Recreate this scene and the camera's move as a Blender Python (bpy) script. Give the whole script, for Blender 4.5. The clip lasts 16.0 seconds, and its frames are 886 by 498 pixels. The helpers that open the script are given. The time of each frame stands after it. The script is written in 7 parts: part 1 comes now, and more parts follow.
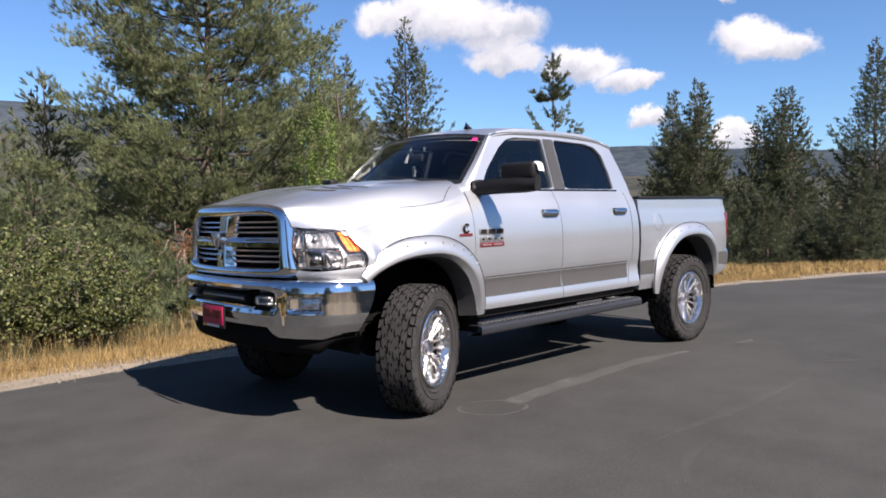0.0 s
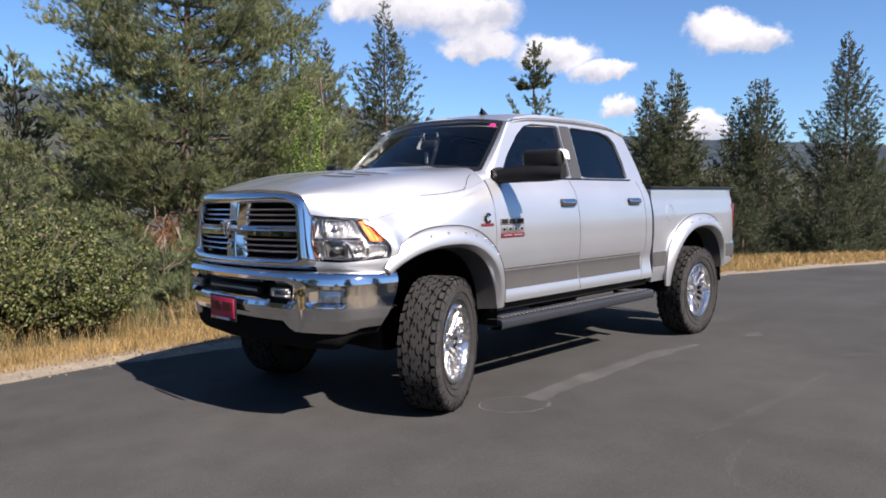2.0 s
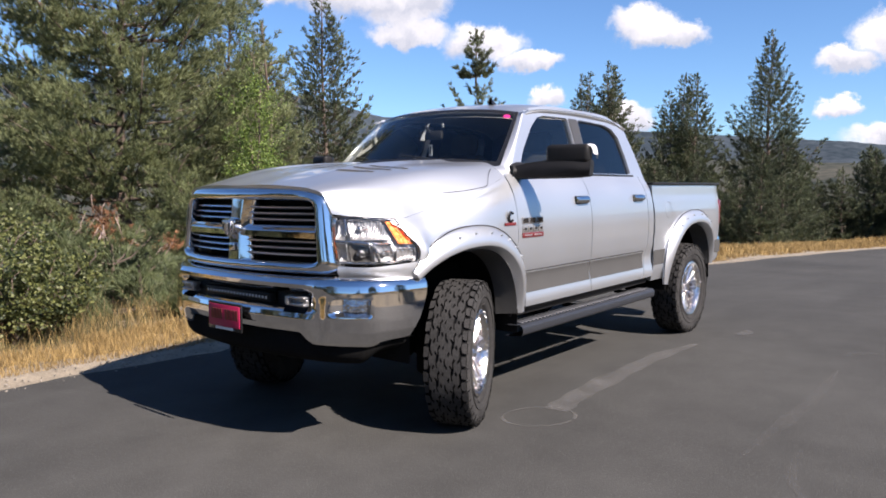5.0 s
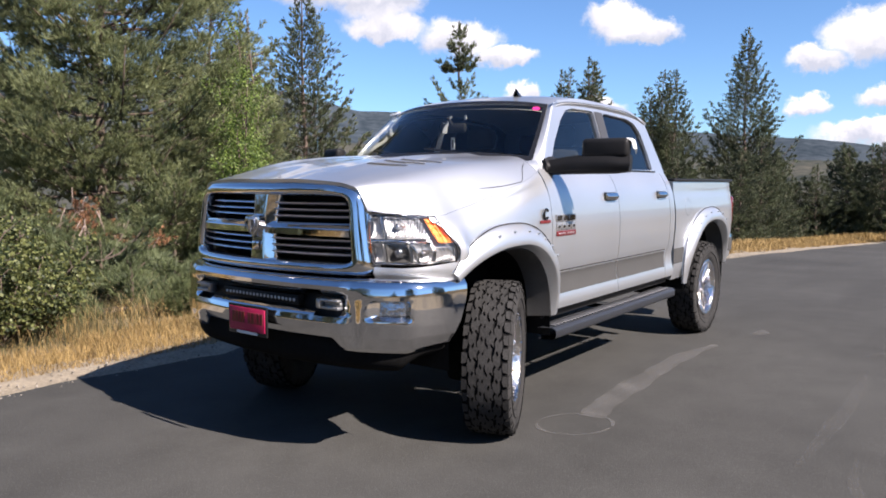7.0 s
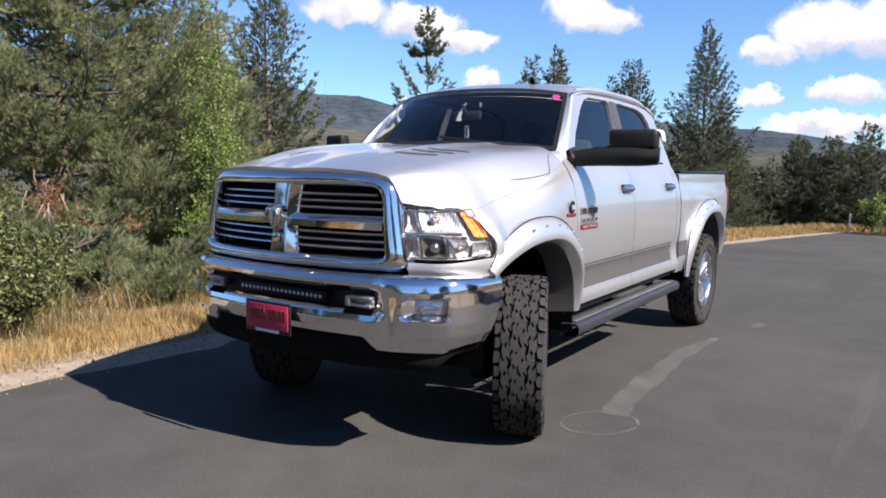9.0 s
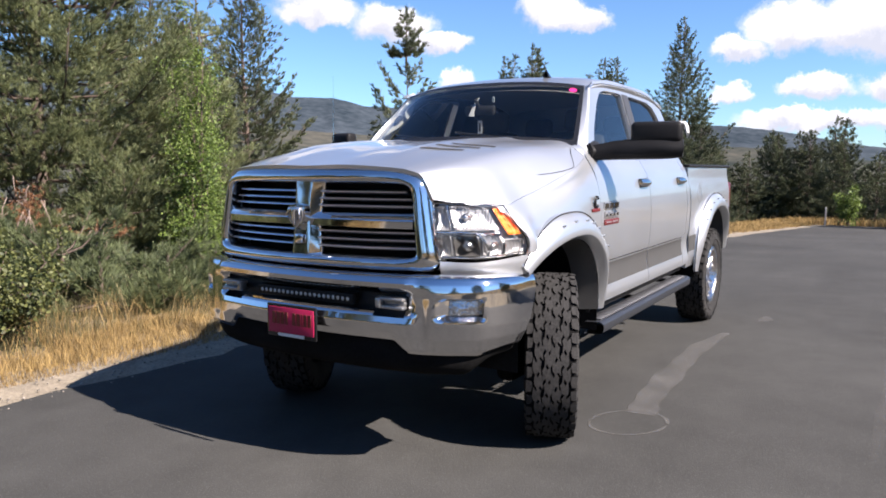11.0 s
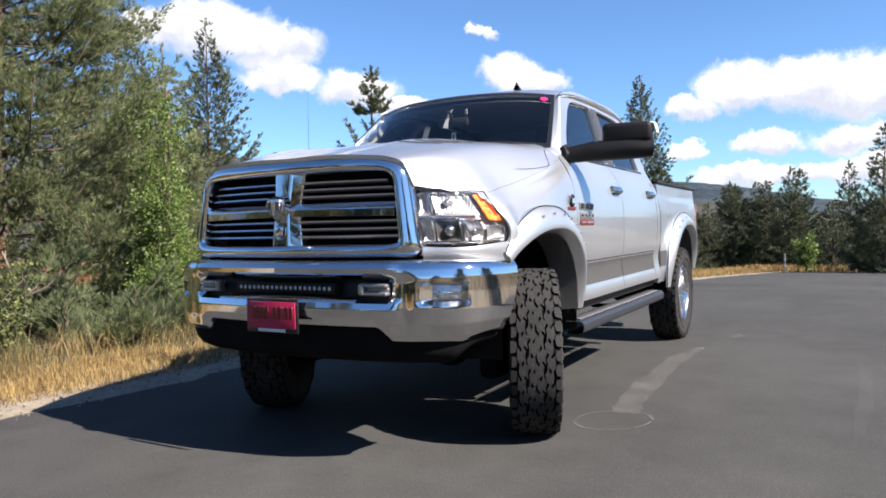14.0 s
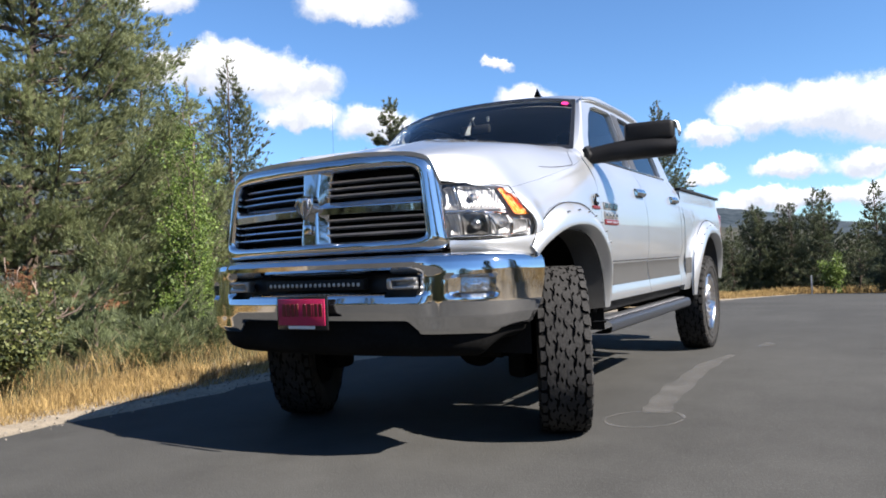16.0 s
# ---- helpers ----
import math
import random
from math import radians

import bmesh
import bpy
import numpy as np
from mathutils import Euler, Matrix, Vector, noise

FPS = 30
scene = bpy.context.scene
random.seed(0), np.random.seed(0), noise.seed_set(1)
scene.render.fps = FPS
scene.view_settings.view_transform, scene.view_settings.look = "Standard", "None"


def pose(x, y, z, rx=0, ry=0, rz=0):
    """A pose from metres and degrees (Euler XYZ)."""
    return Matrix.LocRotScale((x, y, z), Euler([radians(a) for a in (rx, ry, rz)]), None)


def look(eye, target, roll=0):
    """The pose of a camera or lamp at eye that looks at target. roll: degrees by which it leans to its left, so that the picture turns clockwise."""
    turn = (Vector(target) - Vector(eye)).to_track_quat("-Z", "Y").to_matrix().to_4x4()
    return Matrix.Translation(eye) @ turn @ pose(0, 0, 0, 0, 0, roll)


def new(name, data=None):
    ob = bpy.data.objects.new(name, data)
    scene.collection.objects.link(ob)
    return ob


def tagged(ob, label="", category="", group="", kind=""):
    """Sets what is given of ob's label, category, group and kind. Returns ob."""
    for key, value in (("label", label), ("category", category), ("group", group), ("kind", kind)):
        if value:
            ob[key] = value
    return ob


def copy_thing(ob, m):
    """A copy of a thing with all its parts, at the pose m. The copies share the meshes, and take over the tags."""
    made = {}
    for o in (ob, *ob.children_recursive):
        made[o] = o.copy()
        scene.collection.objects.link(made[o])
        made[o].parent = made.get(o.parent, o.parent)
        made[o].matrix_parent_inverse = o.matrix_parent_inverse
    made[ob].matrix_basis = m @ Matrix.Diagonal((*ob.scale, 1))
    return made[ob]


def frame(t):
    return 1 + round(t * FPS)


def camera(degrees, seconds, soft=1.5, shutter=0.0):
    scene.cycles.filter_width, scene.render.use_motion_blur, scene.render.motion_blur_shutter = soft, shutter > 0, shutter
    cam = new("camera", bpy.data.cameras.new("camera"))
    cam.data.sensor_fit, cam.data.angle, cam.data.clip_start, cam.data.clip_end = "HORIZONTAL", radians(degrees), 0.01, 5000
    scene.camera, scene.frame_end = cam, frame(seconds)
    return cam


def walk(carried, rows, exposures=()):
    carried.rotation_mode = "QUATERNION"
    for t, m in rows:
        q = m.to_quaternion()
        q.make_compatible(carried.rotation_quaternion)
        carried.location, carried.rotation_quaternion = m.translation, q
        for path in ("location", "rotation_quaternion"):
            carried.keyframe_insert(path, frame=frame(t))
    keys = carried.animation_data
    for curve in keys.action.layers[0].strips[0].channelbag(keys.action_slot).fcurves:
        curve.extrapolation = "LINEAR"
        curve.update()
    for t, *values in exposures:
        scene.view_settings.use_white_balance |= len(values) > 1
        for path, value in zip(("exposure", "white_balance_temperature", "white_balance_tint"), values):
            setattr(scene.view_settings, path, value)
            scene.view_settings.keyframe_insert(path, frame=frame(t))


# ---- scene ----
cam = camera(62.7, 16.0, soft=1.8)
PATH = [
    (0, (4.724, -3.393, 1.412), (3.281, -2.012, 1.312), -1.3),
    (0.5, (4.619, -3.414, 1.425), (3.195, -2.015, 1.313), -1.1),
    (1, (4.517, -3.454, 1.434), (3.113, -2.035, 1.314), -0.9),
    (1.5, (4.435, -3.48, 1.435), (3.041, -2.052, 1.306), -0.8),
    (2, (4.321, -3.474, 1.424), (2.933, -2.041, 1.289), -0.7),
    (2.5, (4.194, -3.476, 1.44), (2.82, -2.03, 1.299), -0.7),
    (3, (4.088, -3.487, 1.449), (2.732, -2.024, 1.301), -0.7),
    (3.5, (3.952, -3.498, 1.461), (2.613, -2.02, 1.307), -0.5),
    (4, (3.833, -3.533, 1.478), (2.527, -2.027, 1.317), -0.3),
    (6.5, (3.278, -3.589, 1.492), (2.088, -1.992, 1.314), -0.0),
    (7, (3.171, -3.589, 1.491), (1.985, -1.99, 1.307), 0.2),
    (7.5, (3.049, -3.618, 1.499), (1.888, -2.001, 1.308), 0.3),
    (8, (2.923, -3.635, 1.513), (1.791, -2.0, 1.304), 0.4),
    (8.5, (2.825, -3.659, 1.518), (1.719, -2.006, 1.302), 0.9),
    (9, (2.745, -3.657, 1.514), (1.654, -1.995, 1.292), 1.0),
    (11.5, (2.424, -3.711, 1.458), (1.405, -2.004, 1.245), 0.0),
    (12, (2.415, -3.754, 1.407), (1.421, -2.029, 1.208), 0.1),
    (12.5, (2.413, -3.778, 1.349), (1.434, -2.042, 1.183), -0.2),
    (13, (2.405, -3.779, 1.288), (1.437, -2.034, 1.157), -0.6),
    (13.5, (2.404, -3.76, 1.215), (1.435, -2.013, 1.117), -1.0),
    (14, (2.408, -3.744, 1.139), (1.441, -1.994, 1.084), -1.2),
    (14.5, (2.408, -3.748, 1.067), (1.432, -2.002, 1.042), -1.5),
    (15, (2.404, -3.751, 1.02), (1.412, -2.014, 1.015), -1.9),
    (15.5, (2.4, -3.769, 0.986), (1.397, -2.039, 1.002), -2.1),
    (16, (2.391, -3.788, 0.963), (1.377, -2.064, 0.996), -2.4),
]
walk(cam, [(t, look(eye, target, roll)) for t, eye, target, roll in PATH], [(0, 1.26, 6600, 19), (4, 1.35, 6600, 19), (9, 1.52, 6600, 19), (12.5, 1.61, 6550, 18), (16, 1.61, 6500, 13)])

# ---- world, sun ----
SUN_AZ, SUN_EL = 90.8, 40.5          # degrees; azimuth from +y towards +x
sun_dir = Vector((math.sin(radians(SUN_AZ)) * math.cos(radians(SUN_EL)),
                  math.cos(radians(SUN_AZ)) * math.cos(radians(SUN_EL)), math.sin(radians(SUN_EL))))
# cumulus clouds: azimuth, elevation, half width, half height, in degrees
CLOUDS = [(-46, 14.9, 4.2, 1.9), (-50, 14.7, 2.6, 1.3), (-41.5, 13.9, 3.0, 1.6), (-41.3, 11.7, 2.7, 1.0), (-35.4, 10.9, 3.0, 1.3),
          (-31.8, 9.4, 2.2, 0.8), (-23.2, 11.9, 2.2, 1.4), (-21.4, 11.2, 2.2, 0.9), (-30.3, 6.5, 1.4, 0.8), (-24.5, 5.3, 1.8, 1.0),
          (-36.5, 19.6, 3.8, 1.3), (-25.6, 14.9, 1.0, 0.5), (-6.4, 9.9, 2.6, 1.7), (-2.4, 9.5, 2.8, 1.9), (1.8, 9.0, 3.0, 2.0), (-10, 8.3, 1.8, 0.9),
          (-4.8, 5.6, 2.2, 0.8), (0.4, 5.6, 2.4, 1.0), (-5, 3.4, 4.5, 0.7), (2, 3.4, 4.0, 0.9), (-10.2, 5.4, 1.5, 0.6), (-51, 19.4, 2.2, 0.9)]
world = bpy.data.worlds.new("sky")
scene.world = world
world.use_nodes = True
wt = world.node_tree
wt.nodes.clear()


def wnode(kind, **inputs):
    n = wt.nodes.new(kind)
    for k, v in inputs.items():
        n.inputs[k.replace("_", " ")].default_value = v
    return n


def wmath(op, a, b=None, c=None):
    n = wt.nodes.new("ShaderNodeMath")
    n.operation = op
    for i, v in enumerate((a, b, c)):
        if v is None:
            continue
        if hasattr(v, "links"):
            wt.links.new(v, n.inputs[i])
        else:
            n.inputs[i].default_value = v
    return n.outputs[0]


sky = wt.nodes.new("ShaderNodeTexSky")
sky.sky_type, sky.sun_disc = "NISHITA", False
sky.sun_elevation, sky.sun_rotation = radians(SUN_EL), radians(SUN_AZ)
sky.altitude, sky.air_density, sky.dust_density, sky.ozone_density = 750, 1.0, 0.35, 2.2
coord = wt.nodes.new("ShaderNodeTexCoord")
puff = wnode("ShaderNodeTexNoise", Scale=16.0, Detail=9.0, Roughness=0.66)
wt.links.new(coord.outputs["Generated"], puff.inputs["Vector"])
shift = wt.nodes.new("ShaderNodeVectorMath")
shift.operation = "MULTIPLY_ADD"
wt.links.new(puff.outputs["Color"], shift.inputs[0])
shift.inputs[1].default_value, shift.inputs[2].default_value = (0.066,) * 3, (-0.033,) * 3
moved = wt.nodes.new("ShaderNodeVectorMath")
wt.links.new(coord.outputs["Generated"], moved.inputs[0])
wt.links.new(shift.outputs[0], moved.inputs[1])
field, low, weight = None, None, None
for az, el, w, h in CLOUDS:
    m = wt.nodes.new("ShaderNodeMapping")
    m.vector_type = "TEXTURE"
    a, e = radians(az), radians(el)
    m.inputs["Location"].default_value = (math.sin(a) * math.cos(e), math.cos(a) * math.cos(e), math.sin(e))
    m.inputs["Rotation"].default_value = (e, 0, -a)
    m.inputs["Scale"].default_value = (radians(w) * 1.15, 0.4, radians(h) * 1.2)
    wt.links.new(moved.outputs[0], m.inputs["Vector"])
    d = wt.nodes.new("ShaderNodeVectorMath")
    d.operation = "LENGTH"
    wt.links.new(m.outputs[0], d.inputs[0])
    near = wmath("MAXIMUM", wmath("SUBTRACT", 1.5, d.outputs["Value"]), 0.0)
    xyz = wt.nodes.new("ShaderNodeSeparateXYZ")
    wt.links.new(m.outputs[0], xyz.inputs[0])
    zw = wmath("MULTIPLY", xyz.outputs["Z"], near)
    if field is None:
        field, low, weight = d.outputs["Value"], zw, near
    else:
        low, weight = wmath("ADD", low, zw), wmath("ADD", weight, near)
        field = wmath("SMOOTH_MIN", field, d.outputs["Value"], 0.18)
mask = wt.nodes.new("ShaderNodeMapRange")
mask.interpolation_type = "SMOOTHSTEP"
mask.inputs["From Min"].default_value, mask.inputs["From Max"].default_value = 1.10, 0.66
wt.links.new(field, mask.inputs["Value"])
# cloud bodies: white with soft grey folds
fold = wnode("ShaderNodeTexNoise", Scale=15.0, Detail=6.0, Roughness=0.6)
wt.links.new(moved.outputs[0], fold.inputs["Vector"])
ramp = wt.nodes.new("ShaderNodeValToRGB")
ramp.color_ramp.elements[0].position, ramp.color_ramp.elements[0].color = 0.34, (4.6, 5.0, 5.7, 1)
ramp.color_ramp.elements[1].position, ramp.color_ramp.elements[1].color = 0.66, (8.4, 8.4, 8.4, 1)
rise = wmath("DIVIDE", low, wmath("MAXIMUM", weight, 0.01))
wt.links.new(wmath("MULTIPLY_ADD", rise, 0.30, wmath("MULTIPLY_ADD", fold.outputs["Fac"], 0.7, 0.17)), ramp.inputs["Fac"])
mixer = wt.nodes.new("ShaderNodeMix")
mixer.data_type = "RGBA"
wt.links.new(mask.outputs[0], mixer.inputs["Factor"])
tone = wt.nodes.new("ShaderNodeMix")
tone.data_type, tone.blend_type = "RGBA", "MULTIPLY"
tone.inputs["Factor"].default_value, tone.inputs[7].default_value = 1.0, (0.68, 0.955, 1.19, 1)
wt.links.new(sky.outputs[0], tone.inputs[6])
wt.links.new(tone.outputs[2], mixer.inputs[6])
wt.links.new(ramp.outputs["Color"], mixer.inputs[7])
bg = wt.nodes.new("ShaderNodeBackground")
bg.inputs["Strength"].default_value = 0.055
wt.links.new(mixer.outputs[2], bg.inputs["Color"])
wout = wt.nodes.new("ShaderNodeOutputWorld")
wt.links.new(bg.outputs[0], wout.inputs["Surface"])

sun_data = bpy.data.lights.new("sun", "SUN")
sun_data.energy, sun_data.angle, sun_data.color = 5.0, radians(0.53), (1.0, 0.94, 0.85)
sun = new("sun", sun_data)
sun.matrix_world = look(sun_dir * 50, (0, 0, 0))


# ---- materials ----
def material(name, color, rough=0.6, metal=0.0, vary=0.0, scale=8.0, fine=120.0, bump=0.0, color2=None, coat=0.0,
             spec=0.5, sheen_random=0.0, translucent=0.0, transmission=0.0, detail=4.0, ior=1.45, bump_scale=None):
    m = bpy.data.materials.new(name)
    m.use_nodes = True
    nt = m.node_tree
    b = nt.nodes["Principled BSDF"]
    b.inputs["Roughness"].default_value, b.inputs["Metallic"].default_value = rough, metal
    b.inputs["Coat Weight"].default_value, b.inputs["Coat Roughness"].default_value = coat, 0.03
    b.inputs["Specular IOR Level"].default_value, b.inputs["IOR"].default_value = spec, ior
    b.inputs["Transmission Weight"].default_value = transmission
    b.inputs["Base Color"].default_value = (*color, 1)
    if vary or color2 or bump or sheen_random:
        tc = nt.nodes.new("ShaderNodeTexCoord")
        big = nt.nodes.new("ShaderNodeTexNoise")
        big.inputs["Scale"].default_value, big.inputs["Detail"].default_value = scale, detail
        small = nt.nodes.new("ShaderNodeTexNoise")
        small.inputs["Scale"].default_value, small.inputs["Detail"].default_value = fine, 3.0
        for n in (big, small):
            nt.links.new(tc.outputs["Object"], n.inputs["Vector"])
        add = nt.nodes.new("ShaderNodeMath")
        add.operation = "MULTIPLY_ADD"
        nt.links.new(small.outputs["Fac"], add.inputs[0])
        add.inputs[1].default_value = 0.5
        half = nt.nodes.new("ShaderNodeMath")
        half.operation = "MULTIPLY"
        half.inputs[1].default_value = 0.5
        nt.links.new(big.outputs["Fac"], half.inputs[0])
        nt.links.new(half.outputs[0], add.inputs[2])
        fac = add.outputs[0]
        if sheen_random:
            geo = nt.nodes.new("ShaderNodeNewGeometry")
            mixr = nt.nodes.new("ShaderNodeMath")
            mixr.operation = "MULTIPLY_ADD"
            nt.links.new(geo.outputs["Random Per Island"], mixr.inputs[0])
            mixr.inputs[1].default_value = sheen_random
            sub = nt.nodes.new("ShaderNodeMath")
            sub.operation = "SUBTRACT"
            nt.links.new(fac, sub.inputs[0])
            sub.inputs[1].default_value = sheen_random / 2
            nt.links.new(sub.outputs[0], mixr.inputs[2])
            fac = mixr.outputs[0]
        cr = nt.nodes.new("ShaderNodeValToRGB")
        c2 = color2 or tuple(min(1, c * (1 + vary)) for c in color)
        c1 = tuple(c * (1 - vary) for c in color)
        cr.color_ramp.elements[0].position, cr.color_ramp.elements[0].color = 0.35, (*c1, 1)
        cr.color_ramp.elements[1].position, cr.color_ramp.elements[1].color = 0.65, (*c2, 1)
        nt.links.new(fac, cr.inputs["Fac"])
        nt.links.new(cr.outputs["Color"], b.inputs["Base Color"])
        if bump:
            bp = nt.nodes.new("ShaderNodeBump")
            bp.inputs["Strength"].default_value, bp.inputs["Distance"].default_value = bump, 0.01
            nt.links.new((small if bump_scale is None else big).outputs["Fac"], bp.inputs["Height"])
            nt.links.new(bp.outputs["Normal"], b.inputs["Normal"])
        if translucent:
            tr = nt.nodes.new("ShaderNodeBsdfTranslucent")
            nt.links.new(cr.outputs["Color"], tr.inputs["Color"])
            mx = nt.nodes.new("ShaderNodeMixShader")
            mx.inputs[0].default_value = translucent
            nt.links.new(b.outputs[0], mx.inputs[1])
            nt.links.new(tr.outputs[0], mx.inputs[2])
            nt.links.new(mx.outputs[0], nt.nodes["Material Output"].inputs["Surface"])
    return m


def asphalt_material():
    """Worn road surface: dark binder, fine pale chippings, broad wear."""
    m = material("asphalt", (0.060, 0.058, 0.056), rough=0.9, spec=0.16)
    nt = m.node_tree
    b = nt.nodes["Principled BSDF"]
    tc = nt.nodes.new("ShaderNodeTexCoord")
    vals = []
    for scale, detail in ((0.35, 5), (3.0, 5), (160.0, 3)):
        n = nt.nodes.new("ShaderNodeTexNoise")
        n.inputs["Scale"].default_value, n.inputs["Detail"].default_value = scale, detail
        nt.links.new(tc.outputs["Object"], n.inputs["Vector"])
        vals.append(n)
    vor = nt.nodes.new("ShaderNodeTexVoronoi")
    vor.inputs["Scale"].default_value = 110.0
    nt.links.new(tc.outputs["Object"], vor.inputs["Vector"])
    base = nt.nodes.new("ShaderNodeValToRGB")
    base.color_ramp.elements[0].position, base.color_ramp.elements[0].color = 0.3, (0.0372, 0.0371, 0.0349, 1)
    base.color_ramp.elements[1].position, base.color_ramp.elements[1].color = 0.72, (0.0548, 0.0545, 0.0510, 1)
    nt.links.new(vals[0].outputs["Fac"], base.inputs["Fac"])
    mid = nt.nodes.new("ShaderNodeMix")
    mid.data_type, mid.blend_type = "RGBA", "OVERLAY"
    mid.inputs["Factor"].default_value = 0.24
    nt.links.new(base.outputs["Color"], mid.inputs[6])
    nt.links.new(vals[1].outputs["Fac"], mid.inputs[7])
    # long worn streaks along the road
    mp = nt.nodes.new("ShaderNodeMapping")
    mp.inputs["Scale"].default_value = (1.6, 0.14, 1.0)
    mp.inputs["Rotation"].default_value = (0, 0, 0.12)
    nt.links.new(tc.outputs["Object"], mp.inputs["Vector"])
    streak = nt.nodes.new("ShaderNodeTexNoise")
    streak.inputs["Scale"].default_value, streak.inputs["Detail"].default_value, streak.inputs["Roughness"].default_value = 1.0, 7.0, 0.65
    nt.links.new(mp.outputs["Vector"], streak.inputs["Vector"])
    worn = nt.nodes.new("ShaderNodeMix")
    worn.data_type, worn.blend_type = "RGBA", "OVERLAY"
    worn.inputs["Factor"].default_value = 0.22
    nt.links.new(mid.outputs[2], worn.inputs[6])
    nt.links.new(streak.outputs["Fac"], worn.inputs[7])
    mid = worn
    chip = nt.nodes.new("ShaderNodeValToRGB")
    chip.color_ramp.elements[0].position, chip.color_ramp.elements[0].color = 0.12, (1, 1, 1, 1)
    chip.color_ramp.elements[1].position, chip.color_ramp.elements[1].color = 0.3, (0, 0, 0, 1)
    nt.links.new(vor.outputs["Distance"], chip.inputs["Fac"])
    chips = nt.nodes.new("ShaderNodeMath")
    chips.operation = "MULTIPLY"
    nt.links.new(chip.outputs["Color"], chips.inputs[0])
    nt.links.new(vals[2].outputs["Fac"], chips.inputs[1])
    top = nt.nodes.new("ShaderNodeMix")
    top.data_type = "RGBA"
    top.inputs[7].default_value = (0.121, 0.1215, 0.116, 1)
    nt.links.new(chips.outputs[0], top.inputs["Factor"])
    nt.links.new(mid.outputs[2], top.inputs[6])
    nt.links.new(top.outputs[2], b.inputs["Base Color"])
    bp = nt.nodes.new("ShaderNodeBump")
    bp.inputs["Strength"].default_value, bp.inputs["Distance"].default_value = 0.25, 0.006
    nt.links.new(vor.outputs["Distance"], bp.inputs["Height"])
    nt.links.new(bp.outputs["Normal"], b.inputs["Normal"])
    return m


M_ASPHALT = asphalt_material()
M_GRAVEL = material("gravel", (0.200, 0.168, 0.122), 0.95, vary=0.4, scale=3, fine=40, bump=1.0)
M_SOIL = material("dry_soil", (0.145, 0.112, 0.072), 0.95, vary=0.35, scale=0.5, fine=9, bump=0.6, color2=(0.235, 0.185, 0.105))
M_STONE = material("pebble", (0.19, 0.17, 0.145), 0.9, vary=0.35, scale=4, fine=60, sheen_random=0.6)
M_DRYGRASS = material("dry_grass", (0.205, 0.128, 0.046), 0.8, vary=0.35, scale=1.6, fine=14, sheen_random=0.5, translucent=0.3, color2=(0.430, 0.300, 0.118))
M_GREENGRASS = material("green_grass", (0.040, 0.046, 0.017), 0.8, vary=0.35, scale=0.8, fine=12, sheen_random=0.6, translucent=0.25, color2=(0.125, 0.112, 0.048))
M_NEEDLE = material("pine_needles", (0.072, 0.094, 0.042), 0.6, vary=0.3, scale=1.8, fine=5, sheen_random=0.18, translucent=0.42, color2=(0.285, 0.315, 0.150), detail=2)
# darker copy of the pine needles; shade of the low growth is in its colour
M_NEEDLE_SHADED = material("shaded_pine_needles", (0.036, 0.054, 0.024), 0.6, vary=0.3, scale=2.2, fine=6, sheen_random=0.20, translucent=0.36, color2=(0.160, 0.190, 0.082), detail=2)
M_NEEDLE_BLUE = material("fir_needles", (0.032, 0.044, 0.023), 0.6, vary=0.3, scale=1.0, fine=3, sheen_random=0.20, translucent=0.34, color2=(0.158, 0.182, 0.092), detail=2)
M_NEEDLE_FAR = material("dark_fir_needles", (0.030, 0.042, 0.024), 0.62, vary=0.3, scale=0.7, fine=2.5, sheen_random=0.2, translucent=0.38, color2=(0.128, 0.150, 0.080), detail=2)
M_LEAF = material("aspen_leaves", (0.068, 0.118, 0.024), 0.55, vary=0.35, scale=0.8, fine=8, sheen_random=0.6, translucent=0.38, color2=(0.185, 0.262, 0.056))
M_SHRUB = material("shrub_leaves", (0.034, 0.054, 0.016), 0.55, vary=0.4, scale=2.2, fine=7, sheen_random=0.5, translucent=0.32, color2=(0.145, 0.158, 0.050))
M_DEAD = material("dead_needles", (0.15, 0.066, 0.030), 0.8, vary=0.4, scale=2, fine=12, sheen_random=0.6, translucent=0.2, color2=(0.29, 0.140, 0.065))
M_TWIG = material("bleached_twigs", (0.26, 0.195, 0.16), 0.85, vary=0.25, scale=4, fine=40)
M_STALK = material("seed_stalks", (0.24, 0.18, 0.085), 0.8, vary=0.3, scale=1.5, fine=30, sheen_random=0.7, translucent=0.2, color2=(0.40, 0.32, 0.17))
M_BARK = material("bark", (0.085, 0.062, 0.048), 0.9, vary=0.4, scale=3, fine=30, bump=0.8)
# distance haze is put into the blue base colour of the wooded hills
M_HILL_HAZED = material("hazed_wooded_hill", (0.027, 0.039, 0.050), 0.95, vary=0.25, scale=0.008, fine=0.06, color2=(0.056, 0.069, 0.082), spec=0.0, detail=10)
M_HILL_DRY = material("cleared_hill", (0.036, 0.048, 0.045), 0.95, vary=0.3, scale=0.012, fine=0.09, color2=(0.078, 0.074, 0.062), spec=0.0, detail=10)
M_POST = material("white_post", (0.62, 0.61, 0.58), 0.6, vary=0.1, scale=5)


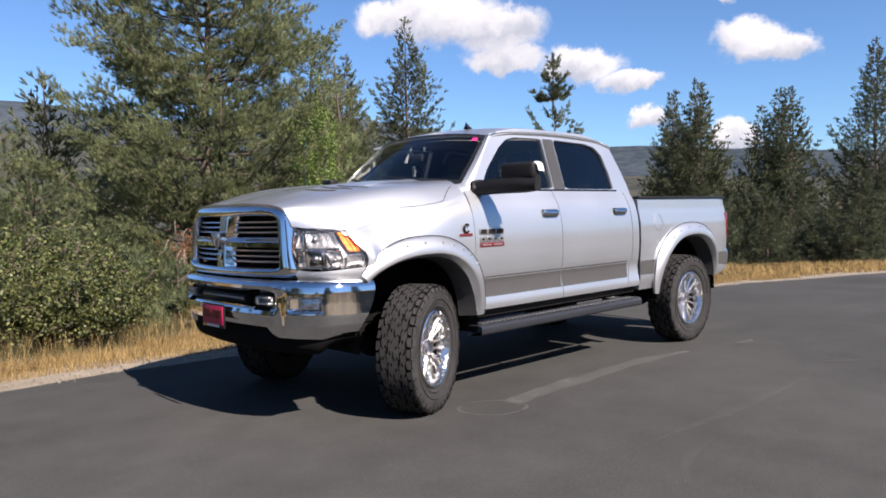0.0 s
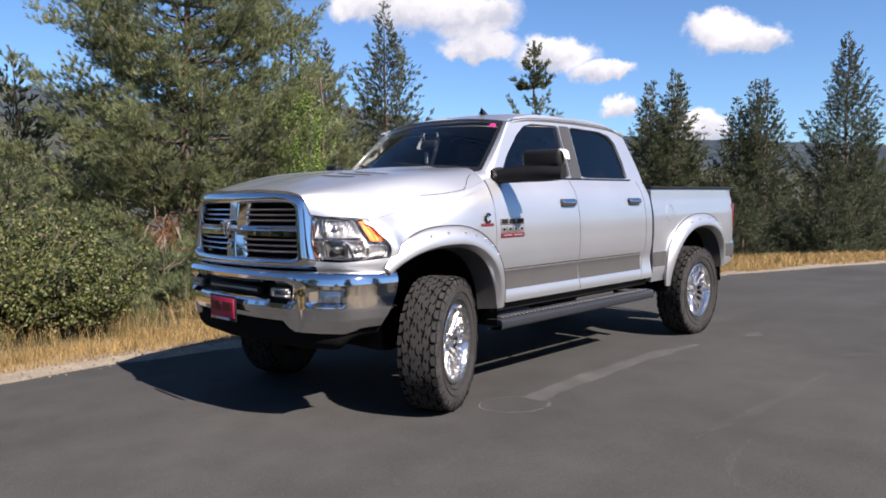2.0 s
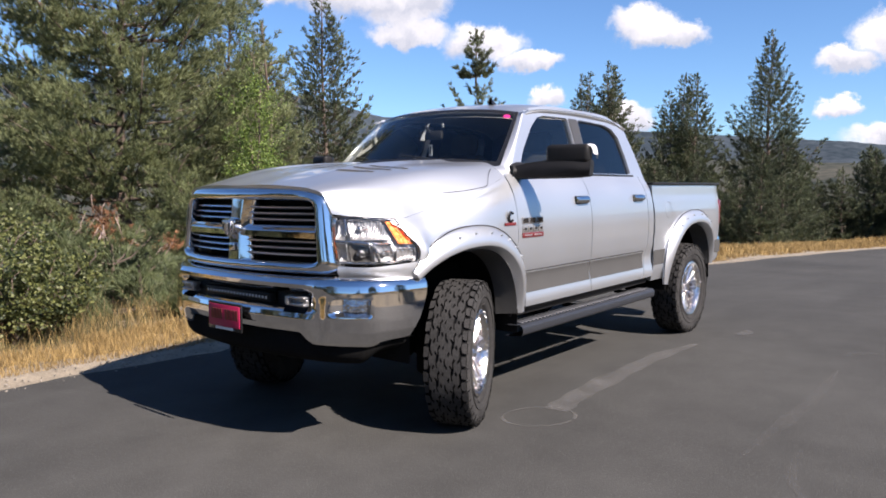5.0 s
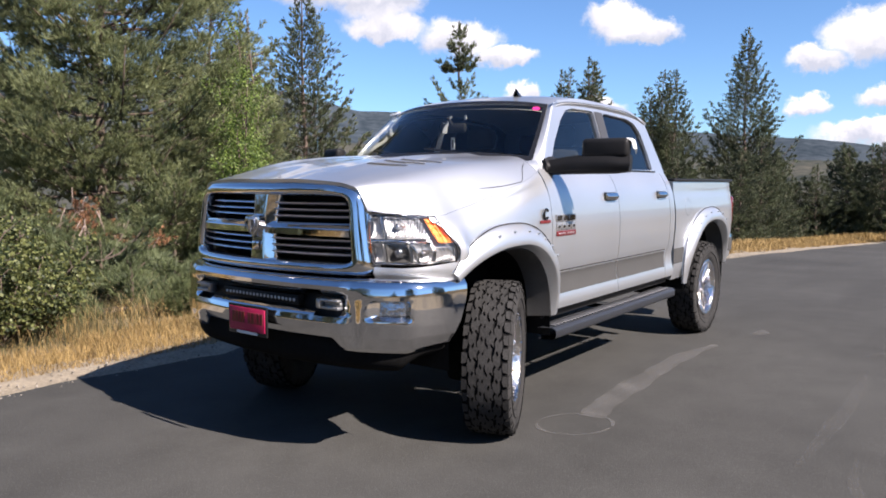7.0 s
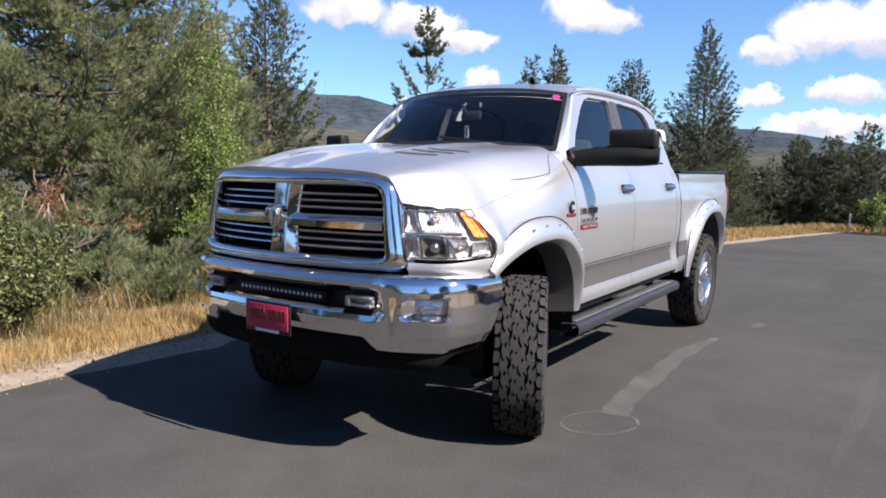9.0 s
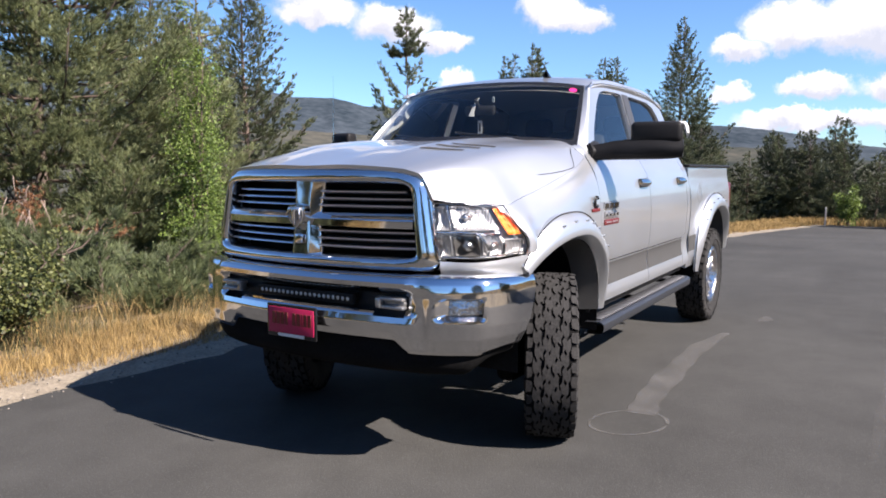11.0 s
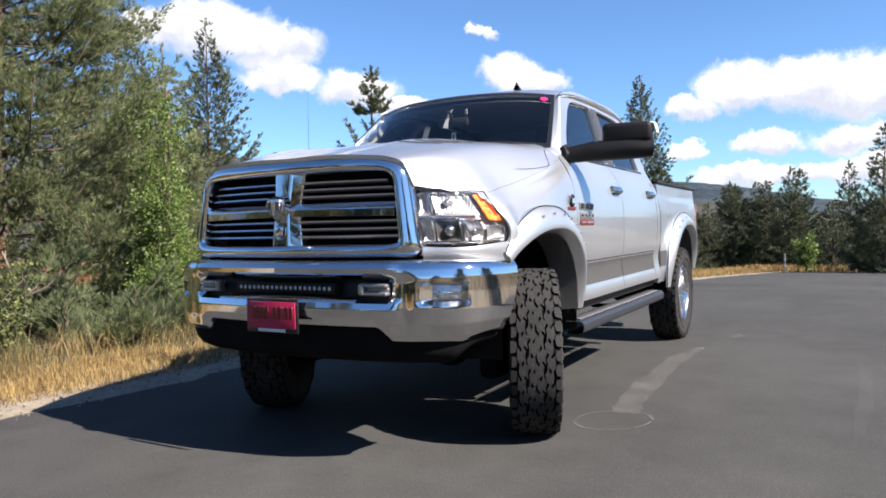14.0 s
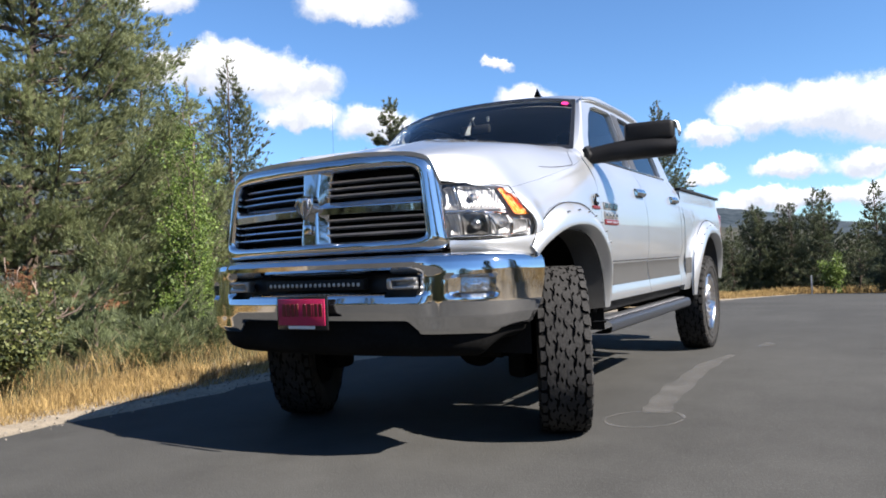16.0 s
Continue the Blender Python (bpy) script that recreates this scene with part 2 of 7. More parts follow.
# ---- mesh helpers ----
def mesh_object(name, bm, mat, parent=None, label="", smooth=True, angle=40):
    me = bpy.data.meshes.new(name)
    bm.to_mesh(me)
    bm.free()
    for mm in (mat if isinstance(mat, (list, tuple)) else [mat]):
        me.materials.append(mm)
    if smooth:
        me.shade_smooth()
        if angle:
            me.set_sharp_from_angle(angle=radians(angle))
    ob = new(name, me)
    if parent is not None:
        ob.parent = parent
    return tagged(ob, label=label)


def part(name, bm, mat, parent, label="", smooth=True, angle=40):
    return mesh_object(name, bm, mat, parent, label, smooth, angle)


def arrays_object(name, verts, faces, mat, parent=None, label="", smooth=False):
    """One mesh out of numpy arrays: verts (n, 3), faces (m, 3 or 4)."""
    me = bpy.data.meshes.new(name)
    faces = np.asarray(faces)
    k = faces.shape[1]
    me.vertices.add(len(verts))
    me.vertices.foreach_set("co", np.asarray(verts, dtype=np.float32).ravel())
    me.loops.add(faces.size)
    me.loops.foreach_set("vertex_index", faces.ravel().astype(np.int32))
    me.polygons.add(len(faces))
    me.polygons.foreach_set("loop_start", np.arange(0, faces.size, k, dtype=np.int32))
    me.update(calc_edges=True)
    me.validate()
    me.materials.append(mat)
    if smooth:
        me.shade_smooth()
    ob = new(name, me)
    if parent is not None:
        ob.parent = parent
    return tagged(ob, label=label)


def empty(name, loc, label, category, group="", kind="", turn=0.0):
    e = new(name)
    e.empty_display_size = 0.2
    e.matrix_basis = Matrix.Translation(loc) @ Matrix.Rotation(turn, 4, "Z")
    return tagged(e, label, category, group, kind)


# ---- ground ----
def ground_z(x, y):
    """The road runs level past the truck and falls gently away behind it; the verge drops to the wood."""
    z = 0.0
    if y > 4:
        z -= 0.055 * (y - 4) ** 2 / (y - 4 + 6)
    e = edge_x(y) - 1.3 - x
    if e > 0:
        z -= 0.16 * e ** 2 / (e + 3) if e < 40 else 0.16 * 1600 / 43 + 0.01 * (e - 40)
    if x > 9.6:
        z += 5.0 * (1 - math.exp(-(x - 9.6) / 8.0))
    return z


def edge_x(y):
    """The asphalt's edge on the wooded side."""
    return -2.15 + 0.012 * (y + 1) + 0.05 * math.sin(y * 0.9) + 0.03 * math.sin(y * 2.3 + 1)


def axis(lo, hi, near_lo, near_hi, step):
    a = list(np.arange(near_lo, near_hi + 1e-6, step))
    d, v = step, near_hi
    while v < hi:
        d *= 1.28
        v += d
        a.append(v)
    d, v = step, near_lo
    while v > lo:
        d *= 1.28
        v -= d
        a.insert(0, v)
    return np.array(a)


def sheet(name, xs, ys, zf, mat, label, category):
    X, Y = np.meshgrid(xs, ys, indexing="ij")
    Z = np.array([[zf(a, b) for b in ys] for a in xs])
    n, m = X.shape
    verts = np.stack([X, Y, Z], -1).reshape(-1, 3)
    i, j = np.meshgrid(np.arange(n - 1), np.arange(m - 1), indexing="ij")
    a = (i * m + j).ravel()
    faces = np.stack([a, a + m, a + m + 1, a + 1], -1)
    ob = arrays_object(name, verts, faces, mat, smooth=True)
    return tagged(ob, label, category, kind="structure")


def soil_z(x, y):
    rough = 0.04 * noise.noise((x * 0.6, y * 0.6, 0)) if x < edge_x(y) - 0.9 else 0.0
    return ground_z(x, y) - 0.03 + rough


sheet("ground", axis(-2500, 2500, -8, 1, 0.5), axis(-2500, 2500, -8, 30, 0.7), soil_z, M_SOIL,
      "dry brown soil and sparse grass under the trees", "ground")


def strip(name, left, right, ys, lift, mat, label, category, cols=8, rag=0.0):
    verts, faces = [], []
    for y in ys:
        l, r = left(y), right(y)
        for k in range(cols + 1):
            x = l + (r - l) * k / cols
            if rag and k == 0:
                x += rag * noise.noise((y * 2.3, 0, 3)) + rag * 0.6 * noise.noise((y * 7, 1, 3))
            verts.append((x, y, ground_z(x, y) + lift))
    n = cols + 1
    for i in range(len(ys) - 1):
        for k in range(cols):
            a = i * n + k
            faces.append((a, a + 1, a + n + 1, a + n))
    ob = arrays_object(name, np.array(verts), faces, mat, smooth=True)
    return tagged(ob, label, category, kind="structure")


road_ys = list(np.arange(-40, -6, 2.0)) + list(np.arange(-6, 24, 0.25)) + list(np.arange(24, 90, 2.0))
strip("gravel_shoulder", lambda y: edge_x(y) - 0.75, lambda y: edge_x(y) + 0.25, road_ys, -0.012, M_GRAVEL,
      "pale gravel shoulder beside the road", "shoulder", 6, 0.40)
strip("road", edge_x, lambda y: 9.0, road_ys, 0.0, M_ASPHALT, "dark grey worn asphalt road", "road", 24, 0.14)

# ---- trees ----


def tufts(points, dirs, length, width, blades, spread, rs):
    """Needle tufts: blades fanned round each direction, one thin triangle each."""
    n = len(points)
    d = dirs / (np.linalg.norm(dirs, axis=1, keepdims=True) + 1e-9)
    P = np.repeat(points, blades, 0)
    D = np.repeat(d, blades, 0)
    R = rs.normal(size=D.shape)
    R -= (R * D).sum(1, keepdims=True) * D
    R /= np.linalg.norm(R, axis=1, keepdims=True) + 1e-9
    s = rs.uniform(0.25, 1.0, (len(D), 1)) * spread
    V = D + R * s
    V /= np.linalg.norm(V, axis=1, keepdims=True)
    L = length * rs.uniform(0.65, 1.2, (len(D), 1))
    S = np.cross(V, rs.normal(size=V.shape))
    S /= np.linalg.norm(S, axis=1, keepdims=True) + 1e-9
    start = P - D * rs.uniform(0, 0.6, (len(D), 1)) * length * min(1.0, 0.9 / spread)
    W = width * rs.uniform(0.7, 1.3, (len(D), 1))
    verts = np.stack([start - S * W * 0.5, start + S * W * 0.5, start + V * L], 1).reshape(-1, 3)
    faces = np.arange(len(verts)).reshape(-1, 3)
    return verts, faces


def leaves(points, size, per, scatter, rs):
    """Small folded leaves, each a rhomb of two triangles."""
    P = np.repeat(points, per, 0) + rs.normal(size=(len(points) * per, 3)) * scatter
    N = len(P)
    A = rs.normal(size=(N, 3))
    A[:, 2] -= 0.4
    A /= np.linalg.norm(A, axis=1, keepdims=True)
    B = np.cross(A, rs.normal(size=(N, 3)))
    B /= np.linalg.norm(B, axis=1, keepdims=True) + 1e-9
    s = size * rs.uniform(0.6, 1.25, (N, 1))
    verts = np.stack([P, P + A * s * 0.5 + B * s * 0.36, P + A * s, P + A * s * 0.5 - B * s * 0.36], 1).reshape(-1, 3)
    faces = np.arange(len(verts)).reshape(-1, 4)
    return verts, faces


def limb_mesh(bm, pts, r0, r1, sides=6):
    """A tapered round limb along a list of points."""
    rings = []
    for i, p in enumerate(pts):
        a = Vector(pts[max(i - 1, 0)])
        b = Vector(pts[min(i + 1, len(pts) - 1)])
        t = (b - a).normalized()
        u = t.orthogonal().normalized()
        v = t.cross(u)
        r = r0 + (r1 - r0) * i / (len(pts) - 1)
        rings.append([bm.verts.new(Vector(p) + (u * math.cos(2 * math.pi * k / sides) + v * math.sin(2 * math.pi * k / sides)) * r)
                      for k in range(sides)])
    for a, b in zip(rings, rings[1:]):
        for k in range(sides):
            bm.faces.new((a[k], a[(k + 1) % sides], b[(k + 1) % sides], b[k]))
    bm.faces.new(rings[-1])


def conifer(name, loc, height, base, radius, seed, label, whorl=0.5, branches=9, shape=0.8, up=0.5, clump=0.36, shoots=30, blades=9, needle=0.13, width=0.011,
            mat=None, gap=0.05, bare=0.2, spread=0.95, side=2, flat=0.6, ragged=0.3, group="pines by the road"):
    """A pine or fir: trunk, upswept limbs in whorls, and along the limbs rounded clumps of shoots, each a brush of needles."""
    rs = np.random.default_rng(seed)
    tree = empty(name, loc, label, "tree", group)
    bm = bmesh.new()
    wob = [(0.06 * height / 8 * math.sin(seed + k * 1.3), 0.06 * height / 8 * math.cos(seed * 2 + k * 0.9), height * k / 8) for k in range(9)]
    limb_mesh(bm, wob, 0.011 * height + 0.03, 0.012, 8)
    centres, sizes, ways = [], [], []

    def puff(p, size, way):
        centres.append(p)
        sizes.append(size)
        ways.append(way)

    z = base
    while z < height - 0.25:
        f = (z - base) / (height - base)
        reach = radius * (1 - f) ** shape * rs.uniform(1 - ragged * 0.5, 1 + ragged * 0.4) + 0.10
        nb = max(3, int(branches * (1 - 0.45 * f)))
        a0 = rs.uniform(0, 6.28)
        for k in range(nb):
            if rs.uniform() < gap:
                continue
            ang = a0 + 6.283 * k / nb + rs.normal() * 0.22
            ln = reach * rs.uniform(1 - ragged, 1 + ragged * 0.6)
            h = np.array([math.cos(ang), math.sin(ang), 0])
            perp = np.array([-h[1], h[0], 0])
            tilt = up * (0.45 + 0.9 * f) + rs.normal() * 0.09
            mid = np.array([wob[4][0] * f, wob[4][1] * f, z])
            bend = rs.normal() * 0.12
            along = lambda t: mid + h * ln * t + perp * bend * ln * t * t + np.array([0, 0, ln * (tilt * t ** 1.5 - 0.12 * math.sin(3.1 * t) * (1 - f))])
            if ln > 0.4:
                limb_mesh(bm, [along(0), along(0.35), along(0.7), along(1.0)], 0.010 + 0.010 * ln, 0.006, 4)
            size = clump * (0.30 + 0.70 * (1 - f) ** 0.8)
            n = max(1, int(ln * (1 - bare) / (size * 0.95)))
            for i in range(n):
                t = 1.0 - (1 - bare) * (i + rs.uniform(-0.25, 0.25)) / n
                p = along(min(t, 1.0))
                grow = size * rs.uniform(0.65, 1.15)
                puff(p, grow, h + np.array([0, 0, 0.5]))
                off = ln * 0.34 * (1.12 - t)
                if off > size * 0.45:
                    for s in range(side):
                        sg = -1 if s % 2 else 1
                        q = p + (perp * sg * off * rs.uniform(0.7, 1.2) + h * off * rs.uniform(0.2, 0.8)) * (1 + s // 2)
                        q[2] += off * 0.25 + rs.normal() * size * 0.3
                        puff(q, grow * rs.uniform(0.7, 1.0), perp * sg * 0.6 + h * 0.7 + np.array([0, 0, 0.5]))
        z += whorl * (1 - 0.35 * f) * rs.uniform(0.75, 1.25)
    for k in range(4):
        puff(np.array([wob[8][0], wob[8][1], height - 0.02 - 0.16 * k]), 0.10 + 0.03 * k, np.array([0, 0, 1.6]))
    part("trunk", bm, M_BARK, tree, angle=0)
    c, r, w = np.array(centres), np.array(sizes), np.array(ways)
    per = np.maximum(3, (shoots * np.clip(r / clump, 0.25, 1.2) ** 2).astype(int))
    c, w, r = np.repeat(c, per, 0), np.repeat(w, per, 0), np.repeat(r, per)[:, None]
    d = rs.normal(size=c.shape)
    d /= np.linalg.norm(d, axis=1, keepdims=True)
    d = d + w * 0.45
    pts = c + d * r * rs.uniform(0.25, 0.95, (len(c), 1)) * np.array([1, 1, flat])
    v, fcs = tufts(pts, d * 0.55 + w * 0.5 + np.array([0, 0, 0.55]), needle, width, blades, spread, rs)
    arrays_object("crown", v, fcs, mat or M_NEEDLE, tree)
    return tree


def broadleaf(name, loc, height, radius, seed, label, mat, stems=5, leaf=0.06, count=900, slim=False, group="shrubs of the verge", category="shrub"):
    """A shrub or young aspen: several tapered stems and a crown of separate leaves."""
    rs = np.random.default_rng(seed)
    bush = empty(name, loc, label, category, group)
    bm = bmesh.new()
    pts = []
    for k in range(stems):
        ang = 6.283 * k / stems + rs.normal() * 0.4
        tip = np.array([math.cos(ang) * radius * rs.uniform(0.35, 0.95), math.sin(ang) * radius * rs.uniform(0.35, 0.95), height * rs.uniform(0.65, 1.0)])
        if slim:
            tip = np.array([rs.normal() * 0.25, rs.normal() * 0.25, height * (1 - 0.12 * k)])
        line = [tip * t + np.array([0, 0, 0.15 * height * t * (1 - t)]) for t in (0, 0.3, 0.65, 1.0)]
        limb_mesh(bm, line, 0.012 + height * 0.006, 0.005, 5)
        for j in range(26 if slim else 11):
            t = rs.uniform(0.12 if slim else 0.25, 1.0)
            p = tip * t + np.array([0, 0, 0.15 * height * t * (1 - t)])
            w = radius * (0.5 + 0.5 * (1 - t)) * (1.0 if slim else 0.55)
            q = p + np.array([rs.normal() * w * 0.6, rs.normal() * w * 0.6, rs.normal() * 0.1 * height])
            q[2] = max(q[2], 0.06)
            limb_mesh(bm, [p, (p + q) / 2 + np.array([0, 0, 0.04]), q], 0.006, 0.003, 3)
            for s in (0.55, 0.7, 0.85, 1.0):
                pts.append(p + (q - p) * s)
    part("branchwork", bm, M_BARK, bush, angle=0)
    pts = np.array(pts)
    per = max(2, int(count / len(pts)))
    v, fcs = leaves(pts, leaf, per, leaf * (1.5 if slim else 1.15), rs)
    arrays_object("foliage", v, fcs, mat, bush)
    return bush


def at(x, y, dz=0.0):
    return (x, y, ground_z(x, y) + dz)


def top(x, y, z):
    """Height of a tree whose tip stands at z."""
    return z - ground_z(x, y)

# ---- truck materials ----
def paint_material():
    m = material("silver_metallic_paint", (0.62, 0.625, 0.63), rough=0.40, metal=0.86, coat=0.8, spec=0.5)
    nt = m.node_tree
    b = nt.nodes["Principled BSDF"]
    tc = nt.nodes.new("ShaderNodeTexCoord")
    fl = nt.nodes.new("ShaderNodeTexNoise")
    fl.inputs["Scale"].default_value = 900.0
    du = nt.nodes.new("ShaderNodeTexNoise")
    du.inputs["Scale"].default_value, du.inputs["Detail"].default_value = 2.2, 6.0
    cr = nt.nodes.new("ShaderNodeValToRGB")
    cr.color_ramp.elements[0].color, cr.color_ramp.elements[1].color = (0.475, 0.491, 0.506, 1), (0.575, 0.592, 0.609, 1)
    rr = nt.nodes.new("ShaderNodeMapRange")
    rr.inputs["To Min"].default_value, rr.inputs["To Max"].default_value = 0.36, 0.46
    for n in (fl, du):
        nt.links.new(tc.outputs["Object"], n.inputs["Vector"])
    nt.links.new(fl.outputs["Fac"], cr.inputs["Fac"])
    nt.links.new(du.outputs["Fac"], rr.inputs["Value"])
    nt.links.new(cr.outputs["Color"], b.inputs["Base Color"])
    nt.links.new(rr.outputs[0], b.inputs["Roughness"])
    return m


M_PAINT = paint_material()
M_STRIPE = material("graphite_decal", (0.056, 0.056, 0.055), 0.6, 0.0, vary=0.08, scale=5, spec=0.06)
M_CHROME = material("chrome", (0.67, 0.67, 0.675), 0.05, 1.0, vary=0.03, scale=4, fine=50)
M_RIM = material("chromed_rim", (0.72, 0.70, 0.68), 0.17, 1.0, vary=0.06, scale=14, fine=34, bump=0.8)
M_PLASTIC = material("black_textured_plastic", (0.013, 0.013, 0.0135), 0.45, vary=0.2, scale=6, fine=300, bump=0.12, spec=0.14)
M_ARCH = material("grey_arch_lip", (0.036, 0.036, 0.035), 0.8, vary=0.2, scale=8, fine=160, bump=0.3)
M_HOOK = material("dull_steel_hook", (0.36, 0.355, 0.35), 0.38, 0.8, vary=0.2, scale=12, fine=80)
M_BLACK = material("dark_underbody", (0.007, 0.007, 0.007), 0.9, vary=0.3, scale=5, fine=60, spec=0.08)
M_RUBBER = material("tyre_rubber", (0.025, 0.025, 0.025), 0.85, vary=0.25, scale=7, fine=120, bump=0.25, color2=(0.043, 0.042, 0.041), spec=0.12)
M_GLOSSBLACK = material("gloss_black", (0.012, 0.012, 0.013), 0.12, vary=0.1, scale=4)
M_STEPGREY = material("powder_coated_step", (0.024, 0.026, 0.031), 0.40, 0.2, vary=0.12, scale=6, fine=180, bump=0.1)
M_STEPRIB = material("lighter_grey_rib", (0.085, 0.088, 0.095), 0.5, 0.2, vary=0.3, scale=14, fine=120)
M_BPILLAR = material("grey_pillar_trim", (0.040, 0.039, 0.038), 0.45, vary=0.1, scale=6, fine=150)
M_PINK = material("magenta_plate", (0.33, 0.010, 0.058), 0.5, vary=0.12, scale=8)
M_PINKSTICKER = material("pink_sticker", (0.55, 0.02, 0.16), 0.5, vary=0.05, scale=8)
M_WHITE = material("white_paper", (0.60, 0.60, 0.585), 0.6, vary=0.05, scale=12)
M_RED = material("red_badge", (0.11, 0.014, 0.015), 0.4, vary=0.1, scale=10)
M_TAIL = material("red_lens", (0.12, 0.007, 0.008), 0.15, vary=0.1, scale=10, coat=0.8)
M_SEAT = material("grey_cloth", (0.055, 0.055, 0.053), 0.85, vary=0.2, scale=10, fine=200, bump=0.2)
M_DASH = material("dashboard_plastic", (0.014, 0.014, 0.014), 0.75, vary=0.2, scale=5, fine=150)
M_AMBER = material("amber_lens", (0.78, 0.165, 0.004), 0.36, 0.15, vary=0.35, scale=40, fine=110, bump=0.5)
M_LINER = material("light_cabin_trim", (0.30, 0.30, 0.285), 0.8, vary=0.1, scale=5)
M_SLAT = material("satin_slat_edge", (0.60, 0.59, 0.61), 0.3, 0.9, vary=0.08, scale=8)
M_HEADREF = material("lamp_reflector", (0.27, 0.27, 0.275), 0.45, 0.70, vary=0.15, scale=22, fine=60)
M_LAMPGREY = material("satin_lamp_housing", (0.46, 0.46, 0.46), 0.5, 0.3, vary=0.15, scale=12, fine=80)
def ribbed(m, scale, strength):
    """Fine upright flutes on a lamp reflector."""
    nt = m.node_tree
    tc = nt.nodes.new("ShaderNodeTexCoord")
    wv = nt.nodes.new("ShaderNodeTexWave")
    wv.inputs["Scale"].default_value, wv.inputs["Distortion"].default_value = scale, 0.6
    nt.links.new(tc.outputs["Object"], wv.inputs["Vector"])
    bp = nt.nodes.new("ShaderNodeBump")
    bp.inputs["Strength"].default_value, bp.inputs["Distance"].default_value = strength, 0.004
    nt.links.new(wv.outputs["Fac"], bp.inputs["Height"])
    nt.links.new(bp.outputs["Normal"], nt.nodes["Principled BSDF"].inputs["Normal"])


ribbed(M_HEADREF, 26.0, 0.35)
M_FOG = material("fog_lamp_lens", (0.60, 0.60, 0.60), 0.16, 1.0, vary=0.5, scale=45, fine=120, bump=1.0, bump_scale=1)
M_LED = material("led_lenses", (0.42, 0.42, 0.40), 0.2, vary=0.2, scale=60, fine=140, coat=0.6)


def glass_material(name, tint, reflect=0.5):
    m = bpy.data.materials.new(name)
    m.use_nodes = True
    nt = m.node_tree
    nt.nodes.remove(nt.nodes["Principled BSDF"])
    tr = nt.nodes.new("ShaderNodeBsdfTransparent")
    tr.inputs["Color"].default_value = (*tint, 1)
    gl = nt.nodes.new("ShaderNodeBsdfGlossy")
    gl.inputs["Roughness"].default_value = 0.015
    gl.inputs["Color"].default_value = (1, 1, 1, 1)
    fr = nt.nodes.new("ShaderNodeFresnel")
    fr.inputs["IOR"].default_value = 1.5
    mx = nt.nodes.new("ShaderNodeMixShader")
    nt.links.new(fr.outputs[0], mx.inputs[0])
    nt.links.new(tr.outputs[0], mx.inputs[1])
    nt.links.new(gl.outputs[0], mx.inputs[2])
    nt.links.new(mx.outputs[0], nt.nodes["Material Output"].inputs["Surface"])
    return m


M_SHIELD = glass_material("windscreen_glass", (0.76, 0.80, 0.77))
M_FRONTGLASS = glass_material("lightly_tinted_glass", (0.48, 0.53, 0.51))
M_TINT = glass_material("dark_tinted_glass", (0.06, 0.065, 0.07))
M_CLEAR = glass_material("clear_lens", (0.93, 0.94, 0.95))


# ---- surface helpers ----
def catmull(p, t):
    """A point at t in 0..1 along a smooth curve through the list of points p."""
    n = len(p) - 1
    s = min(max(t, 0.0), 1.0) * n
    i = min(int(s), n - 1)
    u = s - i
    a, b, c, d = p[max(i - 1, 0)] if i > 0 else p[0] * 2 - p[1], p[i], p[i + 1], p[i + 2] if i + 2 <= n else p[n] * 2 - p[n - 1]
    return 0.5 * ((2 * b) + (c - a) * u + (2 * a - 5 * b + 4 * c - d) * u * u + (3 * b - a - 3 * c + d) * u ** 3)


def loft(net, nu, nv, side=1):
    """A bmesh through a net of control points (rows of points), mirrored in x where side is -1."""
    bm = bmesh.new()
    rows = [[Vector(q) for q in r] for r in net]
    grid = []
    for i in range(nu + 1):
        line = [catmull(r, i / nu) for r in rows]
        col = []
        for j in range(nv + 1):
            q = catmull(line, j / nv)
            col.append(bm.verts.new((q.x * side, q.y, q.z)))
        grid.append(col)
    for i in range(nu):
        for j in range(nv):
            bm.faces.new((grid[i][j], grid[i + 1][j], grid[i + 1][j + 1], grid[i][j + 1]))
    return bm


def outward(bm, centre=(0, 1.5, 0.9)):
    """Turns all faces of an open sheet so that on the whole they look away from centre."""
    bm.normal_update()
    c = Vector(centre)
    if sum(f.calc_area() * f.normal.dot(f.calc_center_median() - c) for f in bm.faces) < 0:
        bmesh.ops.reverse_faces(bm, faces=bm.faces[:])
    bm.normal_update()
    return bm


def thick(ob, t=0.012, offset=-1):
    """Gives an open sheet a thickness t, inwards (-1) or outwards (1), with a closed rim."""
    bm = bmesh.new()
    bm.from_mesh(ob.data)
    bm.normal_update()
    faces, verts = bm.faces[:], bm.verts[:]
    rim = [e for e in bm.edges if e.is_boundary]
    twin = {v: bm.verts.new(v.co + v.normal * (t * offset)) for v in verts}
    for f in faces:
        bm.faces.new([twin[v] for v in reversed(f.verts)])
    for e in rim:
        a, b = e.verts
        lp = e.link_loops[0]
        if lp.vert is not a:
            a, b = b, a
        bm.faces.new((b, a, twin[a], twin[b]))
    if offset > 0:
        bmesh.ops.reverse_faces(bm, faces=bm.faces[:])
    bm.to_mesh(ob.data)
    bm.free()
    ob.data.shade_smooth()
    ob.data.set_sharp_from_angle(angle=radians(40))
    return ob


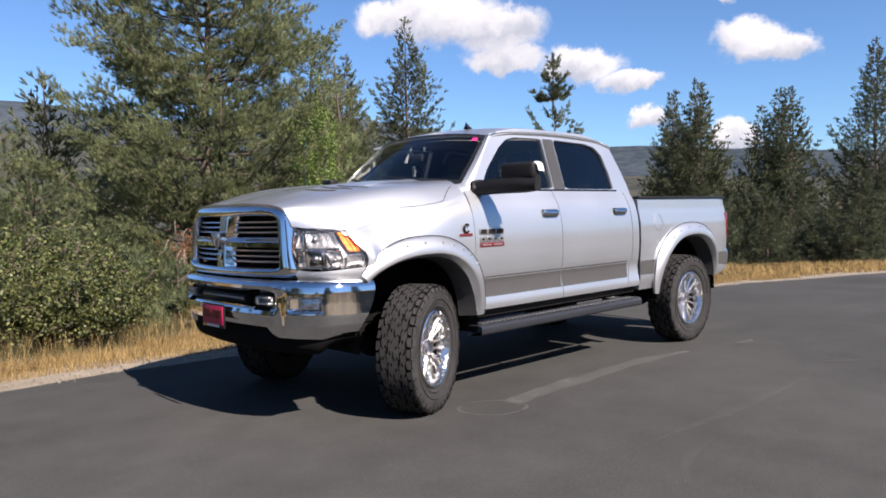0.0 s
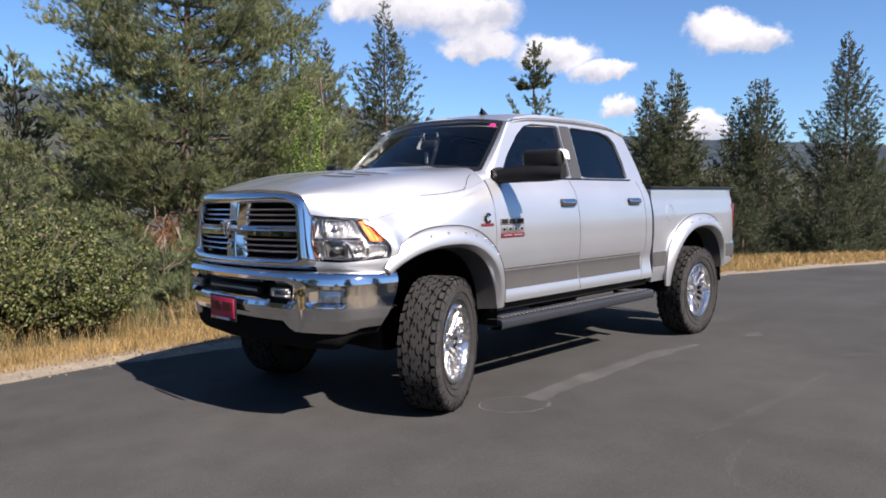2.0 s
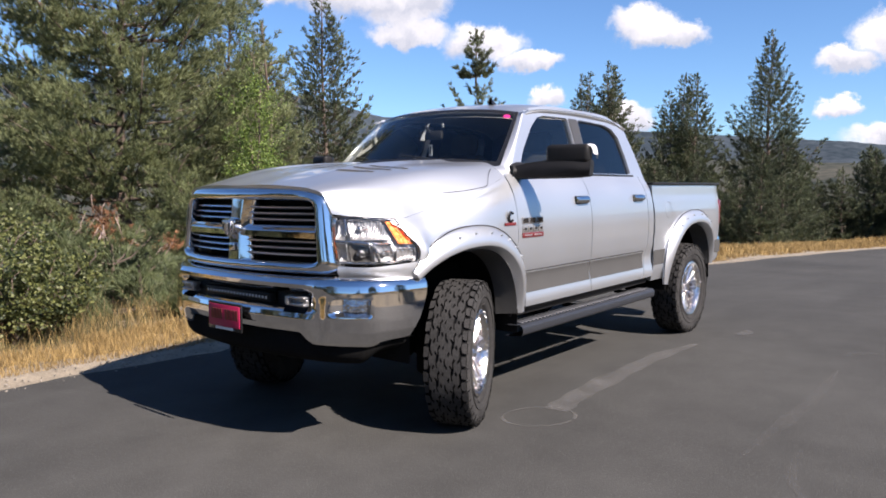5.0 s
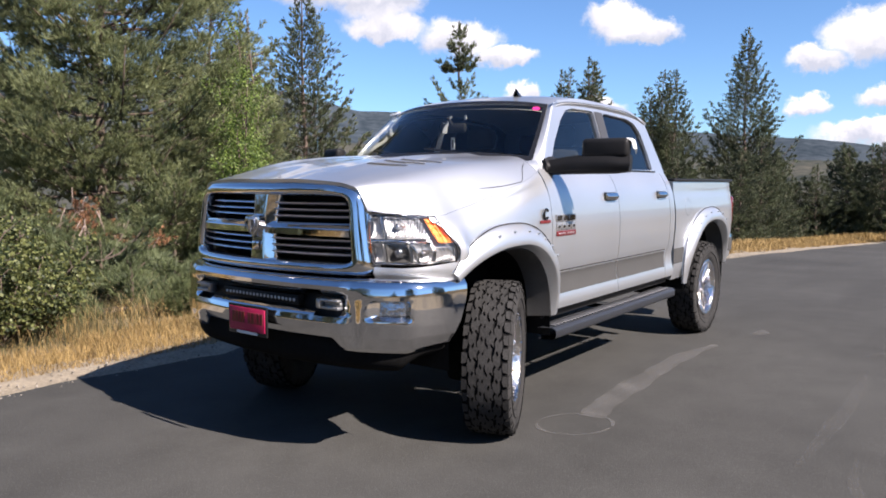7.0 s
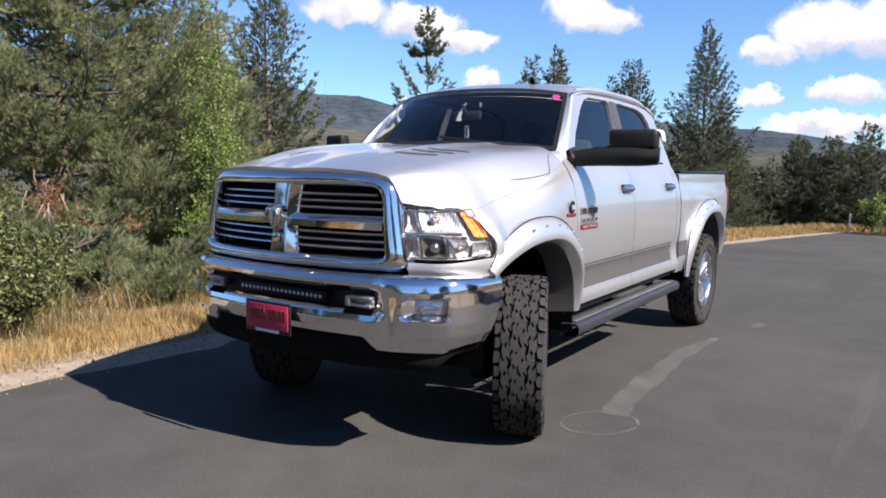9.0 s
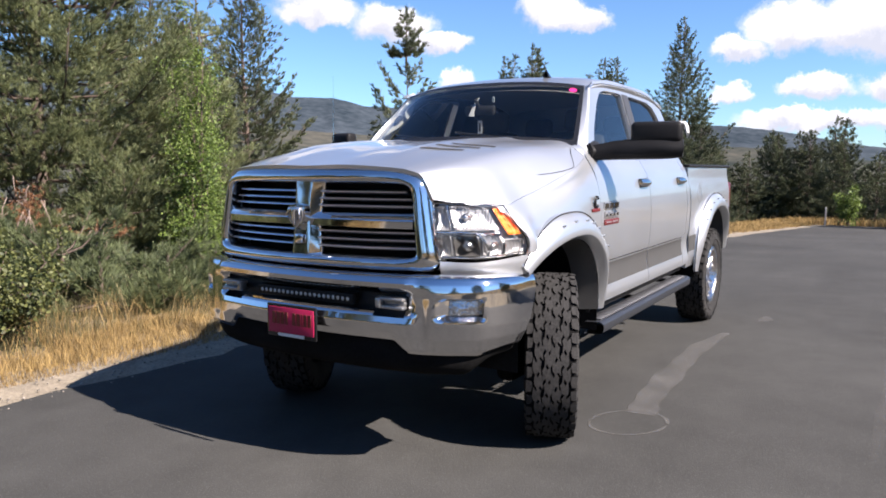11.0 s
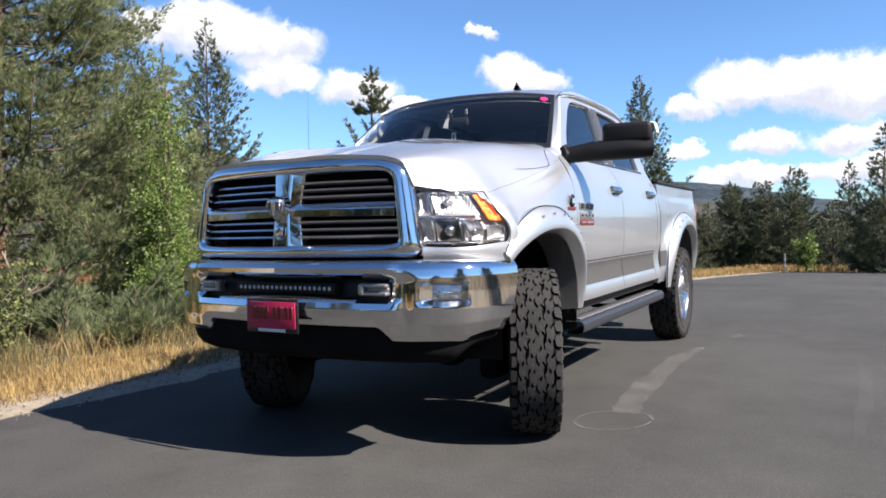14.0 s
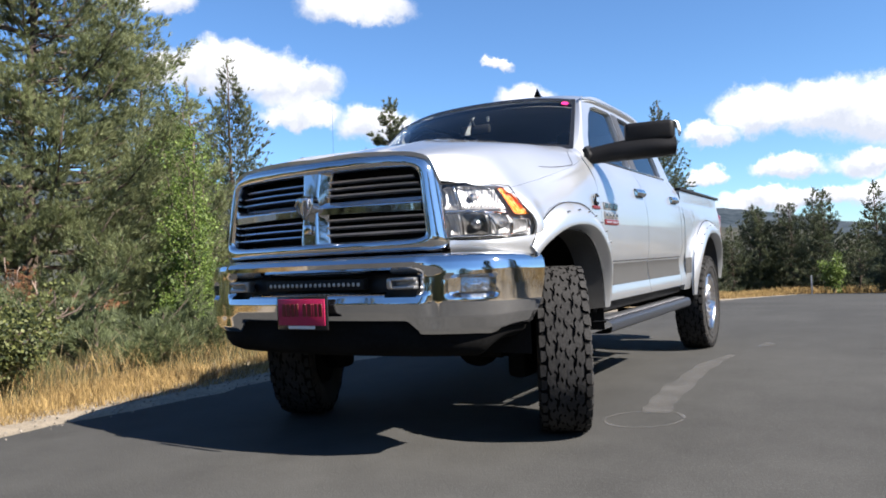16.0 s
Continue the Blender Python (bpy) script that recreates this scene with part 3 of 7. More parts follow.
def box(bm, c, s, bevel=0.0, turn=None, seg=2):
    r = bmesh.ops.create_cube(bm, size=1.0)
    vs = r["verts"]
    bmesh.ops.scale(bm, verts=vs, vec=s)
    if bevel:
        es = list({e for v in vs for e in v.link_edges})
        rb = bmesh.ops.bevel(bm, geom=es, offset=bevel, segments=seg, affect="EDGES", profile=0.5)
        vs = list({v for f in rb["faces"] for v in f.verts} | {v for v in vs if v.is_valid})
    if turn is not None:
        bmesh.ops.rotate(bm, verts=vs, cent=(0, 0, 0), matrix=turn)
    bmesh.ops.translate(bm, verts=vs, vec=c)
    return vs


def tube(bm, a, b, r, sides=12, r2=None):
    a, b = Vector(a), Vector(b)
    t = (b - a)
    m = Matrix.Translation((a + b) / 2) @ t.to_track_quat("Z", "Y").to_matrix().to_4x4()
    return bmesh.ops.create_cone(bm, cap_ends=True, segments=sides, radius1=r, radius2=r if r2 is None else r2, depth=t.length, matrix=m)["verts"]


def lerp_table(tab, v):
    for (a, fa), (b, fb) in zip(tab, tab[1:]):
        if v <= b:
            u = (v - a) / (b - a)
            u = max(0.0, u)
            return fa + (fb - fa) * u
    return tab[-1][1]


SIDE = [(0.50, 0.925), (0.64, 0.975), (0.67, 0.988), (0.70, 0.992), (0.73, 0.988), (0.77, 0.974), (0.86, 0.963), (0.905, 0.967), (0.92, 0.978), (1.05, 0.988), (1.2, 0.990),
        (1.30, 0.981), (1.386, 0.966), (1.46, 0.943), (1.52, 0.912), (1.56, 0.880), (1.575, 0.868)]


def side_x(z):
    """Half width of the doors and bed at height z (a smoothed table)."""
    return sum(lerp_table(SIDE, z + d) for d in (-0.03, -0.015, 0, 0.015, 0.03)) / 5


def glass_x(z):
    """Half width of the cab above the belt line."""
    return 0.868 - (z - 1.575) * 0.34


def panel(yl, yr, z0, z1, side, nz=28, ny=12, z0f=None, z1f=None, xf=side_x):
    """A body panel on the side surface, between two edges y = yl(z), yr(z); the lower and upper edge may vary with y."""
    bm = bmesh.new()
    grid = []
    for i in range(ny + 1):
        u = i / ny
        yb = yl(z0) + (yr(z0) - yl(z0)) * u
        lo = z0f(yb) if z0f else z0
        hi = z1f(yb) if z1f else z1
        col = []
        for j in range(nz + 1):
            z = lo + (hi - lo) * j / nz
            y = yl(z) + (yr(z) - yl(z)) * u
            col.append(bm.verts.new((side * xf(z), y, z)))
        grid.append(col)
    for i in range(ny):
        for j in range(nz):
            bm.faces.new((grid[i][j], grid[i + 1][j], grid[i + 1][j + 1], grid[i][j + 1]))
    return outward(bm)


def arch_point(a, cy, cz, af, ar, b, p=2.4):
    """A point (y, z) on a wheel arch at angle a: 0 is the front foot, pi the rear foot."""
    c, s = math.cos(a), math.sin(a)
    w = af if c > 0 else ar
    return (cy - math.copysign(abs(c) ** (2 / p), c) * w, cz + abs(s) ** (2 / p) * b)


def arch_z(y, cy, cz, af, ar, b, p=2.4):
    w = af if y < cy else ar
    q = min(abs(y - cy) / w, 1.0)
    return cz + b * (1 - q ** p) ** (1 / p)


FRONT_ARCH = (0.03, 0.50, 0.72, 0.52, 0.62)
REAR_ARCH = (3.80, 0.50, 0.66, 0.58, 0.62)

# ---- pickup truck ----
truck = empty("pickup_truck", (0, 0, 0), "silver four-door pickup truck with lifted suspension parked on the asphalt", "pickup truck")
AXLE_F, AXLE_R, HUB_Z = 0.0, 3.79, 0.452


HOOD_NET = [[(0, -.968, 1.508), (.25, -.958, 1.505), (.47, -.93, 1.492), (.565, -.908, 1.479), (.628, -.880, 1.446), (.664, -.850, 1.342)],
            [(0, -.58, 1.595), (.25, -.58, 1.590), (.47, -.58, 1.573), (.62, -.59, 1.545), (.725, -.605, 1.486), (.875, -.62, 1.308)],
            [(0, -.15, 1.646), (.25, -.15, 1.642), (.47, -.15, 1.630), (.65, -.16, 1.607), (.755, -.175, 1.556), (.897, -.2, 1.380)],
            [(0, .22, 1.664), (.25, .22, 1.661), (.47, .22, 1.650), (.68, .215, 1.632), (.790, .205, 1.591), (.907, .18, 1.468)],
            [(0, .58, 1.68), (.25, .57, 1.679), (.47, .55, 1.673), (.68, .52, 1.661), (.785, .505, 1.630), (.878, .485, 1.556)]]
FENDER_NET = [[(.875, -.62, 1.308), (.945, -.55, 1.225), (.988, -.489, 1.138), (.982, -.505, 1.03)],
              [(.888, -.36, 1.345), (.955, -.36, 1.255), (.990, -.36, 1.15), (.994, -.36, 1.06)],
              [(.901, -.03, 1.415), (.962, -.03, 1.31), (.988, -.03, 1.22), (.994, -.03, 1.14)],
              [(.910, .26, 1.487), (.967, .26, 1.36), (.990, .26, 1.2), (.990, .26, 1.06)],
              [(.878, .512, 1.556), (.966, .516, 1.37), (.990, .516, 1.08), (.972, .516, .60)]]


def skin_rows():
    """Rows of the front body from the middle of the hood over its shoulder and down the fender."""
    hood_rows = [[Vector(q) for q in r] for r in HOOD_NET]
    wing = [[catmull([Vector(q) for q in r], k / 7) for k in range(8)] for r in FENDER_NET]
    for k, q in enumerate(wing[-1]):
        q.x += (side_x(q.z) - q.x) * min(1, k / 2)
    rows = [hood_rows[0]]
    for r, v in enumerate((1.0, 1.62, 2.45, 3.27, 4.0)):
        line = [catmull([hood_rows[i][c] for i in range(5)], v / 4) for c in range(6)]
        line[5] = wing[r][0].copy()
        rows.append(line + wing[r][1:])
    rows[0] = rows[0] + [rows[0][5] + (q - rows[1][5]) for q in rows[1][6:]]
    return rows


SKIN = skin_rows()


def skin_point(c, r):
    """A point of the skin at column c (0 the middle, 5 the hood's side edge, 12 the fender's foot) and row r (0 the nose, 5 the cowl), in index units; c may be negative."""
    full = [[Vector((-q.x, q.y, q.z)) for q in reversed(row[1:])] + row for row in SKIN]
    p = catmull([catmull(row, (c + 12) / 24) for row in full], r / 5)
    a = abs(p.x)
    lift = 0.016 * math.exp(-((a - 0.40) / 0.07) ** 2) * min(1, max(0, (p.y + 0.9) / 0.5)) - 0.008 * math.exp(-(a / 0.16) ** 2)
    if abs(c) < 5:
        p.z += lift
    return p


def skin_patch(c0, c1, r0, r1, nc, nr, side=1):
    bm = bmesh.new()
    g = []
    for i in range(nc + 1):
        col = []
        for j in range(nr + 1):
            q = skin_point(c0 + (c1 - c0) * i / nc, r0 + (r1 - r0) * j / nr)
            col.append(bm.verts.new((q.x * side, q.y, q.z)))
        g.append(col)
    for i in range(nc):
        for j in range(nr):
            bm.faces.new((g[i][j], g[i + 1][j], g[i + 1][j + 1], g[i][j + 1]))
    return bm


hood = thick(part("hood", outward(skin_patch(-4.995, 4.995, 0, 5, 70, 40), (0, 0, 0.5)), M_PAINT, truck), 0.02)


def on_hood(x, y):
    """Height of the hood's skin at a place in plan."""
    c, r = abs(x) / 0.2, 3.5
    for _ in range(14):
        q = skin_point(c, r)
        c = min(5.0, max(0.0, c + (abs(x) - q.x) * 4.5))
        r = min(5.0, max(0.0, r + (y - q.y) * 2.0))
    return skin_point(c, r).z


def skin_line(pts, width, lift, side):
    """A narrow strip laid along the skin through (column, row) pairs."""
    bm = bmesh.new()
    line = [Vector((c, r, 0)) for c, r in pts]
    vs = []
    n = 24
    for i in range(n + 1):
        t = i / n
        p = catmull(line, t)
        q = skin_point(p.x, p.y)
        d = catmull(line, min(1, t + 0.02)) - catmull(line, max(0, t - 0.02))
        e = skin_point(p.x + d.y * 0.02, p.y - d.x * 0.02) - q
        e = e.normalized() * width * 0.5 * math.sin(math.pi * min(1, (t + 0.02) * (1.02 - t) * 8 + 0.1) / 2)
        nrm = (skin_point(p.x + 0.03, p.y) - q).cross(skin_point(p.x, p.y + 0.03) - q).normalized()
        if nrm.z < 0:
            nrm = -nrm
        for w in (-1, 1):
            z = q + e * w + nrm * lift
            vs.append(bm.verts.new((z.x * side, z.y, z.z)))
    for i in range(n):
        bm.faces.new((vs[2 * i], vs[2 * i + 1], vs[2 * i + 3], vs[2 * i + 2]))
    return outward(bm, (0, 0, 0.5))


# dark slatted decals lying on the hood
for s in (-1, 1):
    for k in range(3):
        bm = bmesh.new()
        n = 8
        vs = []
        for i in range(n + 1):
            for w in (0, 1):
                x = s * (0.415 + 0.022 * k + (0.18 + 0.006 * k) * i / n)
                y = -0.585 + 0.12 * k + 0.124 * i / n + w * (0.030 - 0.020 * abs(i / n - 0.4))
                vs.append(bm.verts.new((x, y, on_hood(x, y) + 0.003)))
        for i in range(n):
            bm.faces.new((vs[2 * i], vs[2 * i + 1], vs[2 * i + 3], vs[2 * i + 2]))
        outward(bm, (0, 0, 0.5))
        thick(part("hood_decal", bm, M_STRIPE, hood, "dark grey vent stripe"), 0.002, 1)

for s in (-1, 1):
    # front fender
    bm = skin_patch(5.005, 12, 1, 5, 48, 48, s)
    inside_arch = [f for f in bm.faces if FRONT_ARCH[0] - FRONT_ARCH[2] < f.calc_center_median().y < FRONT_ARCH[0] + FRONT_ARCH[3]
                   and f.calc_center_median().z < arch_z(f.calc_center_median().y, *FRONT_ARCH) + 0.03]
    bmesh.ops.delete(bm, geom=inside_arch, context="FACES")
    fender = thick(part("front_fender", outward(bm), M_PAINT, truck), 0.015)
    # shut line of the hood: along its side, then up to the cowl
    part("shut_line", skin_line([(4.62, 2.7), (4.75, 3.2), (4.88, 3.75), (4.93, 4.02), (4.78, 4.15), (4.45, 4.4), (4.2, 4.75)], 0.005, 0.0015, s), M_PLASTIC, fender, "dark gap beside the hood", smooth=False)
    # filler panel between headlight and bumper
    net = [[(.69, -.852, 1.058), (.70, -.85, 1.03), (.70, -.835, 0.99)], [(.86, -.745, 1.054), (.865, -.74, 1.03), (.86, -.725, 0.99)],
           [(.988, -.512, 1.074), (.992, -.505, 1.035), (.985, -.50, 0.97)]]
    thick(part("headlight_filler", outward(loft(net, 6, 16, s)), M_PAINT, truck), 0.01)
    # doors
    f_l, f_r = (lambda z: 0.5205), (lambda z: 1.584)
    r_l = lambda z: 1.589
    r_r = lambda z: 2.56 + 0.115 * min(1, max(0, (z - 0.67) / 0.32)) ** 0.7
    front_door = thick(part("front_door", panel(f_l, f_r, 0.672, 1.574, s, 36, 14), M_PAINT, truck), 0.03)
    rear_door = thick(part("rear_door", panel(r_l, r_r, 0.672, 1.574, s, 36, 14), M_PAINT, truck), 0.03)
    # cab corner behind the rear door
    thick(part("cab_corner", panel(lambda z: r_r(z) + 0.007, lambda z: 2.792, 0.672, 1.574, s, 36, 4), M_PAINT, truck), 0.03)
    # sill under the doors
    thick(part("rocker_panel", panel(lambda z: 0.535, lambda z: 2.80, 0.605, 0.666, s, 6, 20, xf=lambda z: 0.90 + (z - 0.56) * 0.35), M_PLASTIC, truck,
               "dark lower sill"), 0.02)
    # decal stripe along the lower doors
    for y0, y1, owner in ((0.527, 1.579, front_door), (1.594, 2.60, rear_door)):
        part("decal_stripe", panel(lambda z: y0, lambda z: y1 - 0.04 * (0.92 - z), 0.765, 0.902, s, 10, 12, xf=lambda z: side_x(z) + 0.0025), M_STRIPE, owner,
             "graphite grey lower stripe")
        part("pinstripe", panel(lambda z: y0, lambda z: y1, 0.912, 0.920, s, 2, 12, xf=lambda z: side_x(z) + 0.0025), M_CHROME, owner, "thin bright line")
    # door handles
    for y, owner in ((1.44, front_door), (2.485, rear_door)):
        bm = bmesh.new()
        box(bm, (s * (side_x(1.386) + 0.002), y, 1.388), (0.012, 0.20, 0.062), 0.005)
        part("handle_cup", bm, M_GLOSSBLACK, owner, "black handle recess")
        bm = bmesh.new()
        net = [[(side_x(1.40) + 0.004, y - 0.105, 1.405), (side_x(1.4) + 0.03, y - 0.09, 1.412), (side_x(1.4) + 0.036, y, 1.414), (side_x(1.4) + 0.03, y + 0.09, 1.412), (side_x(1.4) + .004, y + 0.105, 1.405)],
               [(side_x(1.40) + 0.006, y - 0.105, 1.388), (side_x(1.4) + 0.042, y - 0.085, 1.388), (side_x(1.4) + 0.048, y, 1.388), (side_x(1.4) + 0.042, y + 0.085, 1.388), (side_x(1.4) + .006, y + 0.105, 1.388)],
               [(side_x(1.40) + 0.004, y - 0.105, 1.372), (side_x(1.4) + 0.03, y - 0.09, 1.366), (side_x(1.4) + 0.036, y, 1.364), (side_x(1.4) + 0.03, y + 0.09, 1.366), (side_x(1.4) + .004, y + 0.105, 1.372)]]
        bm.free()
        thick(part("door_handle", outward(loft(net, 16, 8, s)), M_CHROME, owner, "chrome handle"), 0.01)

    # bed side with wheel arch
    y0, y1 = 2.835, 4.70
    bm = bmesh.new()
    ys = [y0 + (y1 - y0) * i / 60 for i in range(61)]
    grid = []
    for y in ys:
        lo = 0.62
        if 3.80 - 0.655 < y < 3.80 + 0.575:
            lo = max(0.62, arch_z(y, *REAR_ARCH) + 0.03)
        elif y > 4.37:
            lo = 0.64 + 0.06 * (y - 4.37) / 0.33
        yy = y
        col = []
        for j in range(31):
            z = lo + (1.515 - lo) * j / 30
            x = lerp_table([(0.6, 0.945), (0.72, 0.972), (0.9, 0.972), (1.1, 0.985), (1.25, 0.982), (1.35, 0.965), (1.40, 0.952), (1.50, 0.945), (1.52, 0.94)], z)
            x -= 0.02 * max(0, (y - 4.5) / 0.2) ** 2
            col.append(bm.verts.new((s * x, yy + (0.0 if y < 4.69 else -0.04 * max(0, (z - 1.40) / 0.115)), z)))
        grid.append(col)
    for i in range(60):
        for j in range(30):
            bm.faces.new((grid[i][j], grid[i + 1][j], grid[i + 1][j + 1], grid[i][j + 1]))
    bed = thick(part("bed_side", outward(bm), M_PAINT, truck), 0.05)
    for ya, yb in ((2.84, 3.155), (4.385, 4.69)):
        part("decal_stripe", panel(lambda z: ya, lambda z: yb, 0.765, 0.902, s, 4, 6, xf=lambda z: 0.9755), M_STRIPE, bed, "graphite grey lower stripe")
    bm = bmesh.new()
    box(bm, (s * 0.925, (y0 + y1) / 2 - 0.02, 1.514), (0.075, y1 - y0 - 0.02, 0.026), 0.008)
    part("rail_cap", bm, M_PLASTIC, bed, "black plastic bed rail cap")
    if s > 0:
        bm = bmesh.new()
        bed_x = lambda z: lerp_table([(1.1, 0.985), (1.25, 0.982), (1.35, 0.965), (1.40, 0.952)], z)
        ring, inner = ([(bed_x(1.27 + r * math.sin(a)) + d, 3.17 + r * math.cos(a), 1.27 + r * math.sin(a)) for a in np.linspace(0, 2 * math.pi, 33)[:-1]] for r, d in ((0.085, 0.001), (0.078, 0.003)))
        ov, iv = [bm.verts.new(p) for p in ring], [bm.verts.new(p) for p in inner]
        for k in range(32):
            bm.faces.new((ov[k], ov[(k + 1) % 32], iv[(k + 1) % 32], iv[k]))
        part("fuel_door", outward(bm), M_PAINT, bed, "round fuel filler door")
    # tail light
    bm = bmesh.new()
    box(bm, (s * 0.90, 4.685, 1.205), (0.14, 0.07, 0.28), 0.02)
    part("tail_light", bm, M_TAIL, truck, "red tail light lens")

    # fender flares with bolts
    for arch, a0, a1, nm in ((FRONT_ARCH, 0.80, math.pi - 0.17, "front"), (REAR_ARCH, 0.06, math.pi - 0.2, "rear")):
        prof = [(-0.014, 0.995), (0.0, 1.045), (0.012, 1.060), (0.030, 1.062), (0.074, 1.050), (0.113, 1.018), (0.134, 0.999), (0.138, 0.972)]
        bm = bmesh.new()
        n = 44
        cols = []
        for i in range(n + 1):
            a = a0 + (a1 - a0) * i / n
            y, z = arch_point(a, *arch)
            yn, zn = arch_point(a + 0.01, *arch)
            ty, tz = yn - y, zn - z
            ln = math.hypot(ty, tz) or 1
            ny, nz = -tz / ln, ty / ln
            col = []
            for r, x in prof:
                w = 1.0
                if nm == "front" and i < 13:
                    w = 0.30 + 0.70 * math.sin(i / 13 * math.pi / 2)
                ends = [(n - i) / 14] if nm == "front" else [i / 14, (n - i) / 14]
                w *= 0.30 + 0.70 * math.sin(min(1.0, *ends, 1.0) * math.pi / 2)
                xx = 0.975 + (x - 0.975) * (w if x > 0.975 else 1)
                rr = r * (0.25 + 0.75 * w) if r > 0 else r
                col.append(bm.verts.new((s * xx, y + ny * rr, z + nz * rr)))
            cols.append(col)
        for i in range(n):
            for j in range(len(prof) - 1):
                bm.faces.new((cols[i][j], cols[i + 1][j], cols[i + 1][j + 1], cols[i][j + 1]))
        cols_keep = [[v.co.copy() for v in c] for c in cols]
        flare = thick(part("fender_flare", outward(bm, (0, arch[0], 0.9)), M_PAINT, truck, "bolted silver fender flare"), 0.008)
        edge = [c[-2] + Vector((s * 0.002, 0, 0)) for c in cols_keep]
        bm = bmesh.new()
        limb_mesh(bm, edge, 0.0035, 0.0035, 5)
        part("gasket", bm, M_PLASTIC, flare, "thin black rubber edge", angle=0)
        for k in range(7):
            a = a0 + (a1 - a0) * (k + 3.4) / 13.2
            y, z = arch_point(a, *arch)
            cy, cz = y - arch[0], z - 0.55
            ln = math.hypot(cy, cz)
            q = Vector((s * 1.045, y + cy / ln * 0.085, z + cz / ln * 0.085))
            bm = bmesh.new()
            tube(bm, q - Vector((s * 0.01, 0, 0)), q + Vector((s * 0.012, cy / ln * 0.008, cz / ln * 0.008)), 0.008, 10, 0.005)
            part("flare_bolt", bm, M_PAINT, flare, "small silver bolt head")
        bm = bmesh.new()
        rim_cols = []
        for c in cols_keep[n // 3:]:
            rim_cols.append([bm.verts.new((c[0].x - s * d, c[0].y + (arch[0] - c[0].y) * 0.03 * k, c[0].z - 0.004 * k)) for k, d in enumerate((0.004, 0.05, 0.11, 0.15))])
        for p, q in zip(rim_cols, rim_cols[1:]):
            for j in range(3):
                bm.faces.new((p[j], q[j], q[j + 1], p[j + 1]))
        bm.normal_update()
        thick(part("flare_return", bm, M_ARCH, flare, "grey textured inner lip of the arch"), 0.006)
        # wheel housing
        bm = bmesh.new()
        cols = []
        for i in range(25):
            a = math.pi * i / 24
            y, z = arch_point(a, *arch)
            if nm == "front":
                y = max(y, -0.56)
            cols.append([bm.verts.new((s * x, y, z + 0.0)) for x in (0.965, 0.80, 0.52)])
        for i in range(24):
            for j in range(2):
                bm.faces.new((cols[i][j], cols[i + 1][j], cols[i + 1][j + 1], cols[i][j + 1]))
        bm.faces.new([c[2] for c in cols])
        part("wheel_liner", bm, M_BLACK, truck, "black wheel housing")

    # running board
    board = new("running_board", None)
    board.parent = truck
    tagged(board, "dark grey powder-coated side step")
    bm = bmesh.new()
    ring = ((0.900, 0.552), (0.915, 0.556), (0.975, 0.556), (0.988, 0.555), (1.004, 0.543), (1.010, 0.532), (1.010, 0.500), (1.002, 0.486), (0.985, 0.480), (0.920, 0.480), (0.900, 0.484))
    net = [[(x, 0.50 + 0.05 * max(0, (x - 0.90) / 0.11), z), (x, 1.2, z), (x, 2.1, z), (x, 2.84 - 0.05 * max(0, (x - 0.90) / 0.11), z)] for x, z in ring]
    bm.free()
    bm = loft(net, 24, 40, s)
    bmesh.ops.holes_fill(bm, edges=[e for e in bm.edges if e.is_boundary], sides=0)
    bmesh.ops.recalc_face_normals(bm, faces=bm.faces[:])
    part("step_bar", bm, M_STEPGREY, board)
    # grip ribs in a lighter grey than the step bar
    for c in range(44):
        bm = bmesh.new()
        box(bm, (s * 0.936, 0.60 + 0.0485 * c, 0.562), (0.092, 0.021, 0.014), 0.005, seg=1)
        part("step_rib", bm, M_STEPRIB, board, "lighter grey grip rib")
    for y in (0.75, 1.6, 2.55):
        bm = bmesh.new()
        box(bm, (s * 0.82, y, 0.54), (0.18, 0.04, 0.03), 0.008)
        part("bracket", bm, M_BLACK, board)

# underbody, frame and axles
bm = bmesh.new()
box(bm, (0, 1.2, 0.80), (1.10, 4.0, 0.36), 0.05)
box(bm, (0, 1.66, 0.66), (1.72, 2.2, 0.18), 0.04)
box(bm, (0, 3.75, 0.95), (1.06, 1.9, 0.30), 0.04)
for s in (-1, 1):
    box(bm, (s * 0.43, 1.9, 0.60), (0.09, 5.3, 0.17), 0.015)
part("underbody", bm, M_BLACK, truck, "black frame and underbody")
for y in (AXLE_F, AXLE_R):
    bm = bmesh.new()
    tube(bm, (-0.72, y, HUB_Z), (0.72, y, HUB_Z), 0.05, 14)
    bmesh.ops.create_uvsphere(bm, u_segments=16, v_segments=10, radius=0.135, matrix=Matrix.Translation((0.38, y, HUB_Z + 0.02)))
    part("axle", bm, M_BLACK, truck)
for s in (-1, 1):
    bm = bmesh.new()
    tube(bm, (s * 0.52, 0.12, 0.42), (s * 0.46, 0.05, 1.02), 0.03, 10)
    tube(bm, (s * 0.52, 0.115, 0.62), (s * 0.48, 0.07, 0.95), 0.045, 10)
    part("shock_absorber", bm, M_BLACK, truck)

for s in (-1, 1):
    bm = bmesh.new()
    box(bm, (s * 0.66, 0.0, 0.46), (0.12, 0.20, 0.34), 0.04)
    box(bm, (s * 0.60, -0.20, 0.50), (0.10, 0.16, 0.12), 0.03)
    tube(bm, (s * 0.62, -0.18, 0.44), (0.0, -0.20, 0.46), 0.022, 10)
    part("steering_knuckle", bm, M_BLACK, truck, "black steering knuckle and tie rod")

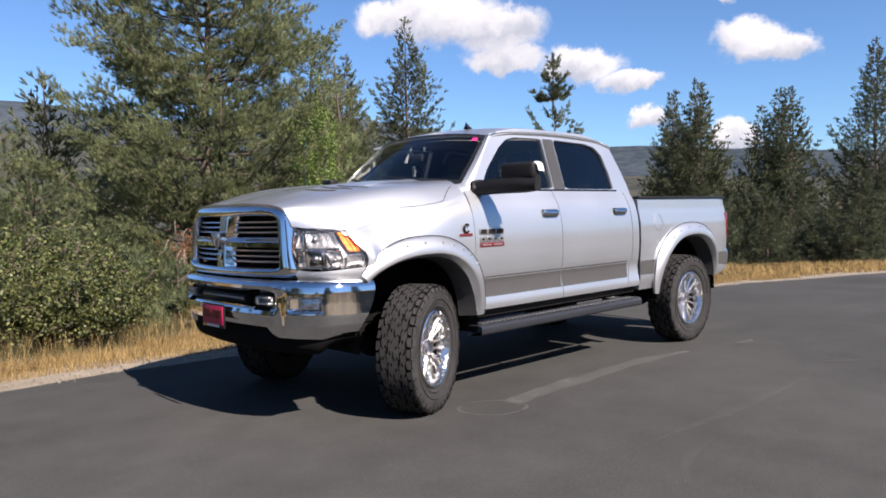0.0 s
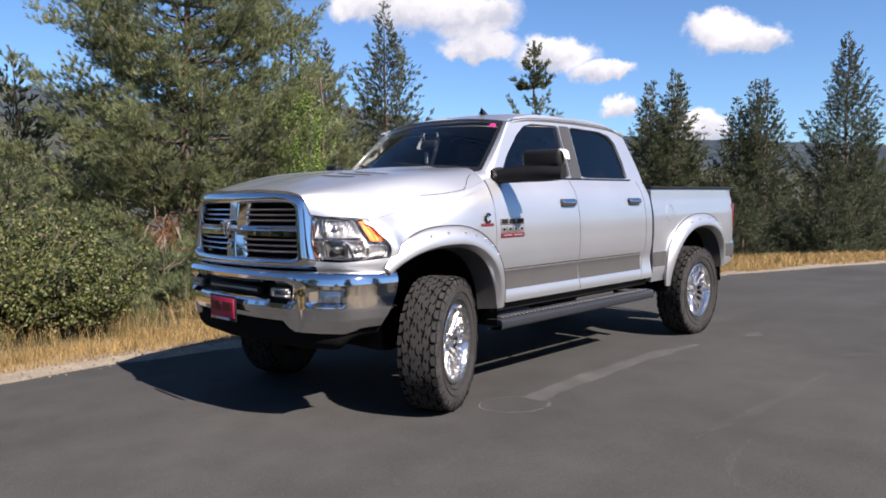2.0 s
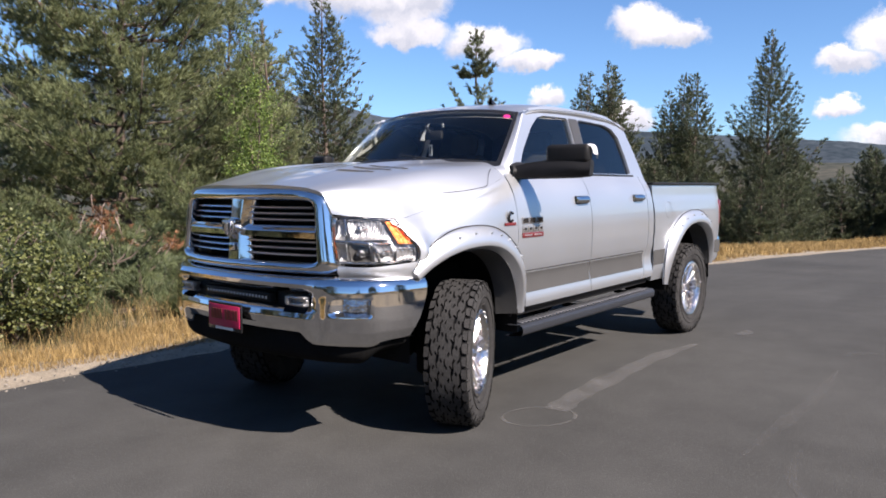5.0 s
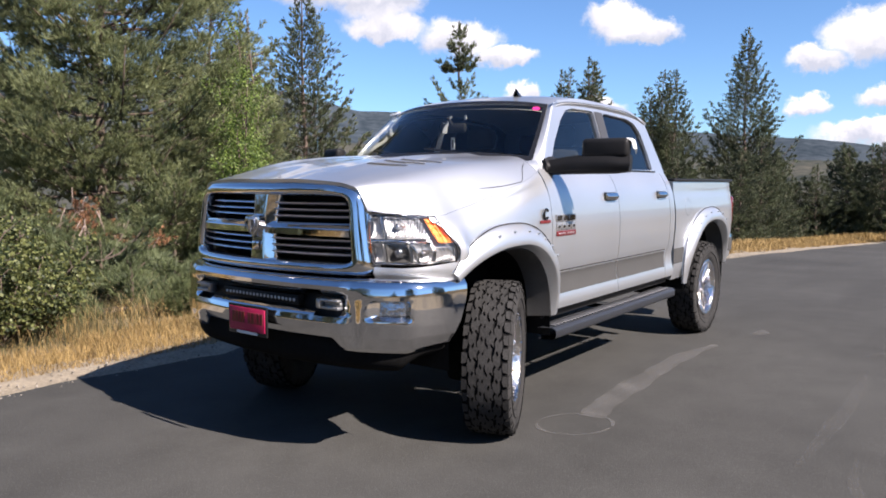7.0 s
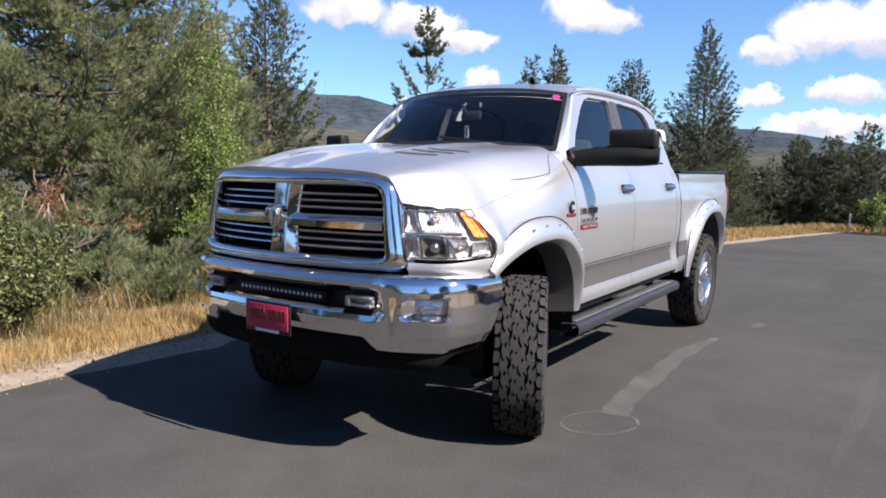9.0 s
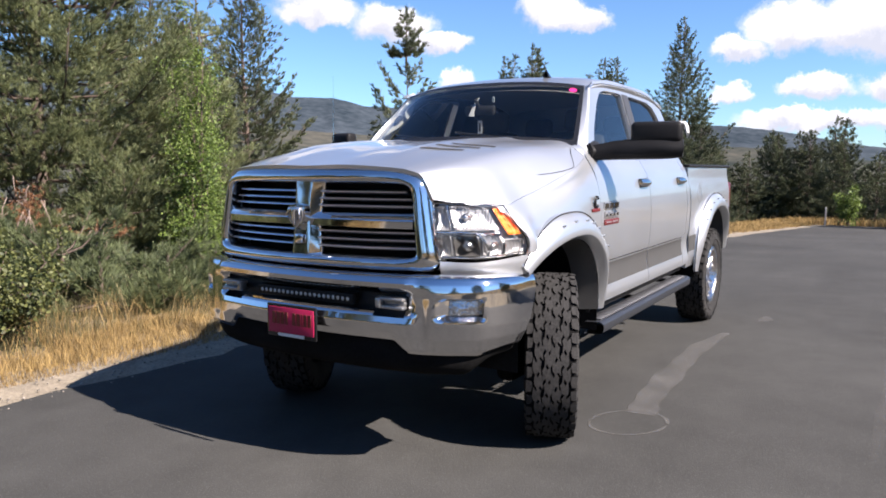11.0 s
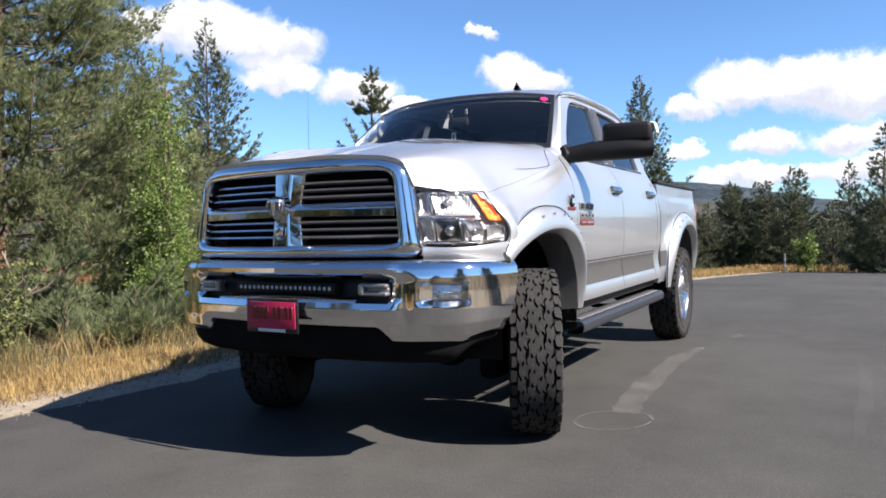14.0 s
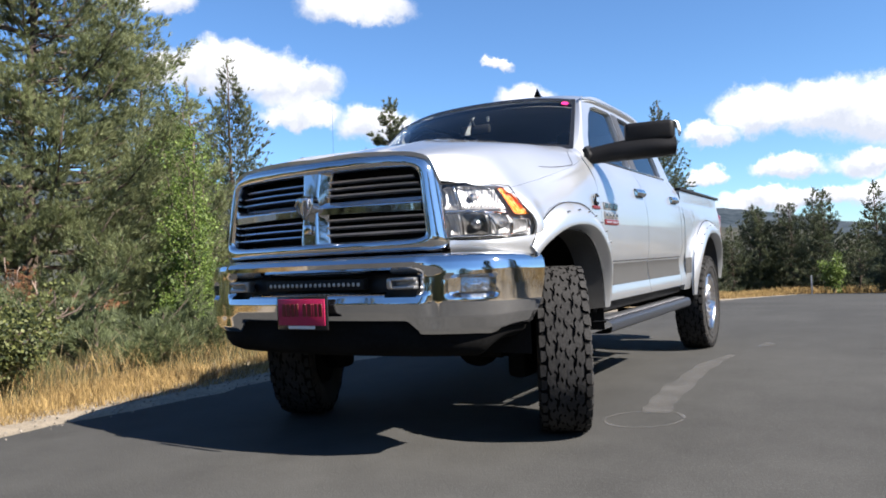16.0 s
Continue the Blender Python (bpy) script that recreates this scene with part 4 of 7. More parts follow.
# ---- wheels ----
def revolve(prof, n, closed=True):
    """Prof is a list of (axial, radius); the axle is x."""
    bm = bmesh.new()
    rings = []
    for k in range(n):
        a = 2 * math.pi * k / n
        rings.append([bm.verts.new((x, r * math.cos(a), r * math.sin(a))) for x, r in prof])
    m = len(prof)
    for k in range(n):
        p, q = rings[k], rings[(k + 1) % n]
        for j in range(m - (0 if closed else 1)):
            bm.faces.new((p[j], p[(j + 1) % m], q[(j + 1) % m], q[j]))
    bmesh.ops.recalc_face_normals(bm, faces=bm.faces[:])
    return bm


W = 0.158      # half width of the tyre
TYRE_PROFILE = [(0.105, 0.262), (0.135, 0.285), (0.155, 0.33), (0.162, 0.375), (0.158, 0.415), (0.146, 0.436), (0.09, 0.4415), (0.0, 0.443),
                (-0.09, 0.4415), (-0.146, 0.436), (-0.158, 0.415), (-0.162, 0.375), (-0.155, 0.33), (-0.135, 0.285), (-0.105, 0.262)]


def tread_mesh():
    """Interlocking zigzag tread blocks and shoulder lugs."""
    bm = bmesh.new()
    n = 38

    def lug(pts, r0, r1, inset=0.003):
        """pts: list of (axial, arc) corners."""
        lo, hi = [], []
        cx = sum(p[0] for p in pts) / len(pts)
        cs = sum(p[1] for p in pts) / len(pts)
        for x, sarc in pts:
            for rr, lst, k in ((r0, lo, 1.0), (r1, hi, 0.94)):
                xx, ss = cx + (x - cx) * k, cs + (sarc - cs) * k
                rad = rr - 0.09 * max(0, abs(xx) - 0.10) ** 1.5 * 4
                a = ss / 0.45
                lst.append(bm.verts.new((xx, rad * math.cos(a), rad * math.sin(a))))
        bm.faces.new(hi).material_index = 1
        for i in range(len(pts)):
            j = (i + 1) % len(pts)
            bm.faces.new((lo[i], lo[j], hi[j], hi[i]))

    pitch = 2 * math.pi * 0.45 / n
    for k in range(n):
        s0 = k * pitch
        for row in range(4):
            xc = -0.081 + 0.054 * row + (0.0055 if (k + row // 2) % 2 else -0.0055)
            o = s0 + (pitch * 0.5 if row % 2 else 0)
            g = 1 if row % 2 else -1
            w, h, d = 0.0262, pitch * 0.475, 0.0140
            zig = [(-w, g * d), (-w * 0.3, -g * d), (w * 0.25, g * d * 0.9), (w, -g * d * 0.6)]
            lug([(xc + x, o - h + v) for x, v in zig] + [(xc + w + 0.0055 * g, o)] + [(xc + x, o + h + v) for x, v in reversed(zig)] + [(xc - w + 0.0055 * g, o)], 0.43, 0.4565)
        for g in (-1, 1):
            o = s0 + (0 if g > 0 else pitch * 0.4)
            h = pitch * (0.44 if k % 2 else 0.40)
            e = 0.156 if k % 2 else 0.150
            lug([(g * 0.118, o - h * 0.9), (g * e, o - h), (g * e, o + h), (g * 0.122, o + h * 0.8), (g * 0.114, o)], 0.425, 0.4545)
            # shoulder block running down the side wall
            a0, a1 = (o - h * 0.8) / 0.45, (o + h * 0.8) / 0.45
            vs = []
            for x, r in ((0.1515, 0.437), (0.164, 0.415), (0.1655, 0.398 if k % 2 else 0.408)):
                for a in (a0, a1):
                    vs.append(bm.verts.new((g * x, r * math.cos(a), r * math.sin(a))))
            for j in range(2):
                bm.faces.new((vs[2 * j], vs[2 * j + 1], vs[2 * j + 3], vs[2 * j + 2])).material_index = 1
            for side_i in (0, 1):
                deep = [bm.verts.new((v.co.x * 0.93, v.co.y * 0.985, v.co.z * 0.985)) for v in (vs[side_i], vs[2 + side_i], vs[4 + side_i])]
                bm.faces.new((vs[side_i], vs[2 + side_i], deep[1], deep[0]))
                bm.faces.new((vs[2 + side_i], vs[4 + side_i], deep[2], deep[1]))
    bmesh.ops.recalc_face_normals(bm, faces=bm.faces[:])
    return bm


def spoke_mesh():
    """One forked spoke of the deep-dish rim, pointing along +y."""
    bm = bmesh.new()
    for g in (-1, 1):
        pts = [(0.060, 0.045, g * 0.012), (0.075, 0.11, g * 0.024), (0.085, 0.17, g * 0.038), (0.100, 0.226, g * 0.052)]
        wid = (0.024, 0.020, 0.018, 0.026)
        rings = []
        for (x, y, z), w in zip(pts, wid):
            rings.append([bm.verts.new((x + dx, y, z + dz)) for dx, dz in ((-0.045, -w * 0.6), (-0.012, -w * 0.6), (0.008, 0), (-0.012, w * 0.6), (-0.045, w * 0.6))])
        for p, q in zip(rings, rings[1:]):
            for j in range(5):
                bm.faces.new((p[j], p[(j + 1) % 5], q[(j + 1) % 5], q[j]))
        bm.faces.new(rings[0])
        bm.faces.new(rings[-1])
    bmesh.ops.recalc_face_normals(bm, faces=bm.faces[:])
    return bm


def build_wheel():
    """A wheel centred on its hub, outer face towards +x."""
    wheel = new("wheel", None)
    wheel.parent = truck
    tagged(wheel, "chrome forked-spoke wheel with a chunky all-terrain tyre")
    part("tyre", revolve(TYRE_PROFILE, 96), M_RUBBER, wheel, "black rubber all-terrain tyre", angle=30)
    # groove shade is put into the colour: black block walls and floor band
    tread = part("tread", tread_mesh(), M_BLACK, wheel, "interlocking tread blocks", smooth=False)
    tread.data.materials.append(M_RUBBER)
    part("groove_shade_floor", revolve([(-0.150, 0.436), (-0.142, 0.4395), (-0.09, 0.4440), (0, 0.4455), (0.09, 0.4440), (0.142, 0.4395), (0.150, 0.436)], 96), M_BLACK, wheel, "black band that puts groove shade between the tread blocks")
    for r, w in ((0.352, 0.004), (0.305, 0.003)):
        bm = revolve([(0.158 + 0.0, r - w), (0.1655 - (0.352 - r) * 0.12, r - w * 0.5), (0.1655 - (0.352 - r) * 0.12, r + w * 0.5), (0.158, r + w)], 72)
        part("sidewall_rib", bm, M_RUBBER, wheel)
    rim = part("rim", revolve([(0.128, 0.274), (0.142, 0.276), (0.147, 0.268), (0.140, 0.252), (0.110, 0.238), (0.03, 0.228), (-0.10, 0.222), (-0.13, 0.262), (-0.11, 0.27), (0.0, 0.24), (0.10, 0.262)], 72),
               M_RIM, wheel, "polished deep chrome rim", angle=35)
    part("brake_drum", revolve([(-0.08, 0.20), (0.01, 0.20), (0.02, 0.17), (0.02, 0.03), (-0.14, 0.03), (-0.14, 0.262), (-0.122, 0.262), (-0.115, 0.21)], 32), M_BLACK, wheel, "black brake disc and backing plate")
    first = part("spoke", spoke_mesh(), M_RIM, wheel, angle=30)
    for k in range(1, 8):
        o = new("spoke", first.data)
        o.parent = wheel
        o.matrix_basis = Matrix.Rotation(2 * math.pi * k / 8, 4, "X")
    bm = bmesh.new()
    tube(bm, (0.02, 0, 0), (0.075, 0, 0), 0.062, 24)
    tube(bm, (0.075, 0, 0), (0.105, 0, 0), 0.042, 24, 0.036)
    part("hub_cap", bm, M_RIM, wheel, "chrome centre cap", angle=30)
    bm = bmesh.new()
    tube(bm, (0.132, 0.256, 0), (0.152, 0.256, 0), 0.0075, 8, 0.006)
    b0 = part("rim_bolt", bm, M_CHROME, wheel)
    b0.matrix_basis = Matrix.Identity(4)
    for k in range(1, 24):
        o = new("rim_bolt", b0.data)
        o.parent = wheel
        o.matrix_basis = Matrix.Rotation(2 * math.pi * k / 24, 4, "X")
    bm = bmesh.new()
    tube(bm, (-0.02, 0, 0), (0.005, 0, 0), 0.19, 32)
    part("brake_disc", bm, M_BLACK, wheel, "dark brake disc")
    return wheel


wheel_fl = build_wheel()
for me in {o.data for o in wheel_fl.children_recursive}:
    for v in me.vertices:
        v.co.x *= 0.83
STEER = 24.0
wheel_fl.matrix_basis = Matrix.Translation((0.775 + 0.112 * math.cos(radians(STEER)), 0.112 * math.sin(radians(STEER)), HUB_Z)) @ Matrix.Rotation(radians(STEER), 4, "Z") @ Matrix.Rotation(0.4, 4, "X")
copy_thing(wheel_fl, Matrix.Translation((-0.775 - 0.112 * math.cos(radians(STEER)), -0.112 * math.sin(radians(STEER)), HUB_Z)) @ Matrix.Rotation(radians(180 + STEER), 4, "Z") @ Matrix.Rotation(1.1, 4, "X"))
copy_thing(wheel_fl, Matrix.Translation((0.872, AXLE_R, HUB_Z)) @ Matrix.Rotation(0.9, 4, "X"))
copy_thing(wheel_fl, Matrix.Translation((-0.872, AXLE_R, HUB_Z)) @ Matrix.Rotation(math.pi, 4, "Z") @ Matrix.Rotation(0.2, 4, "X"))

# ---- cab ----
ROOF = [[(0, .855, 2.075), (.3, .875, 2.07), (.53, .925, 2.056), (.68, .985, 2.034), (.72, 1.03, 2.022)],
        [(0, 1.15, 2.135), (.3, 1.17, 2.13), (.53, 1.20, 2.118), (.665, 1.25, 2.10), (.72, 1.29, 2.062)],
        [(0, 1.75, 2.158), (.3, 1.75, 2.153), (.53, 1.76, 2.14), (.665, 1.78, 2.118), (.72, 1.80, 2.078)],
        [(0, 2.4, 2.14), (.3, 2.4, 2.135), (.53, 2.38, 2.122), (.665, 2.36, 2.098), (.72, 2.34, 2.062)],
        [(0, 2.72, 2.085), (.3, 2.715, 2.08), (.53, 2.70, 2.07), (.65, 2.68, 2.045), (.715, 2.62, 2.012)]]
full = [[(-x, y, z) for x, y, z in reversed(r)] + r[1:] for r in ROOF]
roof = thick(part("roof", outward(loft(full, 48, 40), (0, 1.6, 1)), M_PAINT, truck), 0.03)

part("headliner", outward(loft([[(x * 0.97, y, z - 0.055) for x, y, z in r] for r in full], 24, 16), (0, 1.6, 3)), M_LINER, roof, "grey cloth headliner")
# windscreen: base, middle and top curves, each from one side to the other
WS = [[(-.868, .590, 1.622), (-.5, .40, 1.648), (0, .33, 1.655), (.5, .40, 1.648), (.815, .545, 1.625)],
      [(-.798, .792, 1.828), (-.45, .63, 1.862), (0, .575, 1.872), (.45, .63, 1.862), (.755, .765, 1.830)],
      [(-.712, .985, 2.026), (-.4, .880, 2.062), (0, .845, 2.072), (.4, .880, 2.062), (.692, .972, 2.030)]]
windscreen = part("windscreen", outward(loft(WS, 40, 20), (0, 2, 1)), M_SHIELD, truck, "tinted windscreen")
windscreen.visible_shadow = False
# pale trim on the passenger-side pillar, behind the glass, with a dark grip
trim_pts = [(-.862, .640, 1.645), (-.826, .735, 1.745), (-.786, .835, 1.845), (-.712, 1.000, 1.985), (-.665, .975, 1.955), (-.650, .915, 1.890), (-.690, .840, 1.810), (-.760, .755, 1.735), (-.820, .680, 1.675)]
bm = bmesh.new()
bm.faces.new([bm.verts.new(q) for q in trim_pts])
inner_trim = thick(part("pillar_inner_trim", outward(bm, (0.2, 2.2, 1.2)), M_LINER, truck, "pale sunlit pillar trim behind the glass", smooth=False), 0.01)
bm = bmesh.new()
u_ax, v_ax, mid = Vector((0.040, 0.115, 0.115)).normalized(), Vector((0.62, 0.10, -0.25)).normalized(), Vector((-.712, .842, 1.852))
bm.faces.new([bm.verts.new(mid + u_ax * 0.042 * math.cos(a) + v_ax * 0.026 * math.sin(a)) for a in np.linspace(0, 2 * math.pi, 25)[:-1]])
part("grip", outward(bm, (0.2, 2.2, 1.2)), M_DASH, inner_trim, "dark oval grip", smooth=False)
# black border band round the glass
for k, (u0, u1, v0, v1) in enumerate(((0, 1, 0, 0.075), (0, 1, 0.945, 1.0), (0, 0.02, 0.075, 0.945), (0.98, 1, 0.075, 0.945))):
    rows = [[Vector(q) for q in r] for r in WS]
    bm = bmesh.new()
    g = []
    for i in range(25):
        line = [catmull(r, u0 + (u1 - u0) * i / 24) for r in rows]
        g.append([bm.verts.new(catmull(line, v0 + (v1 - v0) * j / 6) + Vector((0, -0.003, 0.003))) for j in range(7)])
    for i in range(24):
        for j in range(6):
            bm.faces.new((g[i][j], g[i + 1][j], g[i + 1][j + 1], g[i][j + 1]))
    part("glass_border", outward(bm, (0, 2, 1)), M_GLOSSBLACK, windscreen, "black printed border")
# cowl below the windscreen
net = [[(-.84, .50, 1.575), (-.5, .40, 1.60), (0, .33, 1.605), (.5, .40, 1.60), (.84, .50, 1.575)], [(-.86, .56, 1.585), (-.5, .46, 1.61), (0, .40, 1.615), (.5, .46, 1.61), (.86, .56, 1.585)]]
thick(part("cowl", outward(loft(net, 24, 4), (0, 1, 0.5)), M_PLASTIC, truck, "black plastic cowl"), 0.05)
for sx0, ex0 in ((0.62, 0.02), (0.10, -0.52)):
    bm = bmesh.new()
    tube(bm, (sx0, 0.40 + sx0 * 0.18, 1.645), (ex0, 0.435 + abs(ex0) * 0.16, 1.72), 0.008, 8)
    part("wiper", bm, M_PLASTIC, truck, "black wiper arm")

# window openings in side view (y, z)
FWIN = [(0.72, 1.595), (0.86, 1.755), (1.06, 1.93), (1.18, 2.005), (1.30, 2.03), (1.655, 2.035), (1.645, 1.80), (1.632, 1.595)]
RWIN = [(1.80, 1.595), (1.812, 1.80), (1.825, 2.035), (2.30, 2.022), (2.44, 1.99), (2.515, 1.92), (2.55, 1.75), (2.555, 1.595)]
OUTER = [(0.565, 1.572), (0.70, 1.705), (0.86, 1.875), (1.01, 2.02), (1.09, 2.07), (1.28, 2.095), (1.80, 2.108), (2.30, 2.095), (2.56, 2.06), (2.69, 1.99),
         (2.76, 1.80), (2.80, 1.66), (2.815, 1.572)]


def smooth_outline(pts, n=5):
    """Rounds the corners of a closed outline by cutting them twice."""
    for _ in range(2):
        out = []
        for i, p in enumerate(pts):
            q = pts[(i + 1) % len(pts)]
            out.append((p[0] * 0.93 + q[0] * 0.07, p[1] * 0.93 + q[1] * 0.07))
            out.append((p[0] * 0.07 + q[0] * 0.93, p[1] * 0.07 + q[1] * 0.93))
        pts = out
    return pts


def side_sheet(outer, holes, s, inset=0.0):
    bm = bmesh.new()
    for loop in [outer] + holes:
        vs = [bm.verts.new((0, y, z)) for y, z in loop]
        for i in range(len(vs)):
            bm.edges.new((vs[i], vs[(i + 1) % len(vs)]))
    bmesh.ops.triangle_fill(bm, use_beauty=True, use_dissolve=False, edges=bm.edges[:], normal=(1, 0, 0))
    for v in bm.verts:
        v.co.x = s * (glass_x(v.co.z) - inset)
    return outward(bm)


for s in (-1, 1):
    frame_ob = thick(part("side_frame", side_sheet(OUTER, [smooth_outline(FWIN), smooth_outline(RWIN)], s), M_PAINT, truck, "silver window frame and pillars", angle=25), 0.045)
    g = part("front_window", side_sheet([(y, z) for y, z in FWIN], [], s, 0.022), M_FRONTGLASS, truck, "tinted front side window", smooth=False)
    g.visible_shadow = False
    g = part("rear_window", side_sheet([(y, z) for y, z in RWIN], [], s, 0.022), M_TINT, truck, "dark tinted rear side window", smooth=False)
    g.visible_shadow = False
    part("pillar_lining", side_sheet([(y + (0.02 if y < 1.5 else -0.02), z - 0.012) for y, z in OUTER], [smooth_outline(FWIN), smooth_outline(RWIN)], s, 0.055), M_DASH, frame_ob, "dark cabin lining", smooth=False)
    # grey trim on the middle pillar
    bm = side_sheet([(1.640, 1.585), (1.655, 1.81), (1.668, 2.035), (1.815, 2.035), (1.803, 1.81), (1.792, 1.585)], [], s, -0.004)
    part("pillar_trim", bm, M_BPILLAR, frame_ob, "grey pillar trim", smooth=False)
    # belt moulding under the windows
    bm = bmesh.new()
    box(bm, (s * (glass_x(1.583) + 0.004), 1.65, 1.583), (0.018, 1.86, 0.016), 0.004)
    part("belt_moulding", bm, M_GLOSSBLACK, frame_ob, "black belt moulding")
    # front pillar between windscreen and side frame
    if s > 0:
        net = [[(.815, .548, 1.618), (.752, .770, 1.828), (.690, .975, 2.028)], [(.845, .575, 1.612), (.786, .795, 1.832), (.718, .985, 2.036)],
               [(.872, .57, 1.570), (.788, .835, 1.838), (.716, 1.03, 2.05)]]
    else:
        net = [[(.868, .592, 1.616), (.797, .796, 1.826), (.712, .988, 2.024)], [(.874, .598, 1.606), (.800, .806, 1.830), (.719, .998, 2.034)],
               [(.878, .60, 1.570), (.796, .845, 1.836), (.716, 1.03, 2.05)]]
    thick(part("front_pillar", outward(loft(net, 16, 8, s)), M_PAINT, truck), 0.03)
    # painted corner between hood, pillar and door
    low = [skin_point(c, 5.0) for c in (4.1, 4.4, 4.7, 5.0)]
    net = [[tuple(q + Vector((0, -0.012, 0.001))) for q in low], [(.805, .528, 1.628), (.832, .530, 1.613), (.858, .532, 1.590), (.879, .535, 1.562)],
           [(.812, .572, 1.640), (.840, .580, 1.622), (.862, .578, 1.598), (.877, .570, 1.566)]]
    thick(part("cowl_corner", outward(loft(net, 10, 10, s)), M_PAINT, truck), 0.008)
    # roof gutter trim
    net = [[(.718, .97, 2.035), (.72, 1.28, 2.075), (.722, 1.8, 2.09), (.72, 2.34, 2.075), (.712, 2.66, 2.01)],
           [(.722, .95, 2.02), (.712, 1.28, 2.098), (.706, 1.8, 2.111), (.712, 2.34, 2.097), (.732, 2.69, 1.99)]]
    thick(part("roof_rail", outward(loft(net, 30, 3, s)), M_PAINT, truck), 0.02)

# back of the cab
bm = bmesh.new()
vs = [bm.verts.new(p) for p in ((-.86, 2.81, 1.0), (.86, 2.81, 1.0), (.86, 2.81, 1.575), (.70, 2.675, 2.045), (-.70, 2.675, 2.045), (-.86, 2.81, 1.575))]
bm.faces.new((vs[0], vs[1], vs[2], vs[5]))
bm.faces.new((vs[5], vs[2], vs[3], vs[4]))
cab_back = thick(part("cab_back", outward(bm), M_PAINT, truck, smooth=False), 0.04)
bm = bmesh.new()
vs = [bm.verts.new(p) for p in ((-.66, 2.808, 1.62), (.66, 2.808, 1.62), (.60, 2.714, 1.94), (-.60, 2.714, 1.94))]
bm.faces.new(vs)
part("back_window", outward(bm), M_GLOSSBLACK, cab_back, "dark rear window", smooth=False)

# cabin
bm = bmesh.new()
box(bm, (0, 1.65, 0.92), (1.70, 2.1, 0.06), 0.02)
part("cabin_floor", bm, M_DASH, truck, "dark cabin floor")
net = [[(-.80, .56, 1.575), (0, .40, 1.60), (.80, .56, 1.575)], [(-.80, .80, 1.58), (0, .72, 1.60), (.80, .80, 1.58)], [(-.80, .93, 1.50), (0, .88, 1.52), (.80, .93, 1.50)],
       [(-.80, .95, 1.1), (0, .92, 1.1), (.80, .95, 1.1)]]
thick(part("dashboard", outward(loft(net, 16, 12), (0, 0.6, 1.1)), M_DASH, truck, "dark grey dashboard"), 0.03)
for s in (-1, 1):
    for y, nm in ((1.35, "front_seat"), (2.25, "rear_seat")):
        seat = new(nm, None)
        seat.parent = truck
        bm = bmesh.new()
        box(bm, (s * 0.38, y, 1.16), (0.52, 0.5, 0.16), 0.06, seg=3)
        part("cushion", bm, M_SEAT, seat)
        bm = bmesh.new()
        box(bm, (s * 0.38, y + 0.30, 1.47), (0.50, 0.14, 0.62), 0.06, Matrix.Rotation(radians(-14), 3, "X"), seg=3)
        part("backrest", bm, M_SEAT, seat)
        bm = bmesh.new()
        box(bm, (s * 0.38, y + 0.40, 1.86), (0.27, 0.10, 0.18), 0.045, Matrix.Rotation(radians(-10), 3, "X"), seg=3)
        part("headrest", bm, M_SEAT, seat)
bm = bmesh.new()
cols = []
for k in range(32):
    a = 2 * math.pi * k / 32
    c = Vector((0.19 * math.cos(a), 0, 0.19 * math.sin(a)))
    d = c.normalized()
    cols.append([bm.verts.new(c + d * 0.016 * math.cos(b) + Vector((0, 0.016 * math.sin(b), 0))) for b in np.linspace(0, 2 * math.pi, 9)[:-1]])
for k in range(32):
    for j in range(8):
        p, q = cols[k], cols[(k + 1) % 32]
        bm.faces.new((p[j], q[j], q[(j + 1) % 8], p[(j + 1) % 8]))
box(bm, (0, 0.02, 0), (0.36, 0.03, 0.05), 0.012)
box(bm, (0, 0.02, -0.09), (0.05, 0.03, 0.17), 0.012)
bmesh.ops.rotate(bm, verts=bm.verts[:], cent=(0, 0, 0), matrix=Matrix.Rotation(radians(-28), 3, "X"))
bmesh.ops.translate(bm, verts=bm.verts[:], vec=(0.38, 1.03, 1.46))
part("steering_wheel", bm, M_DASH, truck, "dark steering wheel")
bm = bmesh.new()
box(bm, (0, 0.80, 1.885), (0.24, 0.03, 0.07), 0.02)
tube(bm, (0, 0.80, 1.90), (0, 0.74, 1.955), 0.01, 8)
part("rear_view_mirror", bm, M_DASH, truck, "interior rear-view mirror")
# paper tag hanging from the mirror, sticker and slips on the glass
bm = bmesh.new()
net = [[(0.005, 0.775, 1.975), (-0.025, 0.765, 1.93), (-0.040, 0.745, 1.88), (-0.048, 0.734, 1.845)], [(0.014, 0.775, 1.972), (-0.008, 0.765, 1.93), (-0.012, 0.745, 1.88), (-0.006, 0.734, 1.842)]]
bm.free()
thick(part("hanging_tag", outward(loft(net, 10, 3), (0, 2, 1.8)), M_WHITE, truck, "white paper tag hanging from the mirror"), 0.003)
bm = bmesh.new()
box(bm, (0.003, 0.80, 1.772), (0.034, 0.004, 0.088), 0.001, seg=1)
slip = part("paper_slip", bm, M_WHITE, truck, "small white paper slip hanging behind the glass")
bm = bmesh.new()
box(bm, (0.003, 0.796, 1.772), (0.012, 0.003, 0.060), 0.0005, seg=1)
part("lettering_bar", bm, M_STEPGREY, slip, "grey lettering bar")
bm = bmesh.new()
box(bm, (0.074, 0.86, 1.962), (0.020, 0.004, 0.036), 0.001, seg=1)
part("paper_slip", bm, M_WHITE, truck, "tiny white card behind the glass")
bm = bmesh.new()
rows = [[Vector(q) for q in r] for r in WS]
line = [catmull(r, 0.945) for r in rows]
c0 = catmull(line, 0.86)
ring = []
